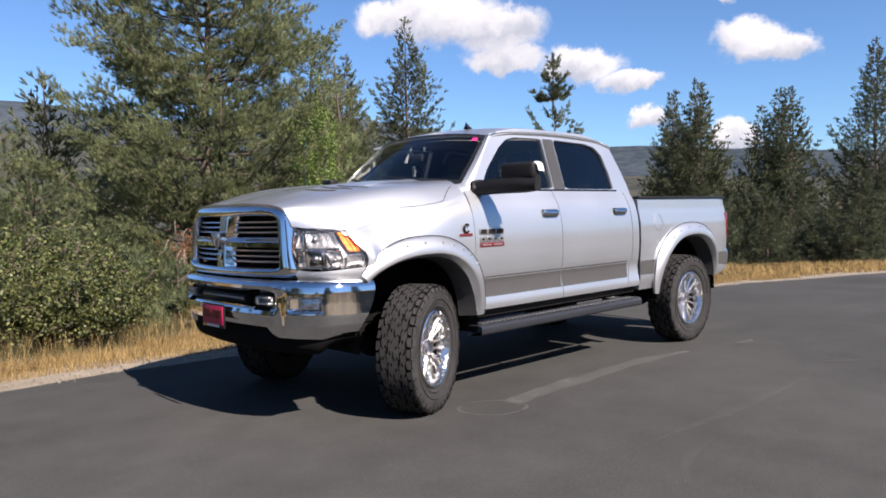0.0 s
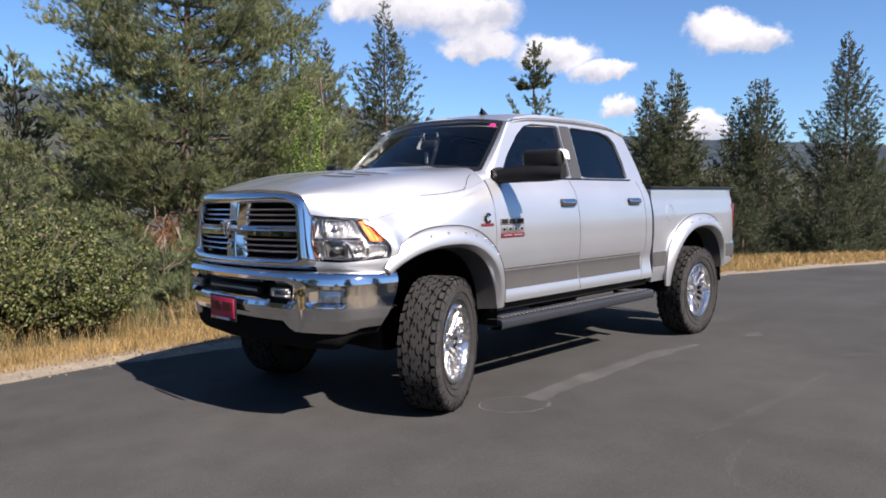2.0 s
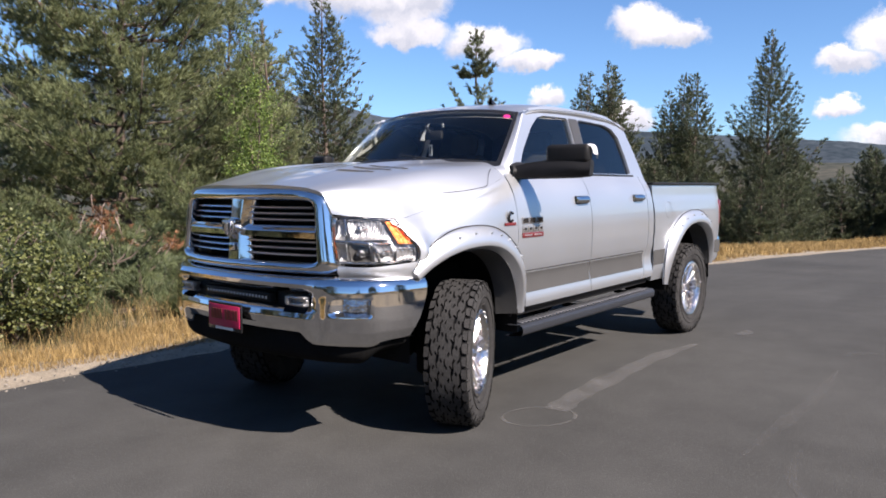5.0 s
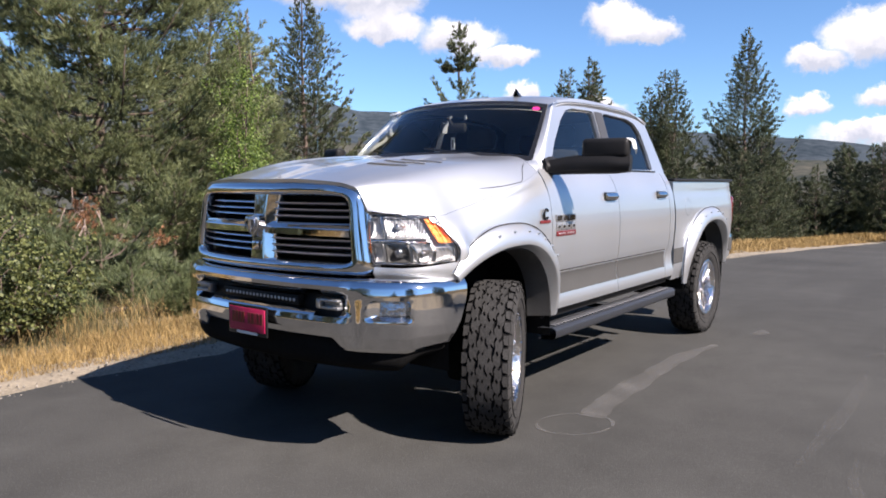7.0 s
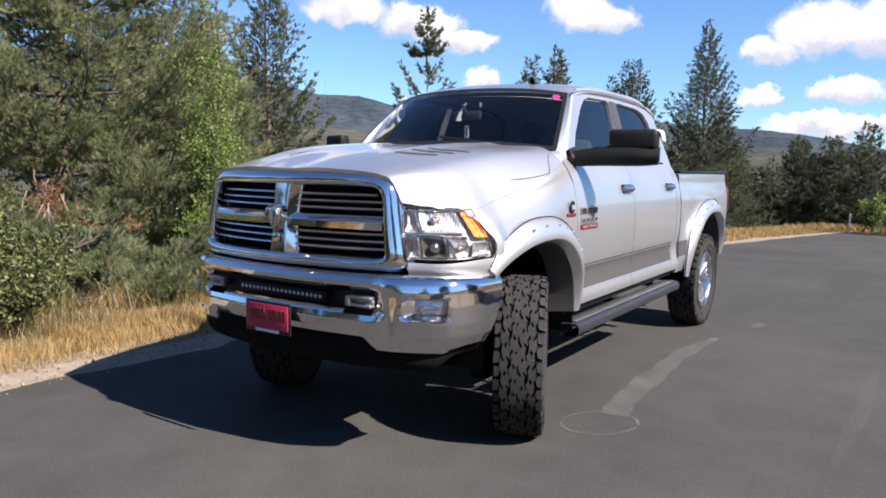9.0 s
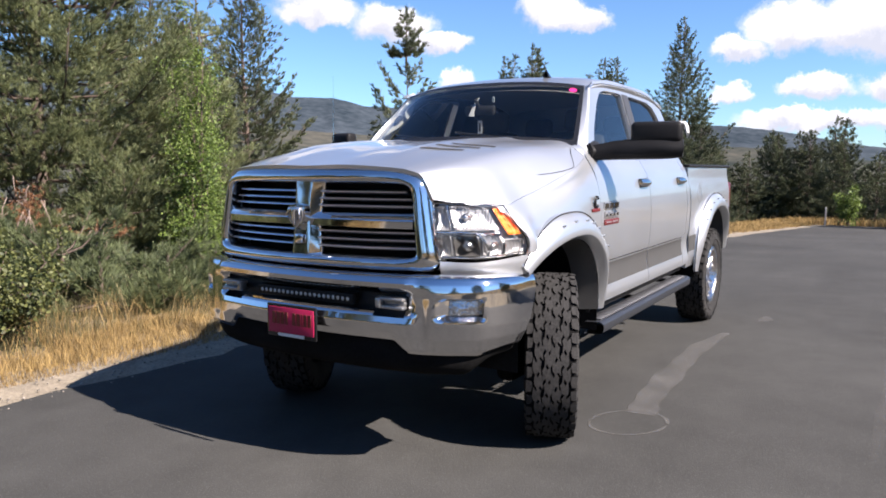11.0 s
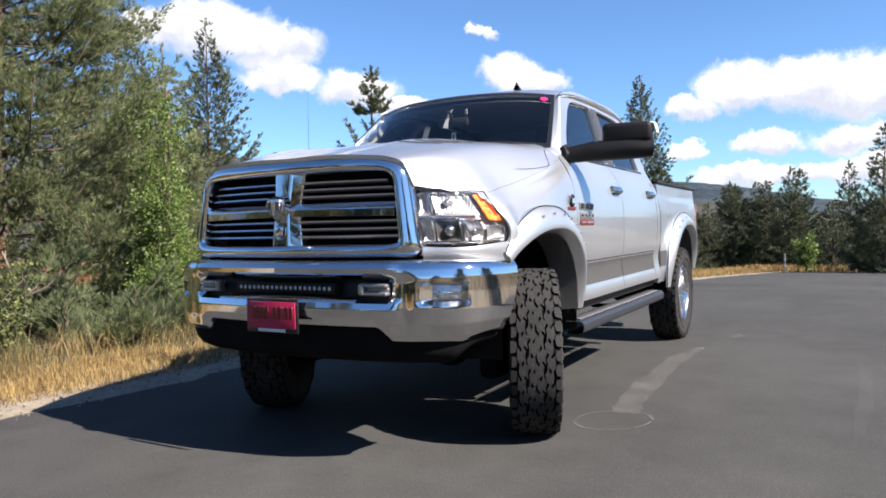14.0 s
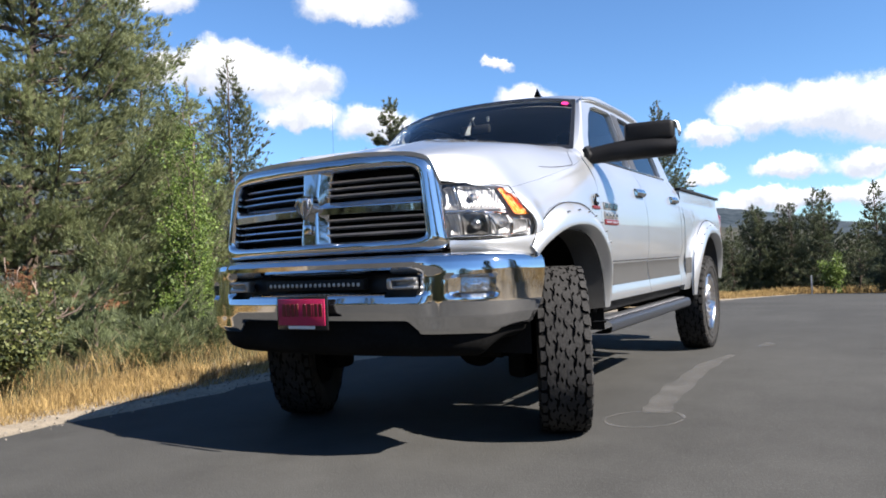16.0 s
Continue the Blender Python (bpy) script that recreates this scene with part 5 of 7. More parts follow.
for k in range(20):
    a = 2 * math.pi * k / 20
    line = [catmull(r, 0.945 + 0.022 * math.cos(a)) for r in rows]
    ring.append(bm.verts.new(catmull(line, 0.885 + 0.035 * math.sin(a)) + Vector((0, -0.006, 0.006))))
bm.faces.new(ring)
thick(part("windscreen_sticker", outward(bm, (0, 2, 1)), M_PINKSTICKER, windscreen, "oval pink sticker"), 0.002, 1)

# roof antenna, whip aerial
bm = bmesh.new()
net = [[(-.045, 1.02, 2.098), (-.04, 1.12, 2.118), (-.04, 1.22, 2.128)], [(-.014, 1.05, 2.125), (-.012, 1.13, 2.165), (-.012, 1.20, 2.195)], [(0, 1.05, 2.128), (0, 1.14, 2.178), (0, 1.215, 2.212)],
       [(.014, 1.05, 2.125), (.012, 1.13, 2.165), (.012, 1.20, 2.195)], [(.045, 1.02, 2.098), (.04, 1.12, 2.118), (.04, 1.22, 2.128)]]
net = [[(0.37 + x * 0.6, 1.12 - (y - 1.12) * 0.5, 2.112 + (z - 2.112) * 0.62) for x, y, z in row] for row in net]
bm.free()
thick(part("roof_antenna", outward(loft(net, 8, 16), (0.37, 1.12, 2.0)), M_GLOSSBLACK, truck, "black shark-fin antenna"), 0.004)
bm = bmesh.new()
tube(bm, (-0.86, 0.26, 1.44), (-0.86, 0.27, 2.12), 0.0022, 6, 0.001)
tube(bm, (-0.86, 0.26, 1.42), (-0.86, 0.26, 1.46), 0.016, 10)
part("whip_aerial", bm, M_CHROME, truck, "thin steel whip aerial")

# towing mirrors
for s in (-1, 1):
    mir = new("side_mirror", None)
    mir.parent = truck
    tagged(mir, "black towing mirror folded out")
    if s < 0:
        mir.matrix_basis = Matrix.Translation((-0.30, 0.0, 0.20)) @ Matrix.Diagonal((0.68, 1, 0.88, 1))
    bm = bmesh.new()
    net = [[(.872, .61, 1.645), (.872, .70, 1.66), (.872, .80, 1.645)], [(.90, .60, 1.59), (.925, .66, 1.59), (.90, .80, 1.59)], [(.880, .61, 1.545), (.880, .70, 1.54), (.880, .80, 1.545)]]
    bm.free()
    thick(part("mirror_base", outward(loft(net, 8, 8, s), (0, .7, 1.55)), M_PLASTIC, mir), 0.03)
    bm = bmesh.new()
    net = [[(.89, .63, 1.632), (1.00, .655, 1.652), (1.12, .67, 1.664), (1.30, .70, 1.666), (1.40, .73, 1.66)],
           [(.89, .615, 1.585), (1.00, .635, 1.602), (1.12, .645, 1.606), (1.30, .665, 1.608), (1.415, .70, 1.605)],
           [(.89, .63, 1.545), (1.00, .65, 1.550), (1.12, .66, 1.552), (1.30, .69, 1.554), (1.40, .72, 1.560)],
           [(.89, .70, 1.545), (1.00, .72, 1.550), (1.12, .755, 1.553), (1.30, .775, 1.556), (1.39, .79, 1.565)],
           [(.89, .71, 1.632), (1.00, .73, 1.648), (1.12, .765, 1.66), (1.30, .785, 1.66), (1.39, .80, 1.655)],
           [(.89, .63, 1.632), (1.00, .655, 1.652), (1.12, .67, 1.664), (1.30, .70, 1.666), (1.40, .73, 1.66)]]
    bm.free()
    bm = loft(net, 20, 25, s)
    bmesh.ops.remove_doubles(bm, verts=bm.verts[:], dist=0.0005)
    bmesh.ops.holes_fill(bm, edges=[e for e in bm.edges if e.is_boundary], sides=0)
    bmesh.ops.recalc_face_normals(bm, faces=bm.faces[:])
    part("mirror_arm", bm, M_PLASTIC, mir)
    bm = bmesh.new()
    box(bm, (s * 1.245, .73, 1.705), (0.30, 0.10, 0.125), 0.03, Matrix.Rotation(s * radians(8), 3, "Z"), seg=3)
    part("mirror_head", bm, M_PLASTIC, mir)
    bm = bmesh.new()
    box(bm, (s * 1.245, .787, 1.705), (0.25, 0.006, 0.085), 0.002, Matrix.Rotation(s * radians(8), 3, "Z"), seg=1)
    part("mirror_glass", bm, M_CHROME, mir, "mirror glass")
    bm = bmesh.new()
    net = [[(1.368, .715, 1.762), (1.405, .730, 1.750), (1.418, .745, 1.700)], [(1.368, .78, 1.768), (1.408, .79, 1.755), (1.420, .80, 1.695)], [(1.368, .815, 1.735), (1.392, .825, 1.722), (1.405, .825, 1.67)]]
    bm.free()
    thick(part("mirror_cap", outward(loft(net, 8, 8, s), (s * 1.3, .75, 1.68)), M_WHITE, mir, "white cap at the outer end of the mirror"), 0.006)

# ---- front end ----
def grille_y(x):
    return -1.005 + 0.265 * x * x * (0.75 + 0.4 * x * x)


def rounded_quad(hb, ht, zb, zt, rb, rt, n=9):
    """Closed outline (x, z) of a trapezium with rounded corners, counter-clockwise from the lower left."""
    cs = [(-hb, zb, rb), (hb, zb, rb), (ht, zt, rt), (-ht, zt, rt)]
    out = []
    for i, (x, z, r) in enumerate(cs):
        px, pz, _ = cs[i - 1]
        nx, nz, _ = cs[(i + 1) % 4]
        a = Vector((px - x, pz - z)).normalized() * r
        b = Vector((nx - x, nz - z)).normalized() * r
        for k in range(n):
            t = k / (n - 1)
            out.append((x + a.x * (1 - t) ** 2 + b.x * t ** 2, z + a.y * (1 - t) ** 2 + b.y * t ** 2))
    # even out the long runs
    res = []
    for i, p in enumerate(out):
        q = out[(i + 1) % len(out)]
        d = math.hypot(q[0] - p[0], q[1] - p[1])
        m = max(1, int(d / 0.03))
        for k in range(m):
            res.append((p[0] + (q[0] - p[0]) * k / m, p[1] + (q[1] - p[1]) * k / m))
    return res


grille = new("grille", None)
grille.parent = truck
grille.matrix_basis = Matrix.Translation((-0.010, 0, 0))
tagged(grille, "chrome crosshair grille with dark slatted openings")


SETBACK = lambda z: 0.042 * max(0.0, (z - 1.02) / 0.42) ** 1.3
STEPS = [(0.0, 0.075), (0.05, 0.014), (0.17, -0.012), (0.40, -0.028), (0.62, -0.032), (0.82, -0.022), (0.93, -0.004), (1.0, 0.06)]
outer_o = rounded_quad(.724, .640, 1.006, 1.496, .05, .125)
inner_o = rounded_quad(.616, .578, 1.078, 1.412, .03, .06)
# both outlines cut by rays from the middle, so that they pair up
def by_angle(outline, n, cz=1.24):
    res = []
    for k in range(n):
        a = 2 * math.pi * k / n
        d = Vector((math.cos(a), math.sin(a) * 0.62)).normalized()
        best = None
        for i in range(len(outline)):
            p, q = Vector(outline[i]) - Vector((0, cz)), Vector(outline[(i + 1) % len(outline)]) - Vector((0, cz))
            e = q - p
            det = d.x * (-e.y) + d.y * e.x
            if abs(det) < 1e-9:
                continue
            t = (p.x * (-e.y) + p.y * e.x) / det
            u = (d.x * p.y - d.y * p.x) / det
            if t > 0 and -1e-6 <= u <= 1 + 1e-6:
                best = t if best is None else max(best, t)
        res.append((d.x * best, cz + d.y * best))
    return res


NR = 160
oo, ii = by_angle(outer_o, NR), by_angle(inner_o, NR)
bm = bmesh.new()
rings = []
for k in range(NR):
    col = []
    for t, dy in STEPS:
        x, z = oo[k][0] + (ii[k][0] - oo[k][0]) * t, oo[k][1] + (ii[k][1] - oo[k][1]) * t
        col.append(bm.verts.new((x, grille_y(x) + SETBACK(z) + dy, z)))
    rings.append(col)
for k in range(NR):
    p, q = rings[k], rings[(k + 1) % NR]
    for j in range(len(STEPS) - 1):
        bm.faces.new((p[j], q[j], q[j + 1], p[j + 1]))
part("grille_surround", outward(bm, (0, 0, 1.24)), M_CHROME, grille, "bright chrome surround", angle=60)


def bar(name, a, b, wid, prof, mat, parent, n=24, label=""):
    """A curved bar on the grille from (x, z) a to b with a half width that may vary, and a rounded front."""
    bm = bmesh.new()
    cols = []
    for i in range(n + 1):
        t = i / n
        x, z = a[0] + (b[0] - a[0]) * t, a[1] + (b[1] - a[1]) * t
        w = wid(t)
        d = Vector((b[0] - a[0], b[1] - a[1])).normalized()
        nx, nz = -d.y, d.x
        cols.append([bm.verts.new((x + nx * w * k, grille_y(x + nx * w * k) + SETBACK(z) + dy, z + nz * w * k)) for k, dy in prof])
    for i in range(n):
        for j in range(len(prof) - 1):
            bm.faces.new((cols[i][j], cols[i + 1][j], cols[i + 1][j + 1], cols[i][j + 1]))
    return part(name, outward(bm, (0, 0, 1.24)), mat, parent, label, angle=50)


ARMPROF = [(-1, 0.09), (-0.95, -0.002), (-0.88, -0.010), (-0.80, -0.010), (0.02, -0.010), (0.10, -0.010), (0.20, -0.007), (0.28, -0.0035), (0.88, 0.0265), (0.95, 0.030), (1, 0.09)]   # upright face below, sloping face above
bar("crosshair_upright", (0, 1.05), (0, 1.445), lambda t: 0.080 + 0.020 * abs(t - 0.5) * 2, [(-1, 0.09), (-0.98, 0.038), (-0.90, 0.030), (-0.58, -0.004), (-0.52, -0.010), (-0.45, -0.013), (-0.38, -0.013), (0.38, -0.013), (0.45, -0.013), (0.52, -0.010), (0.58, -0.004), (0.90, 0.030), (0.98, 0.038), (1, 0.09)],
    M_CHROME, grille, label="chrome crosshair bar")
for s in (-1, 1):
    bar("crosshair_arm", (s * 0.05, 1.243), (s * 0.60, 1.240), lambda t: 0.033 + 0.004 * t, [(k * s, dy) for k, dy in ARMPROF], M_CHROME, grille, label="chrome crosshair bar")
    for half, zs in (("upper", (1.306, 1.340, 1.374)), ("lower", (1.112, 1.148, 1.184))):
        for z in zs:
            end = lerp_table([(1.07, .612), (1.24, .592), (1.33, .575), (1.39, .53), (1.41, .50)], z)
            bar("grille_slat", (s * 0.07, z), (s * end, z), lambda t: 0.009, [(-1, 0.10), (-0.9, 0.04), (0.5, 0.034), (1, 0.10)], M_STEPRIB, grille, 14, "dark grey slat with bright edge")
            bar("slat_edge", (s * 0.072, z + 0.002), (s * end, z + 0.002), lambda t: 0.0062, [(-1, 0.045), (-0.5, 0.026), (0.5, 0.024), (1, 0.045)], M_SLAT, grille, 14)
bm = bmesh.new()
cols = []
for i in range(21):
    x = -0.63 + 1.26 * i / 20
    cols.append([bm.verts.new((x, grille_y(x) + 0.17, z)) for z in (1.03, 1.43)])
for i in range(20):
    bm.faces.new((cols[i][0], cols[i + 1][0], cols[i + 1][1], cols[i][1]))
part("grille_backing", outward(bm, (0, 0, 1.24)), M_PLASTIC, grille, "black backing")
# emblem: a plain shield with a raised horned block
bm = bmesh.new()
shield = [(-.052, 1.305), (0, 1.315), (.052, 1.305), (.058, 1.265), (.045, 1.225), (.0, 1.185), (-.045, 1.225), (-.058, 1.265)]
f = bm.faces.new([bm.verts.new((x, -1.040, z)) for x, z in shield])
r = bmesh.ops.extrude_face_region(bm, geom=[f])
bmesh.ops.translate(bm, verts=[v for v in r["geom"] if isinstance(v, bmesh.types.BMVert)], vec=(0, 0.05, 0.0))
bmesh.ops.recalc_face_normals(bm, faces=bm.faces[:])
bmesh.ops.bevel(bm, geom=bm.edges[:], offset=0.006, segments=2, affect="EDGES")
part("emblem", bm, M_CHROME, grille, "chrome shield emblem", angle=30)
bm = bmesh.new()
f = bm.faces.new([bm.verts.new((x * 0.80, -1.0425, 1.252 + (z - 1.252) * 0.80)) for x, z in shield])
r = bmesh.ops.extrude_face_region(bm, geom=[f])
bmesh.ops.translate(bm, verts=[v for v in r["geom"] if isinstance(v, bmesh.types.BMVert)], vec=(0, 0.004, 0.0))
bmesh.ops.recalc_face_normals(bm, faces=bm.faces[:])
part("emblem_field", bm, M_SLAT, grille, "satin shield field")
bm = bmesh.new()
for g in (-1, 1):
    pts = [(0, -1.048, 1.29), (g * .03, -1.052, 1.292), (g * .042, -1.052, 1.265), (g * .034, -1.052, 1.24), (g * .024, -1.05, 1.25)]
    limb_mesh(bm, pts, 0.012, 0.006, 6)
limb_mesh(bm, [(0, -1.048, 1.295), (0, -1.056, 1.26), (0, -1.052, 1.215)], 0.016, 0.008, 8)
part("emblem_relief", bm, M_RIM, grille, angle=0)
bm = bmesh.new()
box(bm, (0.002, -1.022, 1.145), (0.05, 0.02, 0.05), 0.012)
part("sensor", bm, M_CHROME, grille, "small chrome boss")

# front bumper
def bumper_plan(t):
    """Plan curve of the bumper from the middle (0) to its end (1)."""
    p = [Vector(q) for q in ((0, -1.055, 0), (.22, -1.048, 0), (.44, -1.022, 0), (.635, -.984, 0), (.795, -.915, 0), (.925, -.805, 0), (.995, -.645, 0), (1.012, -.45, 0))]
    return catmull(p, t)


PROFILE_Z = [(0.585, 0.085), (0.60, 0.052), (0.63, 0.028), (0.70, 0.008), (0.775, 0.0), (0.812, 0.012), (0.828, 0.035), (0.87, 0.046), (0.912, 0.040), (0.926, 0.018),
             (0.944, -0.004), (0.966, -0.008), (0.987, 0.006), (1.0, 0.035), (1.005, 0.075)]
CORNER_Z = [(0.585, 0.085), (0.60, 0.050), (0.63, 0.022), (0.70, 0.004), (0.78, 0.0), (0.86, 0.002), (0.93, 0.006), (0.965, 0.013), (0.987, 0.026), (1.0, 0.05), (1.005, 0.08)]
bumper = new("front_bumper", None)
bumper.parent = truck
tagged(bumper, "chrome front bumper with a light bar in its opening")
zs = []
for (a, _), (b, _) in zip(PROFILE_Z, PROFILE_Z[1:]):
    m = max(1, round((b - a) / 0.008))
    zs += [a + (b - a) * k / m for k in range(m)]
zs.append(PROFILE_Z[-1][0])


def ramp_up(v, a, b):
    u = min(1.0, max(0.0, (v - a) / (b - a)))
    return u * u * (3 - 2 * u)


def bumper_point(t, z, push=0.0):
    """A point of the bumper's face at t along it and nominal height z; the corners carry a fog-lamp pocket."""
    at_t = abs(t) * (1 - 0.10 * (1 - ramp_up(z, 0.57, 0.97)) * abs(t) ** 3)
    c = bumper_plan(at_t)
    d = bumper_plan(min(at_t + 0.01, 1.0)) - bumper_plan(min(at_t + 0.01, 1.0) - 0.02)
    d.normalize()
    nrm = Vector((-d.y, d.x, 0))
    x = abs(c.x)
    inw = lerp_table(PROFILE_Z, z)
    side_share = ramp_up(x, 0.59, 0.66)
    inw = inw * (1 - side_share) + lerp_table(CORNER_Z, z) * side_share
    inw += 0.018 * math.exp(-((x - 0.668) / 0.032) ** 2) * (1 - ramp_up(z, 0.90, 0.95)) * ramp_up(z, 0.60, 0.70)
    inw += 0.050 * ramp_up(x, 0.72, 0.80) * (1 - ramp_up(x, 0.905, 0.918)) * ramp_up(z, 0.795, 0.820) * (1 - ramp_up(z, 0.888, 0.900))
    q = c + nrm * (inw + push)
    foot = 0.672 - 0.058 * ramp_up(x, 0.52, 0.60) + 0.03 * ramp_up(x, 0.90, 1.0)
    zz = z if z > 0.775 else foot + (z - 0.585) / (0.775 - 0.585) * (0.775 - foot)
    return Vector((math.copysign(q.x, t) if t else 0.0, q.y, zz - 0.010 * abs(t) ** 2))


def bumper_t(x):
    """How far along the bumper its plan curve reaches x."""
    return min((abs(bumper_plan(k / 400).x - x), k / 400) for k in range(401))[1]


bm = bmesh.new()
ts = [k / 96 for k in range(-96, 97)]
grid = [[bm.verts.new(bumper_point(t, z)) for z in zs] for t in ts]
for i in range(len(ts) - 1):
    x = abs(bumper_plan(abs((ts[i] + ts[i + 1]) / 2)).x)
    for j in range(len(zs) - 1):
        z = (zs[j] + zs[j + 1]) / 2
        if x < 0.600 and 0.826 < z < 0.914 and not (x > 0.588 and (z < 0.84 or z > 0.90)):
            continue
        if 0.43 < x < 0.59 and 0.806 < z <= 0.828:
            continue
        bm.faces.new((grid[i][j], grid[i + 1][j], grid[i + 1][j + 1], grid[i][j + 1]))
for v in [v for v in bm.verts if not v.link_faces]:
    bm.verts.remove(v)
thick(part("bumper_shell", outward(bm, (0, 0, 0.8)), M_CHROME, bumper, "curved chrome shell", angle=50), 0.02)
# dark space behind the openings
bm = bmesh.new()
box(bm, (0, -0.86, 0.82), (1.36, 0.14, 0.22), 0.02)
part("bumper_core", bm, M_STEPGREY, bumper, "black inner support")
# lower valance: a black bowl that runs on under the chrome
bm = bmesh.new()
grid = []
for k in range(-48, 49):
    t = 0.93 * k / 48
    c = bumper_plan(abs(t))
    d = bumper_plan(min(abs(t) + 0.01, 1.0)) - bumper_plan(min(abs(t) + 0.01, 1.0) - 0.02)
    d.normalize()
    nrm = Vector((-d.y, d.x, 0))
    rise = 0.06 * ramp_up(abs(c.x), 0.86, 1.0)
    col = []
    for inw, z in ((0.075, 0.74), (0.062, 0.66), (0.060, 0.605), (0.070, 0.565), (0.092, 0.535), (0.130, 0.515), (0.20, 0.51), (0.27, 0.53)):
        if z < 0.62:
            z += rise * (1 if z > 0.54 else 1.2)
        q = c + nrm * inw
        col.append(bm.verts.new((math.copysign(q.x, t) if t else 0.0, q.y, z)))
    grid.append(col)
for i in range(96):
    for j in range(7):
        bm.faces.new((grid[i][j], grid[i + 1][j], grid[i + 1][j + 1], grid[i][j + 1]))
thick(part("valance", outward(bm, (0, 0, 0.75)), M_BLACK, bumper, "black plastic lower valance"), 0.02)
# LED light bar
bm = bmesh.new()
box(bm, (0, -0.985, 0.868), (0.62, 0.05, 0.054), 0.008)
part("light_bar", bm, M_PLASTIC, bumper, "black LED light bar")
for k in range(20):
    bm = bmesh.new()
    bmesh.ops.create_uvsphere(bm, u_segments=8, v_segments=6, radius=0.0125, matrix=Matrix.Translation((-0.28 + 0.0295 * k, -1.008, 0.868)) @ Matrix.Diagonal((0.85, 0.5, 0.85, 1)))
    part("led", bm, M_LED, bumper, "clear LED lens")
for s in (-1, 1):
    bm = bmesh.new()
    box(bm, (s * 0.515, -0.975, 0.886), (0.15, 0.05, 0.018), 0.008)
    box(bm, (s * 0.515, -0.975, 0.848), (0.15, 0.05, 0.018), 0.008)
    box(bm, (s * 0.455, -0.985, 0.867), (0.03, 0.05, 0.052), 0.01)
    box(bm, (s * 0.53, -0.965, 0.867), (0.12, 0.03, 0.026), 0.01)
    part("tow_hook", bm, M_HOOK, bumper, "dull steel tow hook")
    # fog lamp in its pocket
    t0, t1 = bumper_t(0.795), bumper_t(0.908)
    bm = bmesh.new()
    g = [[bm.verts.new(bumper_point(s * (t0 + (t1 - t0) * i / 12), 0.822 + 0.064 * j / 8, -0.008 - 0.006 * math.sin(math.pi * i / 12) * math.sin(math.pi * j / 8))) for j in range(9)] for i in range(13)]
    for i in range(12):
        for j in range(8):
            bm.faces.new((g[i][j], g[i + 1][j], g[i + 1][j + 1], g[i][j + 1]))
    thick(part("fog_lamp", outward(bm, (0, 0, 0.8)), M_FOG, bumper, "rectangular fog lamp with a ribbed lens"), 0.01)

# licence plate
bm = bmesh.new()
box(bm, (-0.016, -1.076, 0.737), (0.32, 0.012, 0.165), 0.004)
plate = part("licence_plate", bm, M_GLOSSBLACK, truck, "magenta dealer plate in a black frame")
bm = bmesh.new()
box(bm, (-0.016, -1.084, 0.741), (0.296, 0.006, 0.128), 0.002)
part("plate_face", bm, M_PINK, plate, "magenta plate face")
wx = -0.135
for k, w in enumerate((0.022, 0.024, 0.022, 0.018, 0.0, 0.022, 0.026, 0.008, 0.020, 0.022)):
    if w:
        bm = bmesh.new()
        box(bm, (wx + w / 2, -1.0885, 0.752), (w, 0.004, 0.062), 0.001, seg=1)
        part("lettering_bar", bm, M_RED, plate, "dark crimson lettering bar")
    wx += (w or 0.016) + 0.006
bm = bmesh.new()
box(bm, (-0.016, -1.0845, 0.668), (0.17, 0.004, 0.015), 0.001, seg=1)
part("lettering_bar", bm, M_WHITE, plate, "white lettering bar")

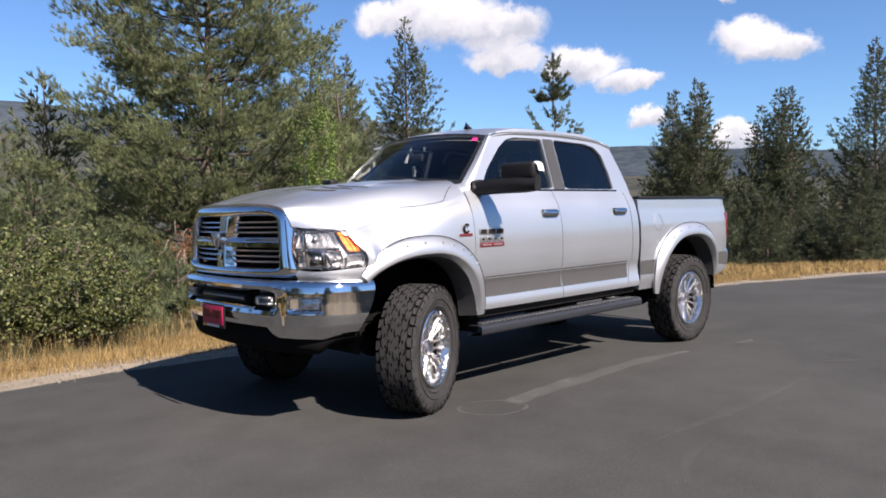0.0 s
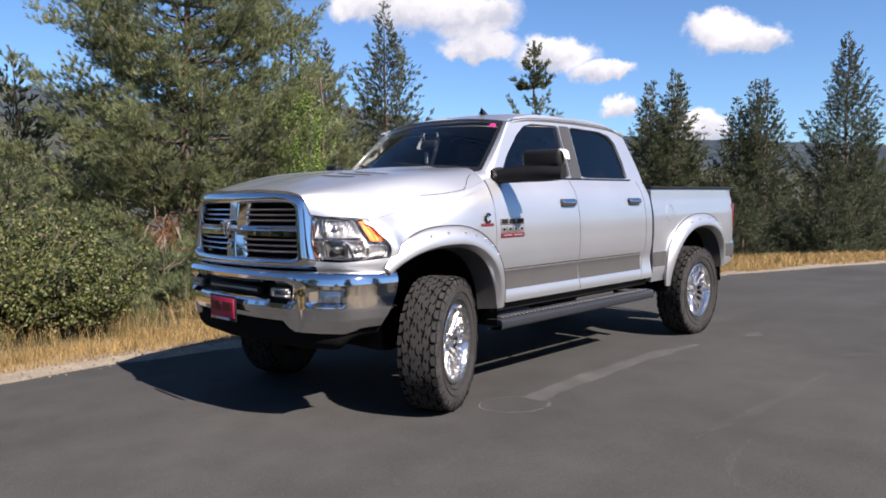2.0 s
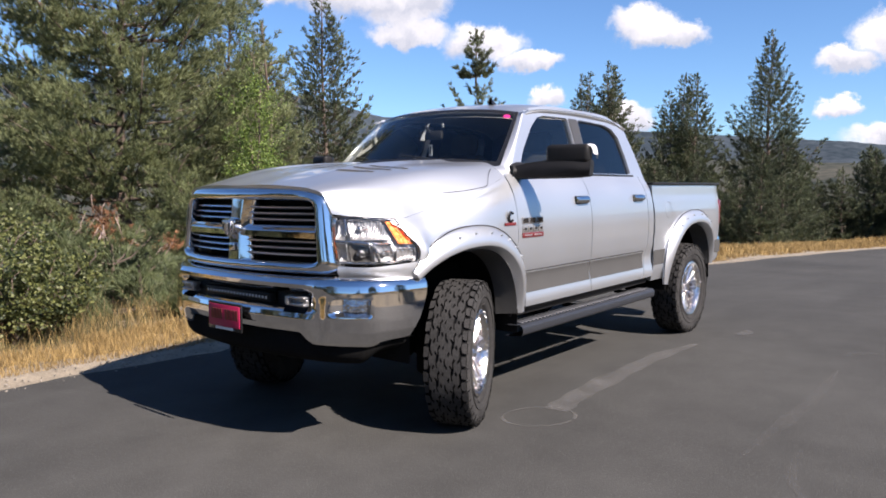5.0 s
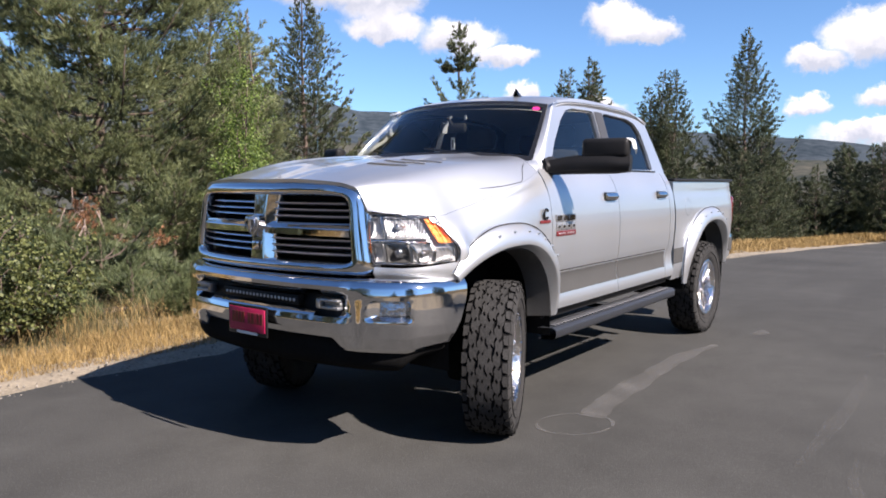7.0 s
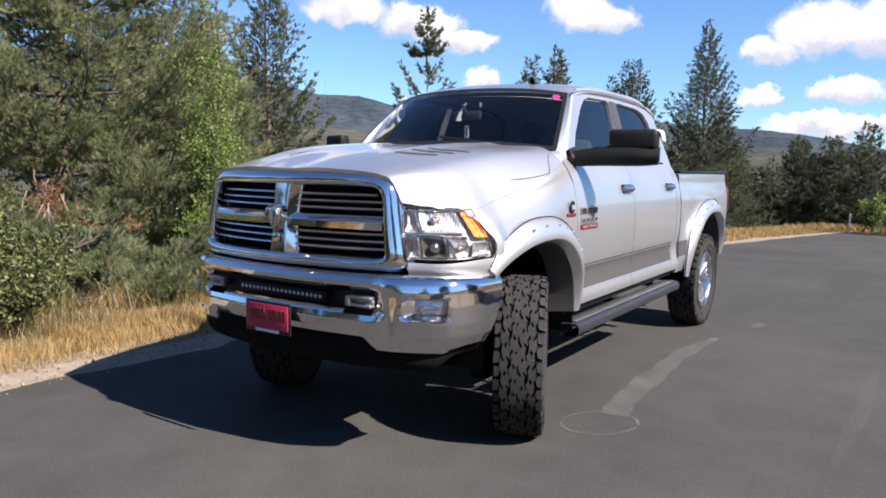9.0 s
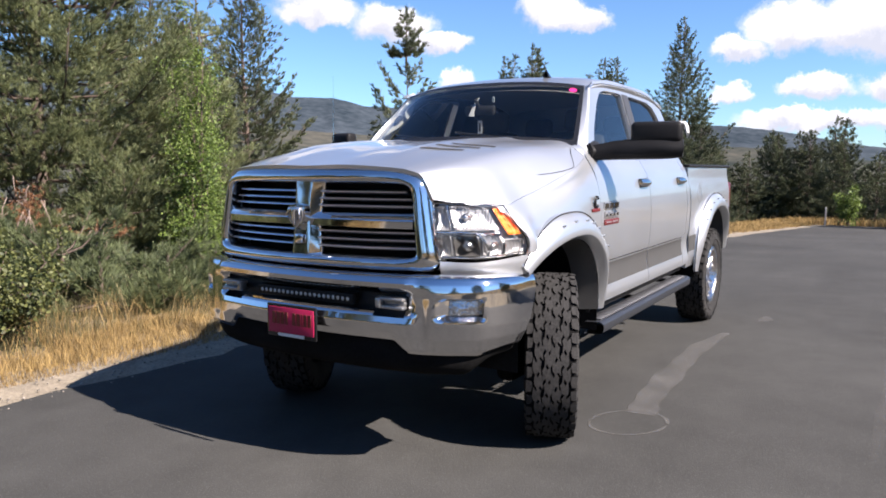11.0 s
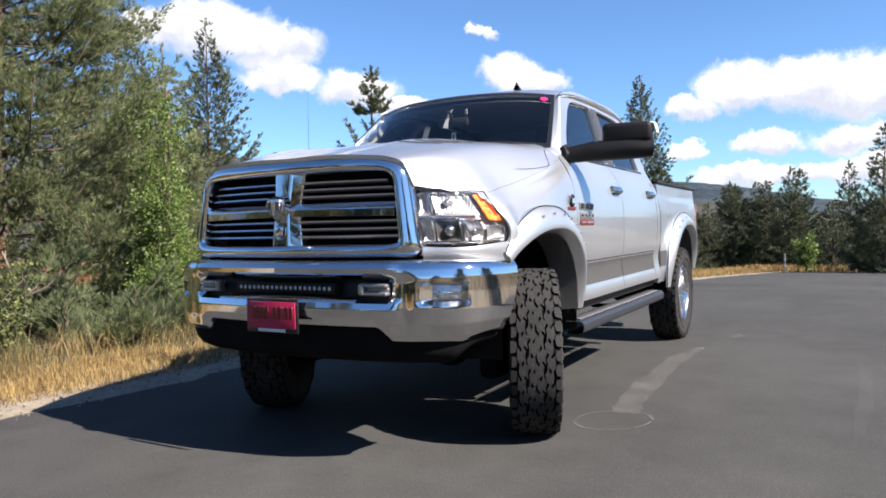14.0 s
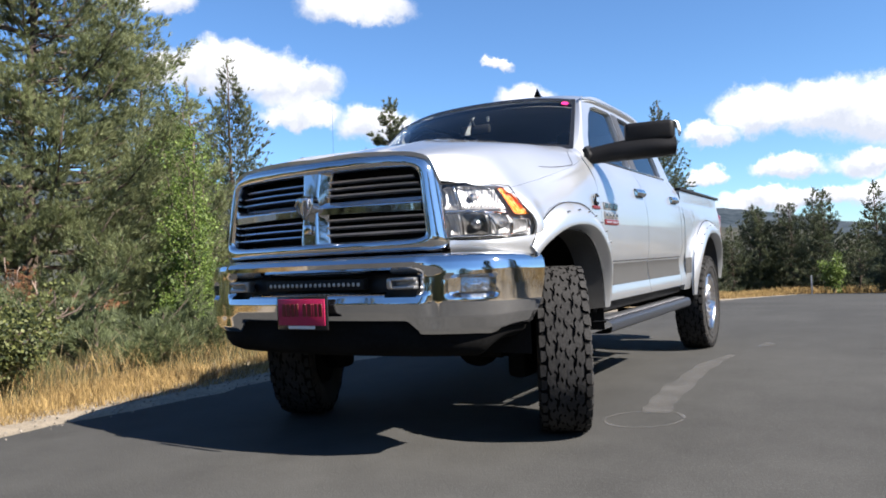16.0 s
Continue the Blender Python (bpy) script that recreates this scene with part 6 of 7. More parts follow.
# headlights
for s in (-1, 1):
    lamp = new("headlight", None)
    lamp.parent = truck
    tagged(lamp, "clear headlight with an amber corner lens")
    net = [[(.652, -.842, 1.326), (.77, -.765, 1.328), (.902, -.598, 1.314)], [(.668, -.862, 1.235), (.82, -.765, 1.235), (.945, -.552, 1.232)],
           [(.680, -.868, 1.150), (.86, -.755, 1.145), (.985, -.500, 1.143)], [(.690, -.858, 1.066), (.86, -.745, 1.062), (.984, -.515, 1.078)]]
    lens = part("headlight_lens", outward(loft(net, 20, 20, s), (0, 0, 1.2)), M_CLEAR, lamp, "clear polycarbonate lens")
    lens.visible_shadow = False
    rows = [[Vector(q) for q in r] for r in net]

    def inside(u, v, deep):
        """A point behind the lens: u across it from the grille outwards, v downwards, deep metres back."""
        p = catmull([catmull(r, u) for r in rows], v)
        return Vector((s * (p.x - deep * 0.22), p.y + deep, p.z))

    def cell(name, u0, u1, v0, v1, deep, dish, mat, label, nu=12, nv=10, facets=0):
        """A dished tray behind the lens; facets breaks its floor into small pyramids."""
        bm = bmesh.new()
        g = []
        for i in range(nu + 1):
            col = []
            for j in range(nv + 1):
                a, c = i / nu, j / nv
                d = dish * (1 - abs(2 * a - 1) ** 3) * (1 - abs(2 * c - 1) ** 3)
                if facets:
                    d += 0.010 * (abs((a * facets) % 1 - 0.5) + abs((c * facets * 1.3) % 1 - 0.5))
                col.append(bm.verts.new(inside(u0 + (u1 - u0) * a, v0 + (v1 - v0) * c, deep + d)))
            g.append(col)
        for i in range(nu):
            for j in range(nv):
                bm.faces.new((g[i][j], g[i + 1][j], g[i + 1][j + 1], g[i][j + 1]))
        return thick(part(name, outward(bm, (0, 0, 1.2)), mat, lamp, label, angle=35), 0.004)

    cell("lamp_housing", 0.0, 1.0, 0.0, 1.0, 0.066, 0.0, M_LAMPGREY, "satin grey lamp housing", 20, 16)
    cell("inner_panel", 0.015, 0.20, 0.07, 0.46, 0.020, 0.025, M_HEADREF, "smooth silvered inner panel")
    cell("reflector_bowl", 0.24, 0.74, 0.06, 0.46, 0.022, 0.028, M_HEADREF, "dished high-beam reflector", 18, 14, 5)
    cell("inner_panel", 0.015, 0.17, 0.54, 0.93, 0.020, 0.025, M_HEADREF, "smooth silvered inner panel")
    cell("lamp_well", 0.20, 0.47, 0.55, 0.92, 0.022, 0.036, M_BPILLAR, "dark projector well")
    cell("reflector_bowl", 0.50, 0.70, 0.55, 0.92, 0.022, 0.028, M_HEADREF, "small dished reflector", 12, 10, 3)
    cell("side_reflector", 0.74, 0.93, 0.64, 0.92, 0.020, 0.022, M_HEADREF, "clear fluted side reflector", 20, 8, 6)
    cell("turn_signal", 0.815, 0.955, 0.075, 0.54, 0.008, 0.012, M_AMBER, "amber turn-signal reflector", 24, 20, 3)
    for u, v, r in ((0.42, 0.24, 0.020), (0.335, 0.73, 0.030), (0.60, 0.73, 0.016)):
        c = inside(u, v, 0.034)
        bm = bmesh.new()
        tube(bm, c + Vector((0, 0.05, 0)), c, r, 18, r * 0.9)
        bmesh.ops.create_uvsphere(bm, u_segments=16, v_segments=10, radius=r * 0.86, matrix=Matrix.Translation(c))
        part("bulb", bm, M_FOG, lamp, "clear headlight bulb", angle=30)
    for nm, way, r in (("lamp_divider", ((0.02, 0.50), (0.30, 0.505), (0.52, 0.515), (0.72, 0.55)), 0.007), ("lamp_divider", ((0.47, 0.50), (0.53, 0.62), (0.56, 0.78), (0.575, 0.93)), 0.006),
                       ("lamp_divider", ((0.215, 0.05), (0.212, 0.25), (0.20, 0.45)), 0.004), ("lower_rim", ((0.02, 0.955), (0.35, 0.96), (0.70, 0.955), (0.93, 0.93)), 0.006)):
        bm = bmesh.new()
        limb_mesh(bm, [inside(u, v, 0.022) for u, v in way], r, r, 8)
        part(nm, bm, M_CHROME, lamp, "bright chrome rib", angle=0)
    bm = bmesh.new()
    limb_mesh(bm, [inside(0.985, v, 0.0) for v in (0.0, 0.2, 0.4, 0.6, 0.8, 1.0)], 0.003, 0.003, 6)
    part("lamp_edge", bm, M_PLASTIC, lamp, "dark outer edge", angle=0)
    thick(part("lamp_trim", outward(loft([[(x, y - 0.002, z + 0.002) for x, y, z in net[0]], [(x, y - 0.001, z - 0.004) for x, y, z in net[0]]], 16, 2, s), (0, 0, 1.2)),
               M_BPILLAR, lamp, "dark upper edge"), 0.003)

# badges on the driver's side and its twin
for s in (-1, 1):
    badge = new("door_badge", None)
    badge.parent = truck
    tagged(badge, "chrome model lettering with a red plate")
    y = 0.565
    for w in (0.080, 0.082, 0.092):
        bm = bmesh.new()
        box(bm, (s * (side_x(1.262) + 0.004), y + w / 2, 1.262), (0.010, w, 0.048), 0.004)
        block = part("badge_block", bm, M_HOOK, badge, "steel-edged block")
        bm = bmesh.new()
        box(bm, (s * (side_x(1.262) + 0.009), y + w / 2, 1.262), (0.004, w - 0.014, 0.034), 0.002, seg=1)
        part("block_face", bm, M_GLOSSBLACK, block, "dark face")
        y += w + 0.008
    y = 0.567
    for w in (0.058, 0.060, 0.060, 0.060):
        bm = bmesh.new()
        box(bm, (s * (side_x(1.205) + 0.004), y + w / 2, 1.206), (0.009, w, 0.044), 0.004)
        block = part("badge_block", bm, M_HOOK, badge, "bright steel block")
        bm = bmesh.new()
        box(bm, (s * (side_x(1.205) + 0.009), y + w / 2, 1.206), (0.004, w * 0.45, 0.016), 0.001, seg=1)
        part("block_face", bm, M_GLOSSBLACK, block, "dark face")
        y += w + 0.008
    bm = bmesh.new()
    box(bm, (s * (side_x(1.162) + 0.003), 0.700, 1.162), (0.008, 0.270, 0.032), 0.003)
    plate_ob = part("badge_plate", bm, M_RED, badge, "dark red plate")
    for y0, y1 in ((0.590, 0.685), (0.71, 0.81)):
        bm = bmesh.new()
        box(bm, (s * (side_x(1.162) + 0.0075), (y0 + y1) / 2, 1.162), (0.002, y1 - y0, 0.010), 0.0005, seg=1)
        part("lettering_bar", bm, M_SLAT, plate_ob, "pale lettering bar")
    badge2 = new("fender_badge", None)
    badge2.parent = truck
    tagged(badge2, "small round chrome engine badge over a red bar")
    bm = bmesh.new()
    ring = []
    for k in range(22):
        a = radians(40 + 280 * k / 21)
        ring.append((s * 0.992, 0.425 + s * 0.0 + 0.026 * math.cos(a), 1.292 + 0.03 * math.sin(a)))
    limb_mesh(bm, ring, 0.009, 0.009, 6)
    part("badge_ring", bm, M_GLOSSBLACK, badge2, "open chrome ring", angle=0)
    bm = bmesh.new()
    box(bm, (s * 0.990, 0.42, 1.245), (0.008, 0.13, 0.02), 0.003)
    part("badge_bar", bm, M_RED, badge2, "red bar")

# tailgate, bed floor, rear bumper
bm = bmesh.new()
box(bm, (0, 4.68, 1.10), (1.62, 0.06, 0.80), 0.02)
part("tailgate", bm, M_PAINT, truck)
bm = bmesh.new()
box(bm, (0, 3.76, 1.49), (1.78, 1.86, 0.025), 0.008)
part("tonneau_cover", bm, M_PLASTIC, truck, "black soft bed cover")
bm = bmesh.new()
box(bm, (0, 2.87, 1.2), (1.8, 0.03, 0.6), 0.005)
part("bed_front", bm, M_PAINT, truck)
net = [[(-.93, 4.55, .93), (-.88, 4.76, .95), (0, 4.86, .95), (.88, 4.76, .95), (.93, 4.55, .93)], [(-.935, 4.54, .85), (-.90, 4.78, .85), (0, 4.88, .85), (.90, 4.78, .85), (.935, 4.54, .85)],
       [(-.91, 4.5, .71), (-.88, 4.72, .70), (0, 4.84, .70), (.88, 4.72, .70), (.91, 4.5, .71)]]
thick(part("rear_bumper", outward(loft(net, 40, 10), (0, 4, 0.8)), M_CHROME, truck, "chrome rear bumper"), 0.03)

# ---- planting ----
PINES = [  # x, y, tip height, base share, radius, seed, gap, words
    (-14.5, 66.0, 15.2, 0.06, 4.6, 11, 0.10, "tall dark pine with a ragged crown"),
    (-15.7, 50.9, 9.8, 0.04, 2.9, 12, 0.08, "slender young pine in a row by the road"),
    (-17.4, 50.2, 8.6, 0.04, 2.8, 13, 0.08, "slender young pine in a row by the road"),
    (-18.9, 43.0, 9.9, 0.04, 2.9, 14, 0.10, "slender young pine in a row by the road"),
    (-20.1, 42.3, 9.2, 0.04, 2.5, 15, 0.10, "slender young pine in a row by the road"),
    (-29.9, 26.9, 13.5, 0.05, 3.9, 17, 0.12, "tall young pine with upturned branches"),
    (-29.0, 21.6, 10.4, 0.05, 3.2, 18, 0.15, "young pine with open upturned branches"),
    (-20.4, 3.5, 6.1, 0.10, 1.9, 19, 0.2, "small open pine behind the shrubs"),
    (-24.5, 49.8, 10.4, 0.1, 2.6, 20, 0.1, "slender young pine in a row by the road"),
    (-20.2, 46.3, 10.2, 0.1, 2.6, 21, 0.1, "slender young pine in a row by the road"),
    (-18.1, 54.7, 10.4, 0.1, 2.6, 22, 0.1, "slender young pine in a row by the road")]
for x, y, tip, b, r, seed, gap, lab in PINES:
    h = top(x, y, tip)
    conifer("pine_tree", at(x, y), h, h * b, r * 1.12, seed, lab, whorl=0.32 + 0.012 * h, blades=8, needle=0.20, width=0.040, shape=0.95, spread=0.42, clump=0.37, shoots=15,
            up=0.95, mat=M_NEEDLE_BLUE, branches=9, side=2, gap=gap + 0.02, ragged=0.36, bare=0.22)


def sparse_pine():
    """A young pine whose upper stem is bare between two storeys of branches."""
    h = top(-18.4, 26.8, 9.5)
    t = conifer("pine_tree", at(-18.4, 26.8), h - 3.0, 0.5, 2.6, 16, "sparse young pine with a bare upper stem", whorl=0.75, blades=7, needle=0.20, width=0.036, clump=0.30, shoots=20,
                up=1.0, branches=6, gap=0.32, shape=0.45, mat=M_NEEDLE_BLUE, spread=0.7, ragged=0.4)
    u = conifer("pine_leader", (0, 0, 0), 3.0, 0.75, 0.70, 66, "", whorl=0.42, blades=7, needle=0.18, width=0.034, up=1.1, branches=5, shape=0.7, clump=0.20, shoots=16, mat=M_NEEDLE_BLUE, spread=0.7, ragged=0.4)
    for o in list(u.children):
        o.parent = t
        o.matrix_basis = Matrix.Translation((0, 0, h - 3.2))
        o.name = "upper_" + o.name.split(".")[0]
    bpy.data.objects.remove(u)


sparse_pine()
firs = []
for x, y, tip, r, seed in ((-8.5, 66.5, 3.0, 3.0, 31), (-6.4, 68.7, 4.7, 3.2, 32), (-3.8, 68.5, 4.9, 3.2, 33), (-1.0, 65.6, 5.6, 2.9, 34), (1.6, 60.2, 2.6, 2.4, 35),
                           (4.6, 49, 7.0, 2.8, 36)):
    h = top(x, y, tip)
    firs.append(conifer("fir_tree", at(x, y), h, 0.15, r * 0.92, seed, "dense dark fir at the end of the road", whorl=0.50, blades=7, needle=0.24, width=0.046, mat=M_NEEDLE_FAR,
                        branches=9, shape=1.0, up=0.70, clump=0.40, shoots=9, spread=0.9, ragged=0.4, gap=0.08, group="firs at the end of the road"))
# more of the same kinds, filling the edge of the wood
def repeat(src, x, y, scale, turn, lab="", group=""):
    c = copy_thing(src, Matrix.Translation(at(x, y)) @ Matrix.Rotation(turn, 4, "Z"))
    c.scale = (scale,) * 3
    return tagged(c, lab, group=group)


k = 0
for az, dist, sc in ((-25.5, 42, .72), (-23.6, 50, .80), (-22.2, 43, .62), (-20.6, 49, .75), (-19.2, 44, .66), (-17.6, 50, .78), (-16.4, 44, .66), (-14.9, 47, .80), (-13.9, 53, .7),
                     (-27.5, 47, .7), (-29.5, 44, .7), (-32, 50, .8)):
    x, y = 4.7 + dist * math.sin(radians(az)), -3.4 + dist * math.cos(radians(az))
    repeat(firs[k % 5], x, y, sc, k * 1.7, "bushy fir at the edge of the wood", "firs at the edge of the wood")
    k += 1
for x, y, sc in ((-11.2, 70, .95), (-7.5, 73, 1.1), (-5, 72, 1.05), (-2, 71, 1.1), (0.5, 69, 0.95), (2.8, 66, 1.0), (5.5, 64, 1.1), (7.5, 55, 1.1), (9.8, 50, 1.2), (-13.5, 73, 1.0), (-9.3, 69, .9)):
    repeat(firs[k % 6], x, y, sc, k * 1.3)
    k += 1
# woods in front of the truck, mirrored in its chrome
for i in range(0, 9, 3):
    repeat(firs[i % 5], 15 + 4.5 * math.sin(i * 2.1) ** 2, -21 + i * 4.3, 0.75 + 0.35 * math.sin(i * 1.7) ** 2, i * 1.9, "dense dark fir on the bank across the road", "firs across the road")
for i in range(6):
    repeat(firs[i % 5], -26 + i * 5.4, -24 - 3 * math.sin(i * 1.9), 1.6 + 0.4 * math.sin(i * 2.3) ** 2, i * 1.1, "dense dark fir across the road", "firs across the road")

for i in range(10):
    repeat(firs[(i + 2) % 5], -9.5 - 4.0 * math.sin(i * 1.3) ** 2, -8.5 - 2.6 * i, 0.55 + 0.3 * math.sin(i * 2.9) ** 2, i * 2.3, "bushy fir beyond the verge", "firs beyond the verge")

# the large pine beside the truck
BX, BY = -14.2, 5.9
big = conifer("large_pine_tree", at(BX, BY), top(BX, BY, 12.0), 0.5, 3.6, 51, "large bushy pine with long olive-green needles and a few dead boughs", whorl=0.42, blades=14, needle=0.125, width=0.0135, spread=0.9,
              shape=0.40, up=0.55, branches=12, clump=0.46, shoots=40, bare=0.34, gap=0.05, ragged=0.32, group="")
GZ = ground_z(BX, BY)


def dead_bough(x, y, z, n, seed, wide):
    """A rust-brown bough hanging from the pine, with bleached bare twigs."""
    rs = np.random.default_rng(seed)
    c = np.array([x - BX, y - BY, z - GZ])
    p = c + rs.normal(size=(n, 3)) * np.array(wide)
    v, f = tufts(p, rs.normal(size=(n, 3)) + np.array([0.4, -0.5, -0.3]), 0.11, 0.009, 22, 1.1, rs)
    bough = tagged(arrays_object("dead_bough", v, f, M_DEAD, big, "rust-brown dead bough"), kind="stuff")
    bm = bmesh.new()
    for j in range(9):
        a = c + rs.normal(size=3) * np.array(wide) * 0.7
        e = rs.normal(size=3) * 0.14
        limb_mesh(bm, [a, a + np.array([0.06, -0.05, -0.14]) + e * 0.6, a + e + np.array([0.10, -0.06, -0.38])], 0.011, 0.004, 4)
    part("dead_twig", bm, M_TWIG, bough, "bleached bare twigs", angle=0)


dead_bough(-10.9, 3.62, 0.92, 55, 1, (0.16, 0.22, 0.20))
dead_bough(-8.3, 3.4, 0.50, 55, 2, (0.15, 0.26, 0.08))
dead_bough(-10.6, 3.5, 0.72, 22, 3, (0.10, 0.13, 0.14))
for x, y, tip, r, seed, gap in ((-19.0, 12.5, 8.5, 2.6, 72, .1), (-11.2, 0.7, 2.2, 1.7, 73, .1), (-12.0, -0.9, 3.2, 1.6, 74, .3), (-16.5, -1.8, 4.3, 1.7, 75, .4), (-10.9, 5.6, 1.6, 1.5, 76, .1),
                                (-8.9, 2.6, 0.3, 1.15, 78, .0), (-8.4, 3.8, 0.15, 1.1, 79, .0), (-9.9, 1.9, 0.9, 1.0, 71, .0), (-6.3, 1.9, 0.5, 1.0, 66, .0), (-6.6, 3.5, 0.35, 0.9, 67, .0), (-7.6, 2.4, 0.5, 1.0, 69, .0), (-12.6, 9.1, 5.9, 1.25, 70, .3), (-17.5, 1.2, 4.3, 1.6, 77, .35)):
    h = top(x, y, tip)
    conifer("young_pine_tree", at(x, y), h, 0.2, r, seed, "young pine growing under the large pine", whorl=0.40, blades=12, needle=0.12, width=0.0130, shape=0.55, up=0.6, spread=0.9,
            branches=9, clump=0.38, shoots=29, gap=gap + 0.06, mat=M_NEEDLE if gap >= 0.3 else M_NEEDLE_SHADED, ragged=0.35, group="young pines in the verge")
for x, y, tip, r, seed in ((-4.75, 1.0, 0.55, 0.8, 61), (-4.8, 1.9, 0.50, 0.85, 62), (-5.0, 2.8, 0.42, 0.8, 63), (-5.2, 3.8, 0.45, 0.85, 64), (-5.6, 4.9, 0.4, 0.85, 65), (-5.7, 6.2, 0.3, 0.8, 68), (-5.8, 1.2, 0.75, 0.8, 60), (-6.0, 7.6, 0.4, 0.9, 59)):
    h = top(x, y, tip)
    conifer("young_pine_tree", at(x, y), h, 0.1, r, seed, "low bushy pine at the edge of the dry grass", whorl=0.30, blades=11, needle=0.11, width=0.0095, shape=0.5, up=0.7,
            branches=8, clump=0.25, shoots=40, gap=0.12, mat=M_NEEDLE_SHADED, ragged=0.35, group="young pines in the verge")
# aspens and shrubs
for x, y, tip, r, seed, n in ((-9.7, 6.45, 4.1, 0.60, 81, 11000), (-9.1, 6.05, 2.3, 0.55, 85, 6000), (-10.4, 7.35, 4.5, 0.58, 82, 8500), (-8.9, 5.6, 1.1, 0.5, 83, 5000), (-17.2, 11.8, 4.0, 0.8, 84, 3000)):
    broadleaf("aspen_tree", at(x, y), top(x, y, tip), r, seed, "slim young aspen with bright green leaves", M_LEAF, 7, 0.052, int(n * 1.6), True, "aspens beside the pine", "tree")
broadleaf("shrub", at(0.1, 52.4), 2.7, 0.95, 97, "bright green leafy shrub before the dark firs", M_LEAF, 8, 0.13, 3600)
SHRUBS = [(-4.1, -2.0, 0.75), (-4.7, -0.9, 0.9), (-5.5, -0.55, 0.95), (-6.6, -1.8, 1.3), (-4.5, -0.35, 0.62), (-4.2, -3.2, 0.8), (-5.6, -2.9, 1.2), (-6.7, -0.4, 1.3), (-8.0, -1.2, 1.5), (-8.9, -0.4, 1.4),
          (-7.7, -0.2, 1.1), (-5.2, -4.2, 1.1), (-7.8, -3.4, 1.7), (-9.6, -2.2, 1.8), (-3.9, -0.75, 0.5), (-3.9, -2.7, 0.5)]
kinds = [broadleaf("shrub", at(x, y), h + 0.25, 0.85 * h + 0.25, 90 + i, "dense leafy green shrub behind the dry grass", M_SHRUB, 12, 0.044, 9000)
         for i, (x, y, h) in enumerate(SHRUBS[:5])]
for i, (x, y, h) in enumerate(SHRUBS[5:]):
    repeat(kinds[i % 5], x, y, (h + 0.25) / (SHRUBS[i % 5][2] + 0.25), 1.1 + i * 2.0)

# ---- grass ----
def grass(name, n, xf, ylo, yhi, hmin, hmax, width, mat, label, seed, power=1.0):
    rs = np.random.default_rng(seed)
    y = ylo + (yhi - ylo) * rs.uniform(0, 1, n) ** power
    u = rs.uniform(0, 1, n)
    x = np.array([xf(b, a) for a, b in zip(u, y)])
    keep = np.array([noise.noise((a * 0.9, b * 0.9, seed)) + 0.5 * noise.noise((a * 3, b * 3, seed)) > -0.28 for a, b in zip(x, y)])
    x, y, u = x[keep], y[keep], u[keep]
    n = len(x)
    z = np.array([ground_z(a, b) for a, b in zip(x, y)]) - 0.03
    h = rs.uniform(hmin, hmax, n) * (0.45 + 0.75 * np.minimum(1, u * 3.5))
    a = rs.uniform(0, 6.28, n)
    lean = rs.uniform(0.1, 0.9, n) * h
    la = rs.uniform(0, 6.28, n)
    bx, by = np.cos(a) * width / 2, np.sin(a) * width / 2
    mx, my = x + np.cos(la) * lean * 0.35, y + np.sin(la) * lean * 0.35
    tx, ty = x + np.cos(la) * lean, y + np.sin(la) * lean
    v = np.stack([np.stack([x - bx, y - by, z], 1), np.stack([x + bx, y + by, z], 1), np.stack([mx + bx * .8, my + by * .8, z + h * 0.6], 1), np.stack([mx - bx * .8, my - by * .8, z + h * .6], 1),
                  np.stack([tx, ty, z + h], 1)], 1).reshape(-1, 3)
    base = np.arange(n) * 5
    f = np.concatenate([np.stack([base, base + 1, base + 2], 1), np.stack([base, base + 2, base + 3], 1), np.stack([base + 3, base + 2, base + 4], 1)])
    ob = arrays_object(name, v, f, mat)
    return tagged(ob, label, "grass", kind="stuff")


grass("dry_grass", 95000, lambda y, u: edge_x(y) - 0.40 - 1.35 * u ** 1.3, -7, 16, 0.025, 0.12, 0.0042, M_DRYGRASS, "short sun-bleached dry grass along the road", 5, 1.2)
grass("dry_grass", 9000, lambda y, u: edge_x(y) - 0.9 - 1.5 * u, -7, 16, 0.14, 0.32, 0.0036, M_DRYGRASS, "longer bent dry grass below the shrubs", 15, 1.2)
grass("seed_stalks", 1500, lambda y, u: edge_x(y) - 1.1 - 1.6 * u, -7, 16, 0.22, 0.52, 0.0032, M_STALK, "tall thin seed stalks in the dry grass", 12, 1.1)
grass("dry_grass", 30000, lambda y, u: edge_x(y) - 0.6 - 4.5 * u, 14, 60, 0.12, 0.36, 0.016, M_DRYGRASS, "tall sun-bleached dry grass along the road", 6)
grass("green_grass", 60000, lambda y, u: edge_x(y) - 1.2 - 2.6 * u, -7, 16, 0.06, 0.24, 0.0045, M_GREENGRASS, "greener grass and weeds below the shrubs", 8)
grass("dry_grass", 16000, lambda y, u: edge_x(y) - 0.3 - 5.5 * u, -34, -7, 0.10, 0.30, 0.016, M_DRYGRASS, "tall sun-bleached dry grass along the road", 16)
grass("dry_grass", 9000, lambda y, u: -14 + 24 * u, 56, 66, 0.3, 0.6, 0.05, M_DRYGRASS, "pale dry grass at the end of the road", 9)
grass("dry_grass", 14000, lambda y, u: 9.3 + 12 * u, -30, 40, 0.15, 0.40, 0.08, M_DRYGRASS, "pale dry grass across the road", 10)

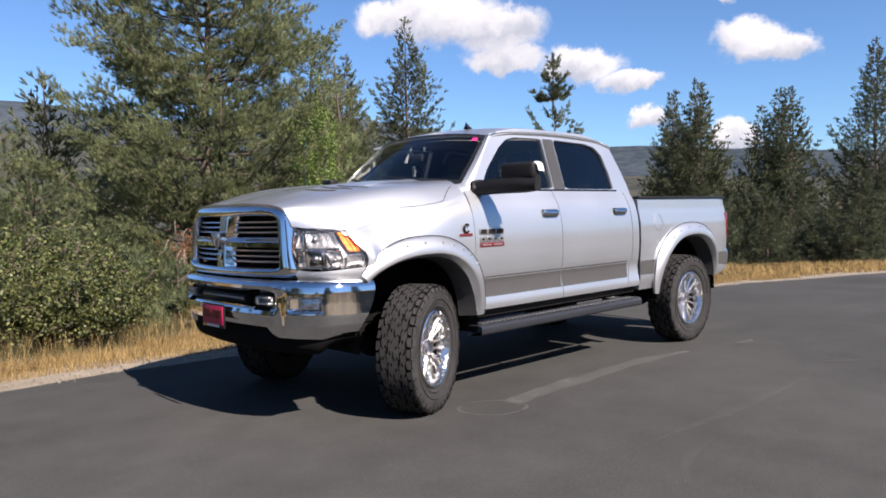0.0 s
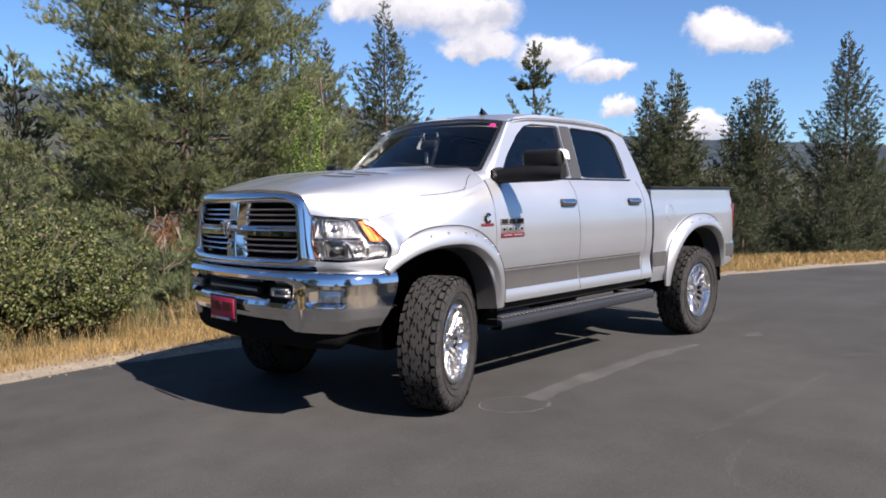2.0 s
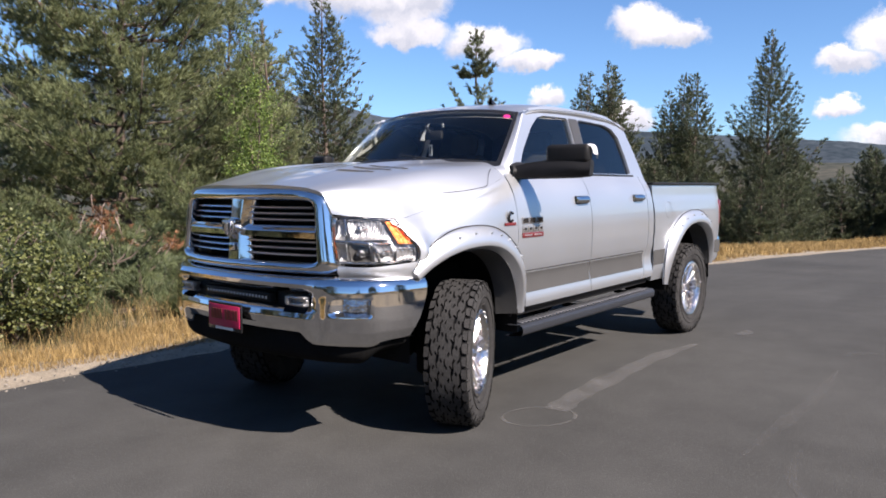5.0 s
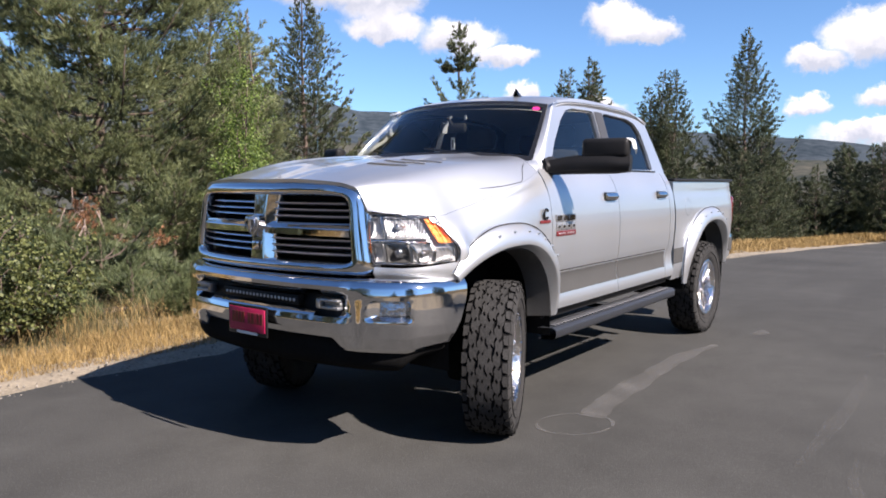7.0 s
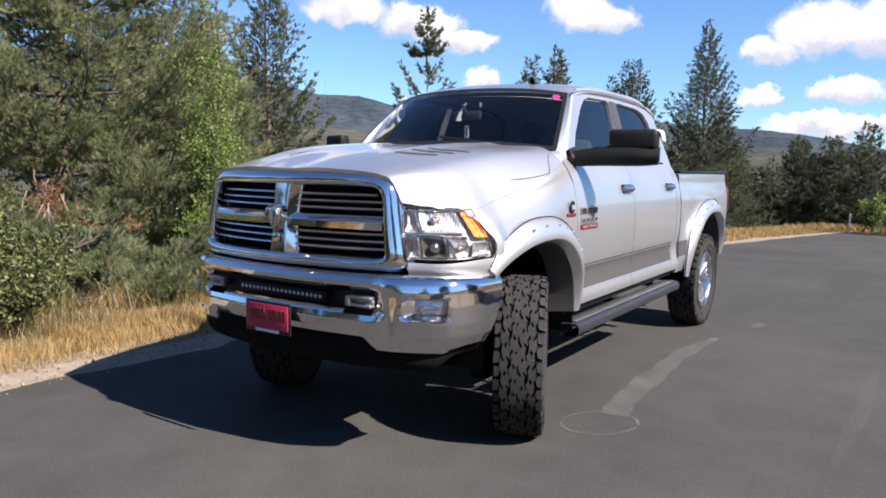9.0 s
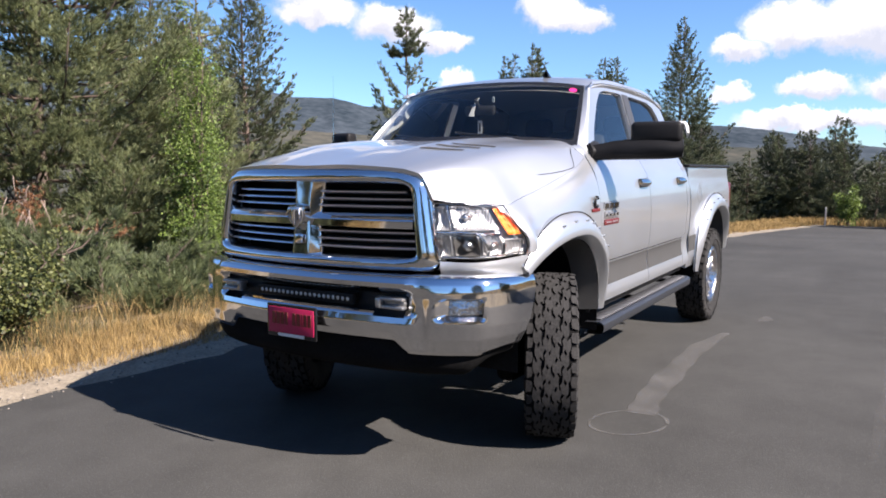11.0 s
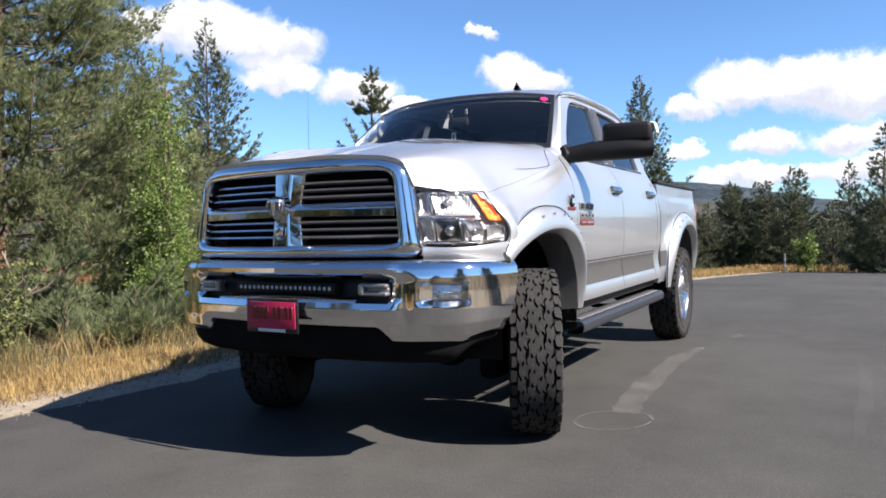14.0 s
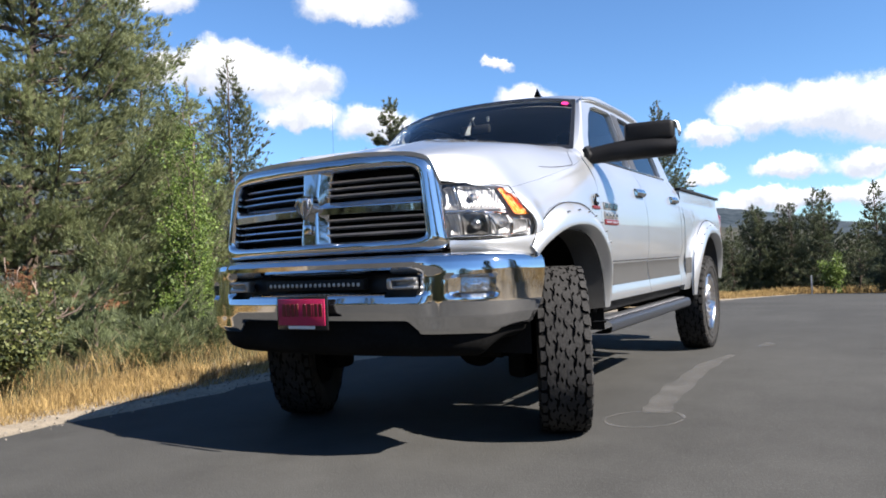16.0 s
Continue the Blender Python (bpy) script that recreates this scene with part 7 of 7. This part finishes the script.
# pebbles on the shoulder
rs = np.random.default_rng(3)
bm = bmesh.new()
bmesh.ops.create_icosphere(bm, subdivisions=1, radius=1.0)
pv = np.array([v.co[:] for v in bm.verts])
pf = np.array([[v.index for v in f.verts] for f in bm.faces])
bm.free()
vv, ff = [], []
for i in range(1700):
    y = -6 + 24 * rs.uniform() ** 1.3
    x = edge_x(y) + 0.10 - abs(rs.normal()) * 0.42
    s = rs.uniform(0.003, 0.011)
    q = pv * np.array([1, rs.uniform(0.7, 1.3), rs.uniform(0.5, 0.8)]) * s * (1 + 0.15 * rs.normal(size=(len(pv), 1)))
    vv.append(q + np.array([x, y, ground_z(x, y) + s * 0.25]))
    ff.append(pf + i * len(pv))
tagged(arrays_object("pebbles", np.concatenate(vv), np.concatenate(ff), M_STONE), "loose pale pebbles on the road shoulder", "gravel", kind="stuff")

# ---- marks on the asphalt ----
def scuff_material(most):
    m = material("chalk_mark", (0.125, 0.122, 0.117), 0.95, vary=0.2, scale=5, fine=60)
    nt = m.node_tree
    tc = nt.nodes.new("ShaderNodeTexCoord")
    n = nt.nodes.new("ShaderNodeTexNoise")
    n.inputs["Scale"].default_value, n.inputs["Detail"].default_value, n.inputs["Roughness"].default_value = 4.0, 8.0, 0.62
    nt.links.new(tc.outputs["Object"], n.inputs["Vector"])
    r = nt.nodes.new("ShaderNodeMapRange")
    r.inputs["From Min"].default_value, r.inputs["From Max"].default_value = 0.34, 0.74
    r.inputs["To Min"].default_value, r.inputs["To Max"].default_value = most * 0.30, most
    nt.links.new(n.outputs["Fac"], r.inputs["Value"])
    nt.links.new(r.outputs[0], nt.nodes["Principled BSDF"].inputs["Alpha"])
    return m


M_CHALK, M_FAINT = scuff_material(0.58), scuff_material(0.20)


def mark(pts, widths, label, n=110):
    vs = [Vector((x, y, 0)) for x, y in pts]
    verts, faces = [], []
    for i in range(n + 1):
        p = catmull(vs, i / n)
        d = catmull(vs, min(1, i / n + 0.01)) - catmull(vs, max(0, i / n - 0.01))
        d.normalize()
        w = catmull([Vector((w, 0, 0)) for w in widths], i / n).x * (1 + 0.35 * noise.noise((i * 0.10, widths[0] * 50, 0)) + 0.12 * noise.noise((i * 0.37, 3, 0)))
        for s in (-0.5, 0.5):
            verts.append((p.x - d.y * w * s, p.y + d.x * w * s, ground_z(p.x, p.y) + 0.004))
    for i in range(n):
        faces.append((2 * i, 2 * i + 1, 2 * i + 3, 2 * i + 2))
    return tagged(arrays_object("road_mark", np.array(verts), faces, M_FAINT if label.startswith("faint pale streak") else M_CHALK), label, "road mark", kind="structure")


mark([(1.24, .60), (1.19, 1.0), (1.17, 1.8), (1.17, 2.5), (1.26, 3.2)], [0.15, 0.16, 0.17, 0.16, 0.07], "pale scuffed streak on the asphalt")
mark([(1.22 + 0.235 * math.cos(a) * 0.85 + 0.05 * math.sin(a), 0.42 + 0.235 * math.sin(a)) for a in np.linspace(0.4, 6.5, 14)], [0.016 + 0.010 * math.sin(1.7 * k) for k in range(14)], "faint pale ring on the asphalt")
mark([(2.46, .5), (2.50, 1.3), (2.53, 2.1), (2.50, 3.0)], [0.03, 0.10, 0.09, 0.02], "faint pale streak on the asphalt")
mark([(2.40, 3.5), (2.6, 3.75), (2.9, 3.9)], [0.03, 0.10, 0.03], "faint pale streak on the asphalt")
mark([(1.42, 3.9), (1.48, 4.05), (1.44, 4.2)], [0.05, 0.12, 0.05], "faint pale blot on the asphalt")
mark([(2.94, .0), (2.75, .35), (2.7, .8)], [0.02, 0.06, 0.02], "faint pale streak on the asphalt")

# delineator post
post = empty("marker_post", at(-1.3, 53.1, -0.02), "white marker post standing in the dry grass", "post")
bm = bmesh.new()
box(bm, (0, 0, 0.65), (0.10, 0.05, 1.32), 0.012)
part("stake", bm, M_POST, post)
bm = bmesh.new()
box(bm, (0, -0.03, 1.14), (0.075, 0.012, 0.13), 0.003, seg=1)
part("reflector", bm, M_WHITE, post, "pale reflector")

# ---- hills ----
RIDGE = [(-180, 4), (-120, 7), (-90, 8.8), (-75, 8.2), (-70, 7.4), (-60, 7.4), (-52.5, 7.5), (-50, 7.0), (-43, 5.5), (-40, 5.5), (-37.6, 4.9), (-31.5, 4.7), (-24.3, 4.2), (-10.7, 3.2), (-7.4, 2.8),
         (-3, 2.0), (1, 1.3), (12, 1.6), (40, 4), (90, 5), (140, 4), (180, 4)]


def hills(name, table, r_top, r_foot, drop, mat, label, rough, lo=-180, hi=180):
    verts, faces = [], []
    n, m = int((hi - lo) * 3), 14
    for i in range(n + 1):
        a = lo + (hi - lo) * i / n
        el = lerp_table(table, a)
        for j in range(m + 1):
            t = j / m
            ang = radians(a)
            r = r_top + (r_foot - r_top) * t
            z = (1 - t) ** 1.15 * math.tan(radians(max(el, 0))) * r_top - drop * t
            q = (math.sin(ang) * 7, math.cos(ang) * 7, t * 3)
            z += rough * r_top * (noise.fractal(q, 0.9, 2.1, 5) * (0.35 + t * (1 - t) * 3) + 0.07 * noise.noise((a * 2.7, t * 9, 5)))
            verts.append((r * math.sin(ang), r * math.cos(ang), z))
    for i in range(n):
        for j in range(m):
            p = i * (m + 1) + j
            faces.append((p, p + 1, p + m + 2, p + m + 1))
    return tagged(arrays_object(name, np.array(verts), faces, mat, smooth=True), label, "hills", kind="structure")


hills("backdrop_hills", RIDGE, 1500, 700, 60, M_HILL_HAZED, "wooded hills in the distance, haze put into their blue-green colour", 0.010)
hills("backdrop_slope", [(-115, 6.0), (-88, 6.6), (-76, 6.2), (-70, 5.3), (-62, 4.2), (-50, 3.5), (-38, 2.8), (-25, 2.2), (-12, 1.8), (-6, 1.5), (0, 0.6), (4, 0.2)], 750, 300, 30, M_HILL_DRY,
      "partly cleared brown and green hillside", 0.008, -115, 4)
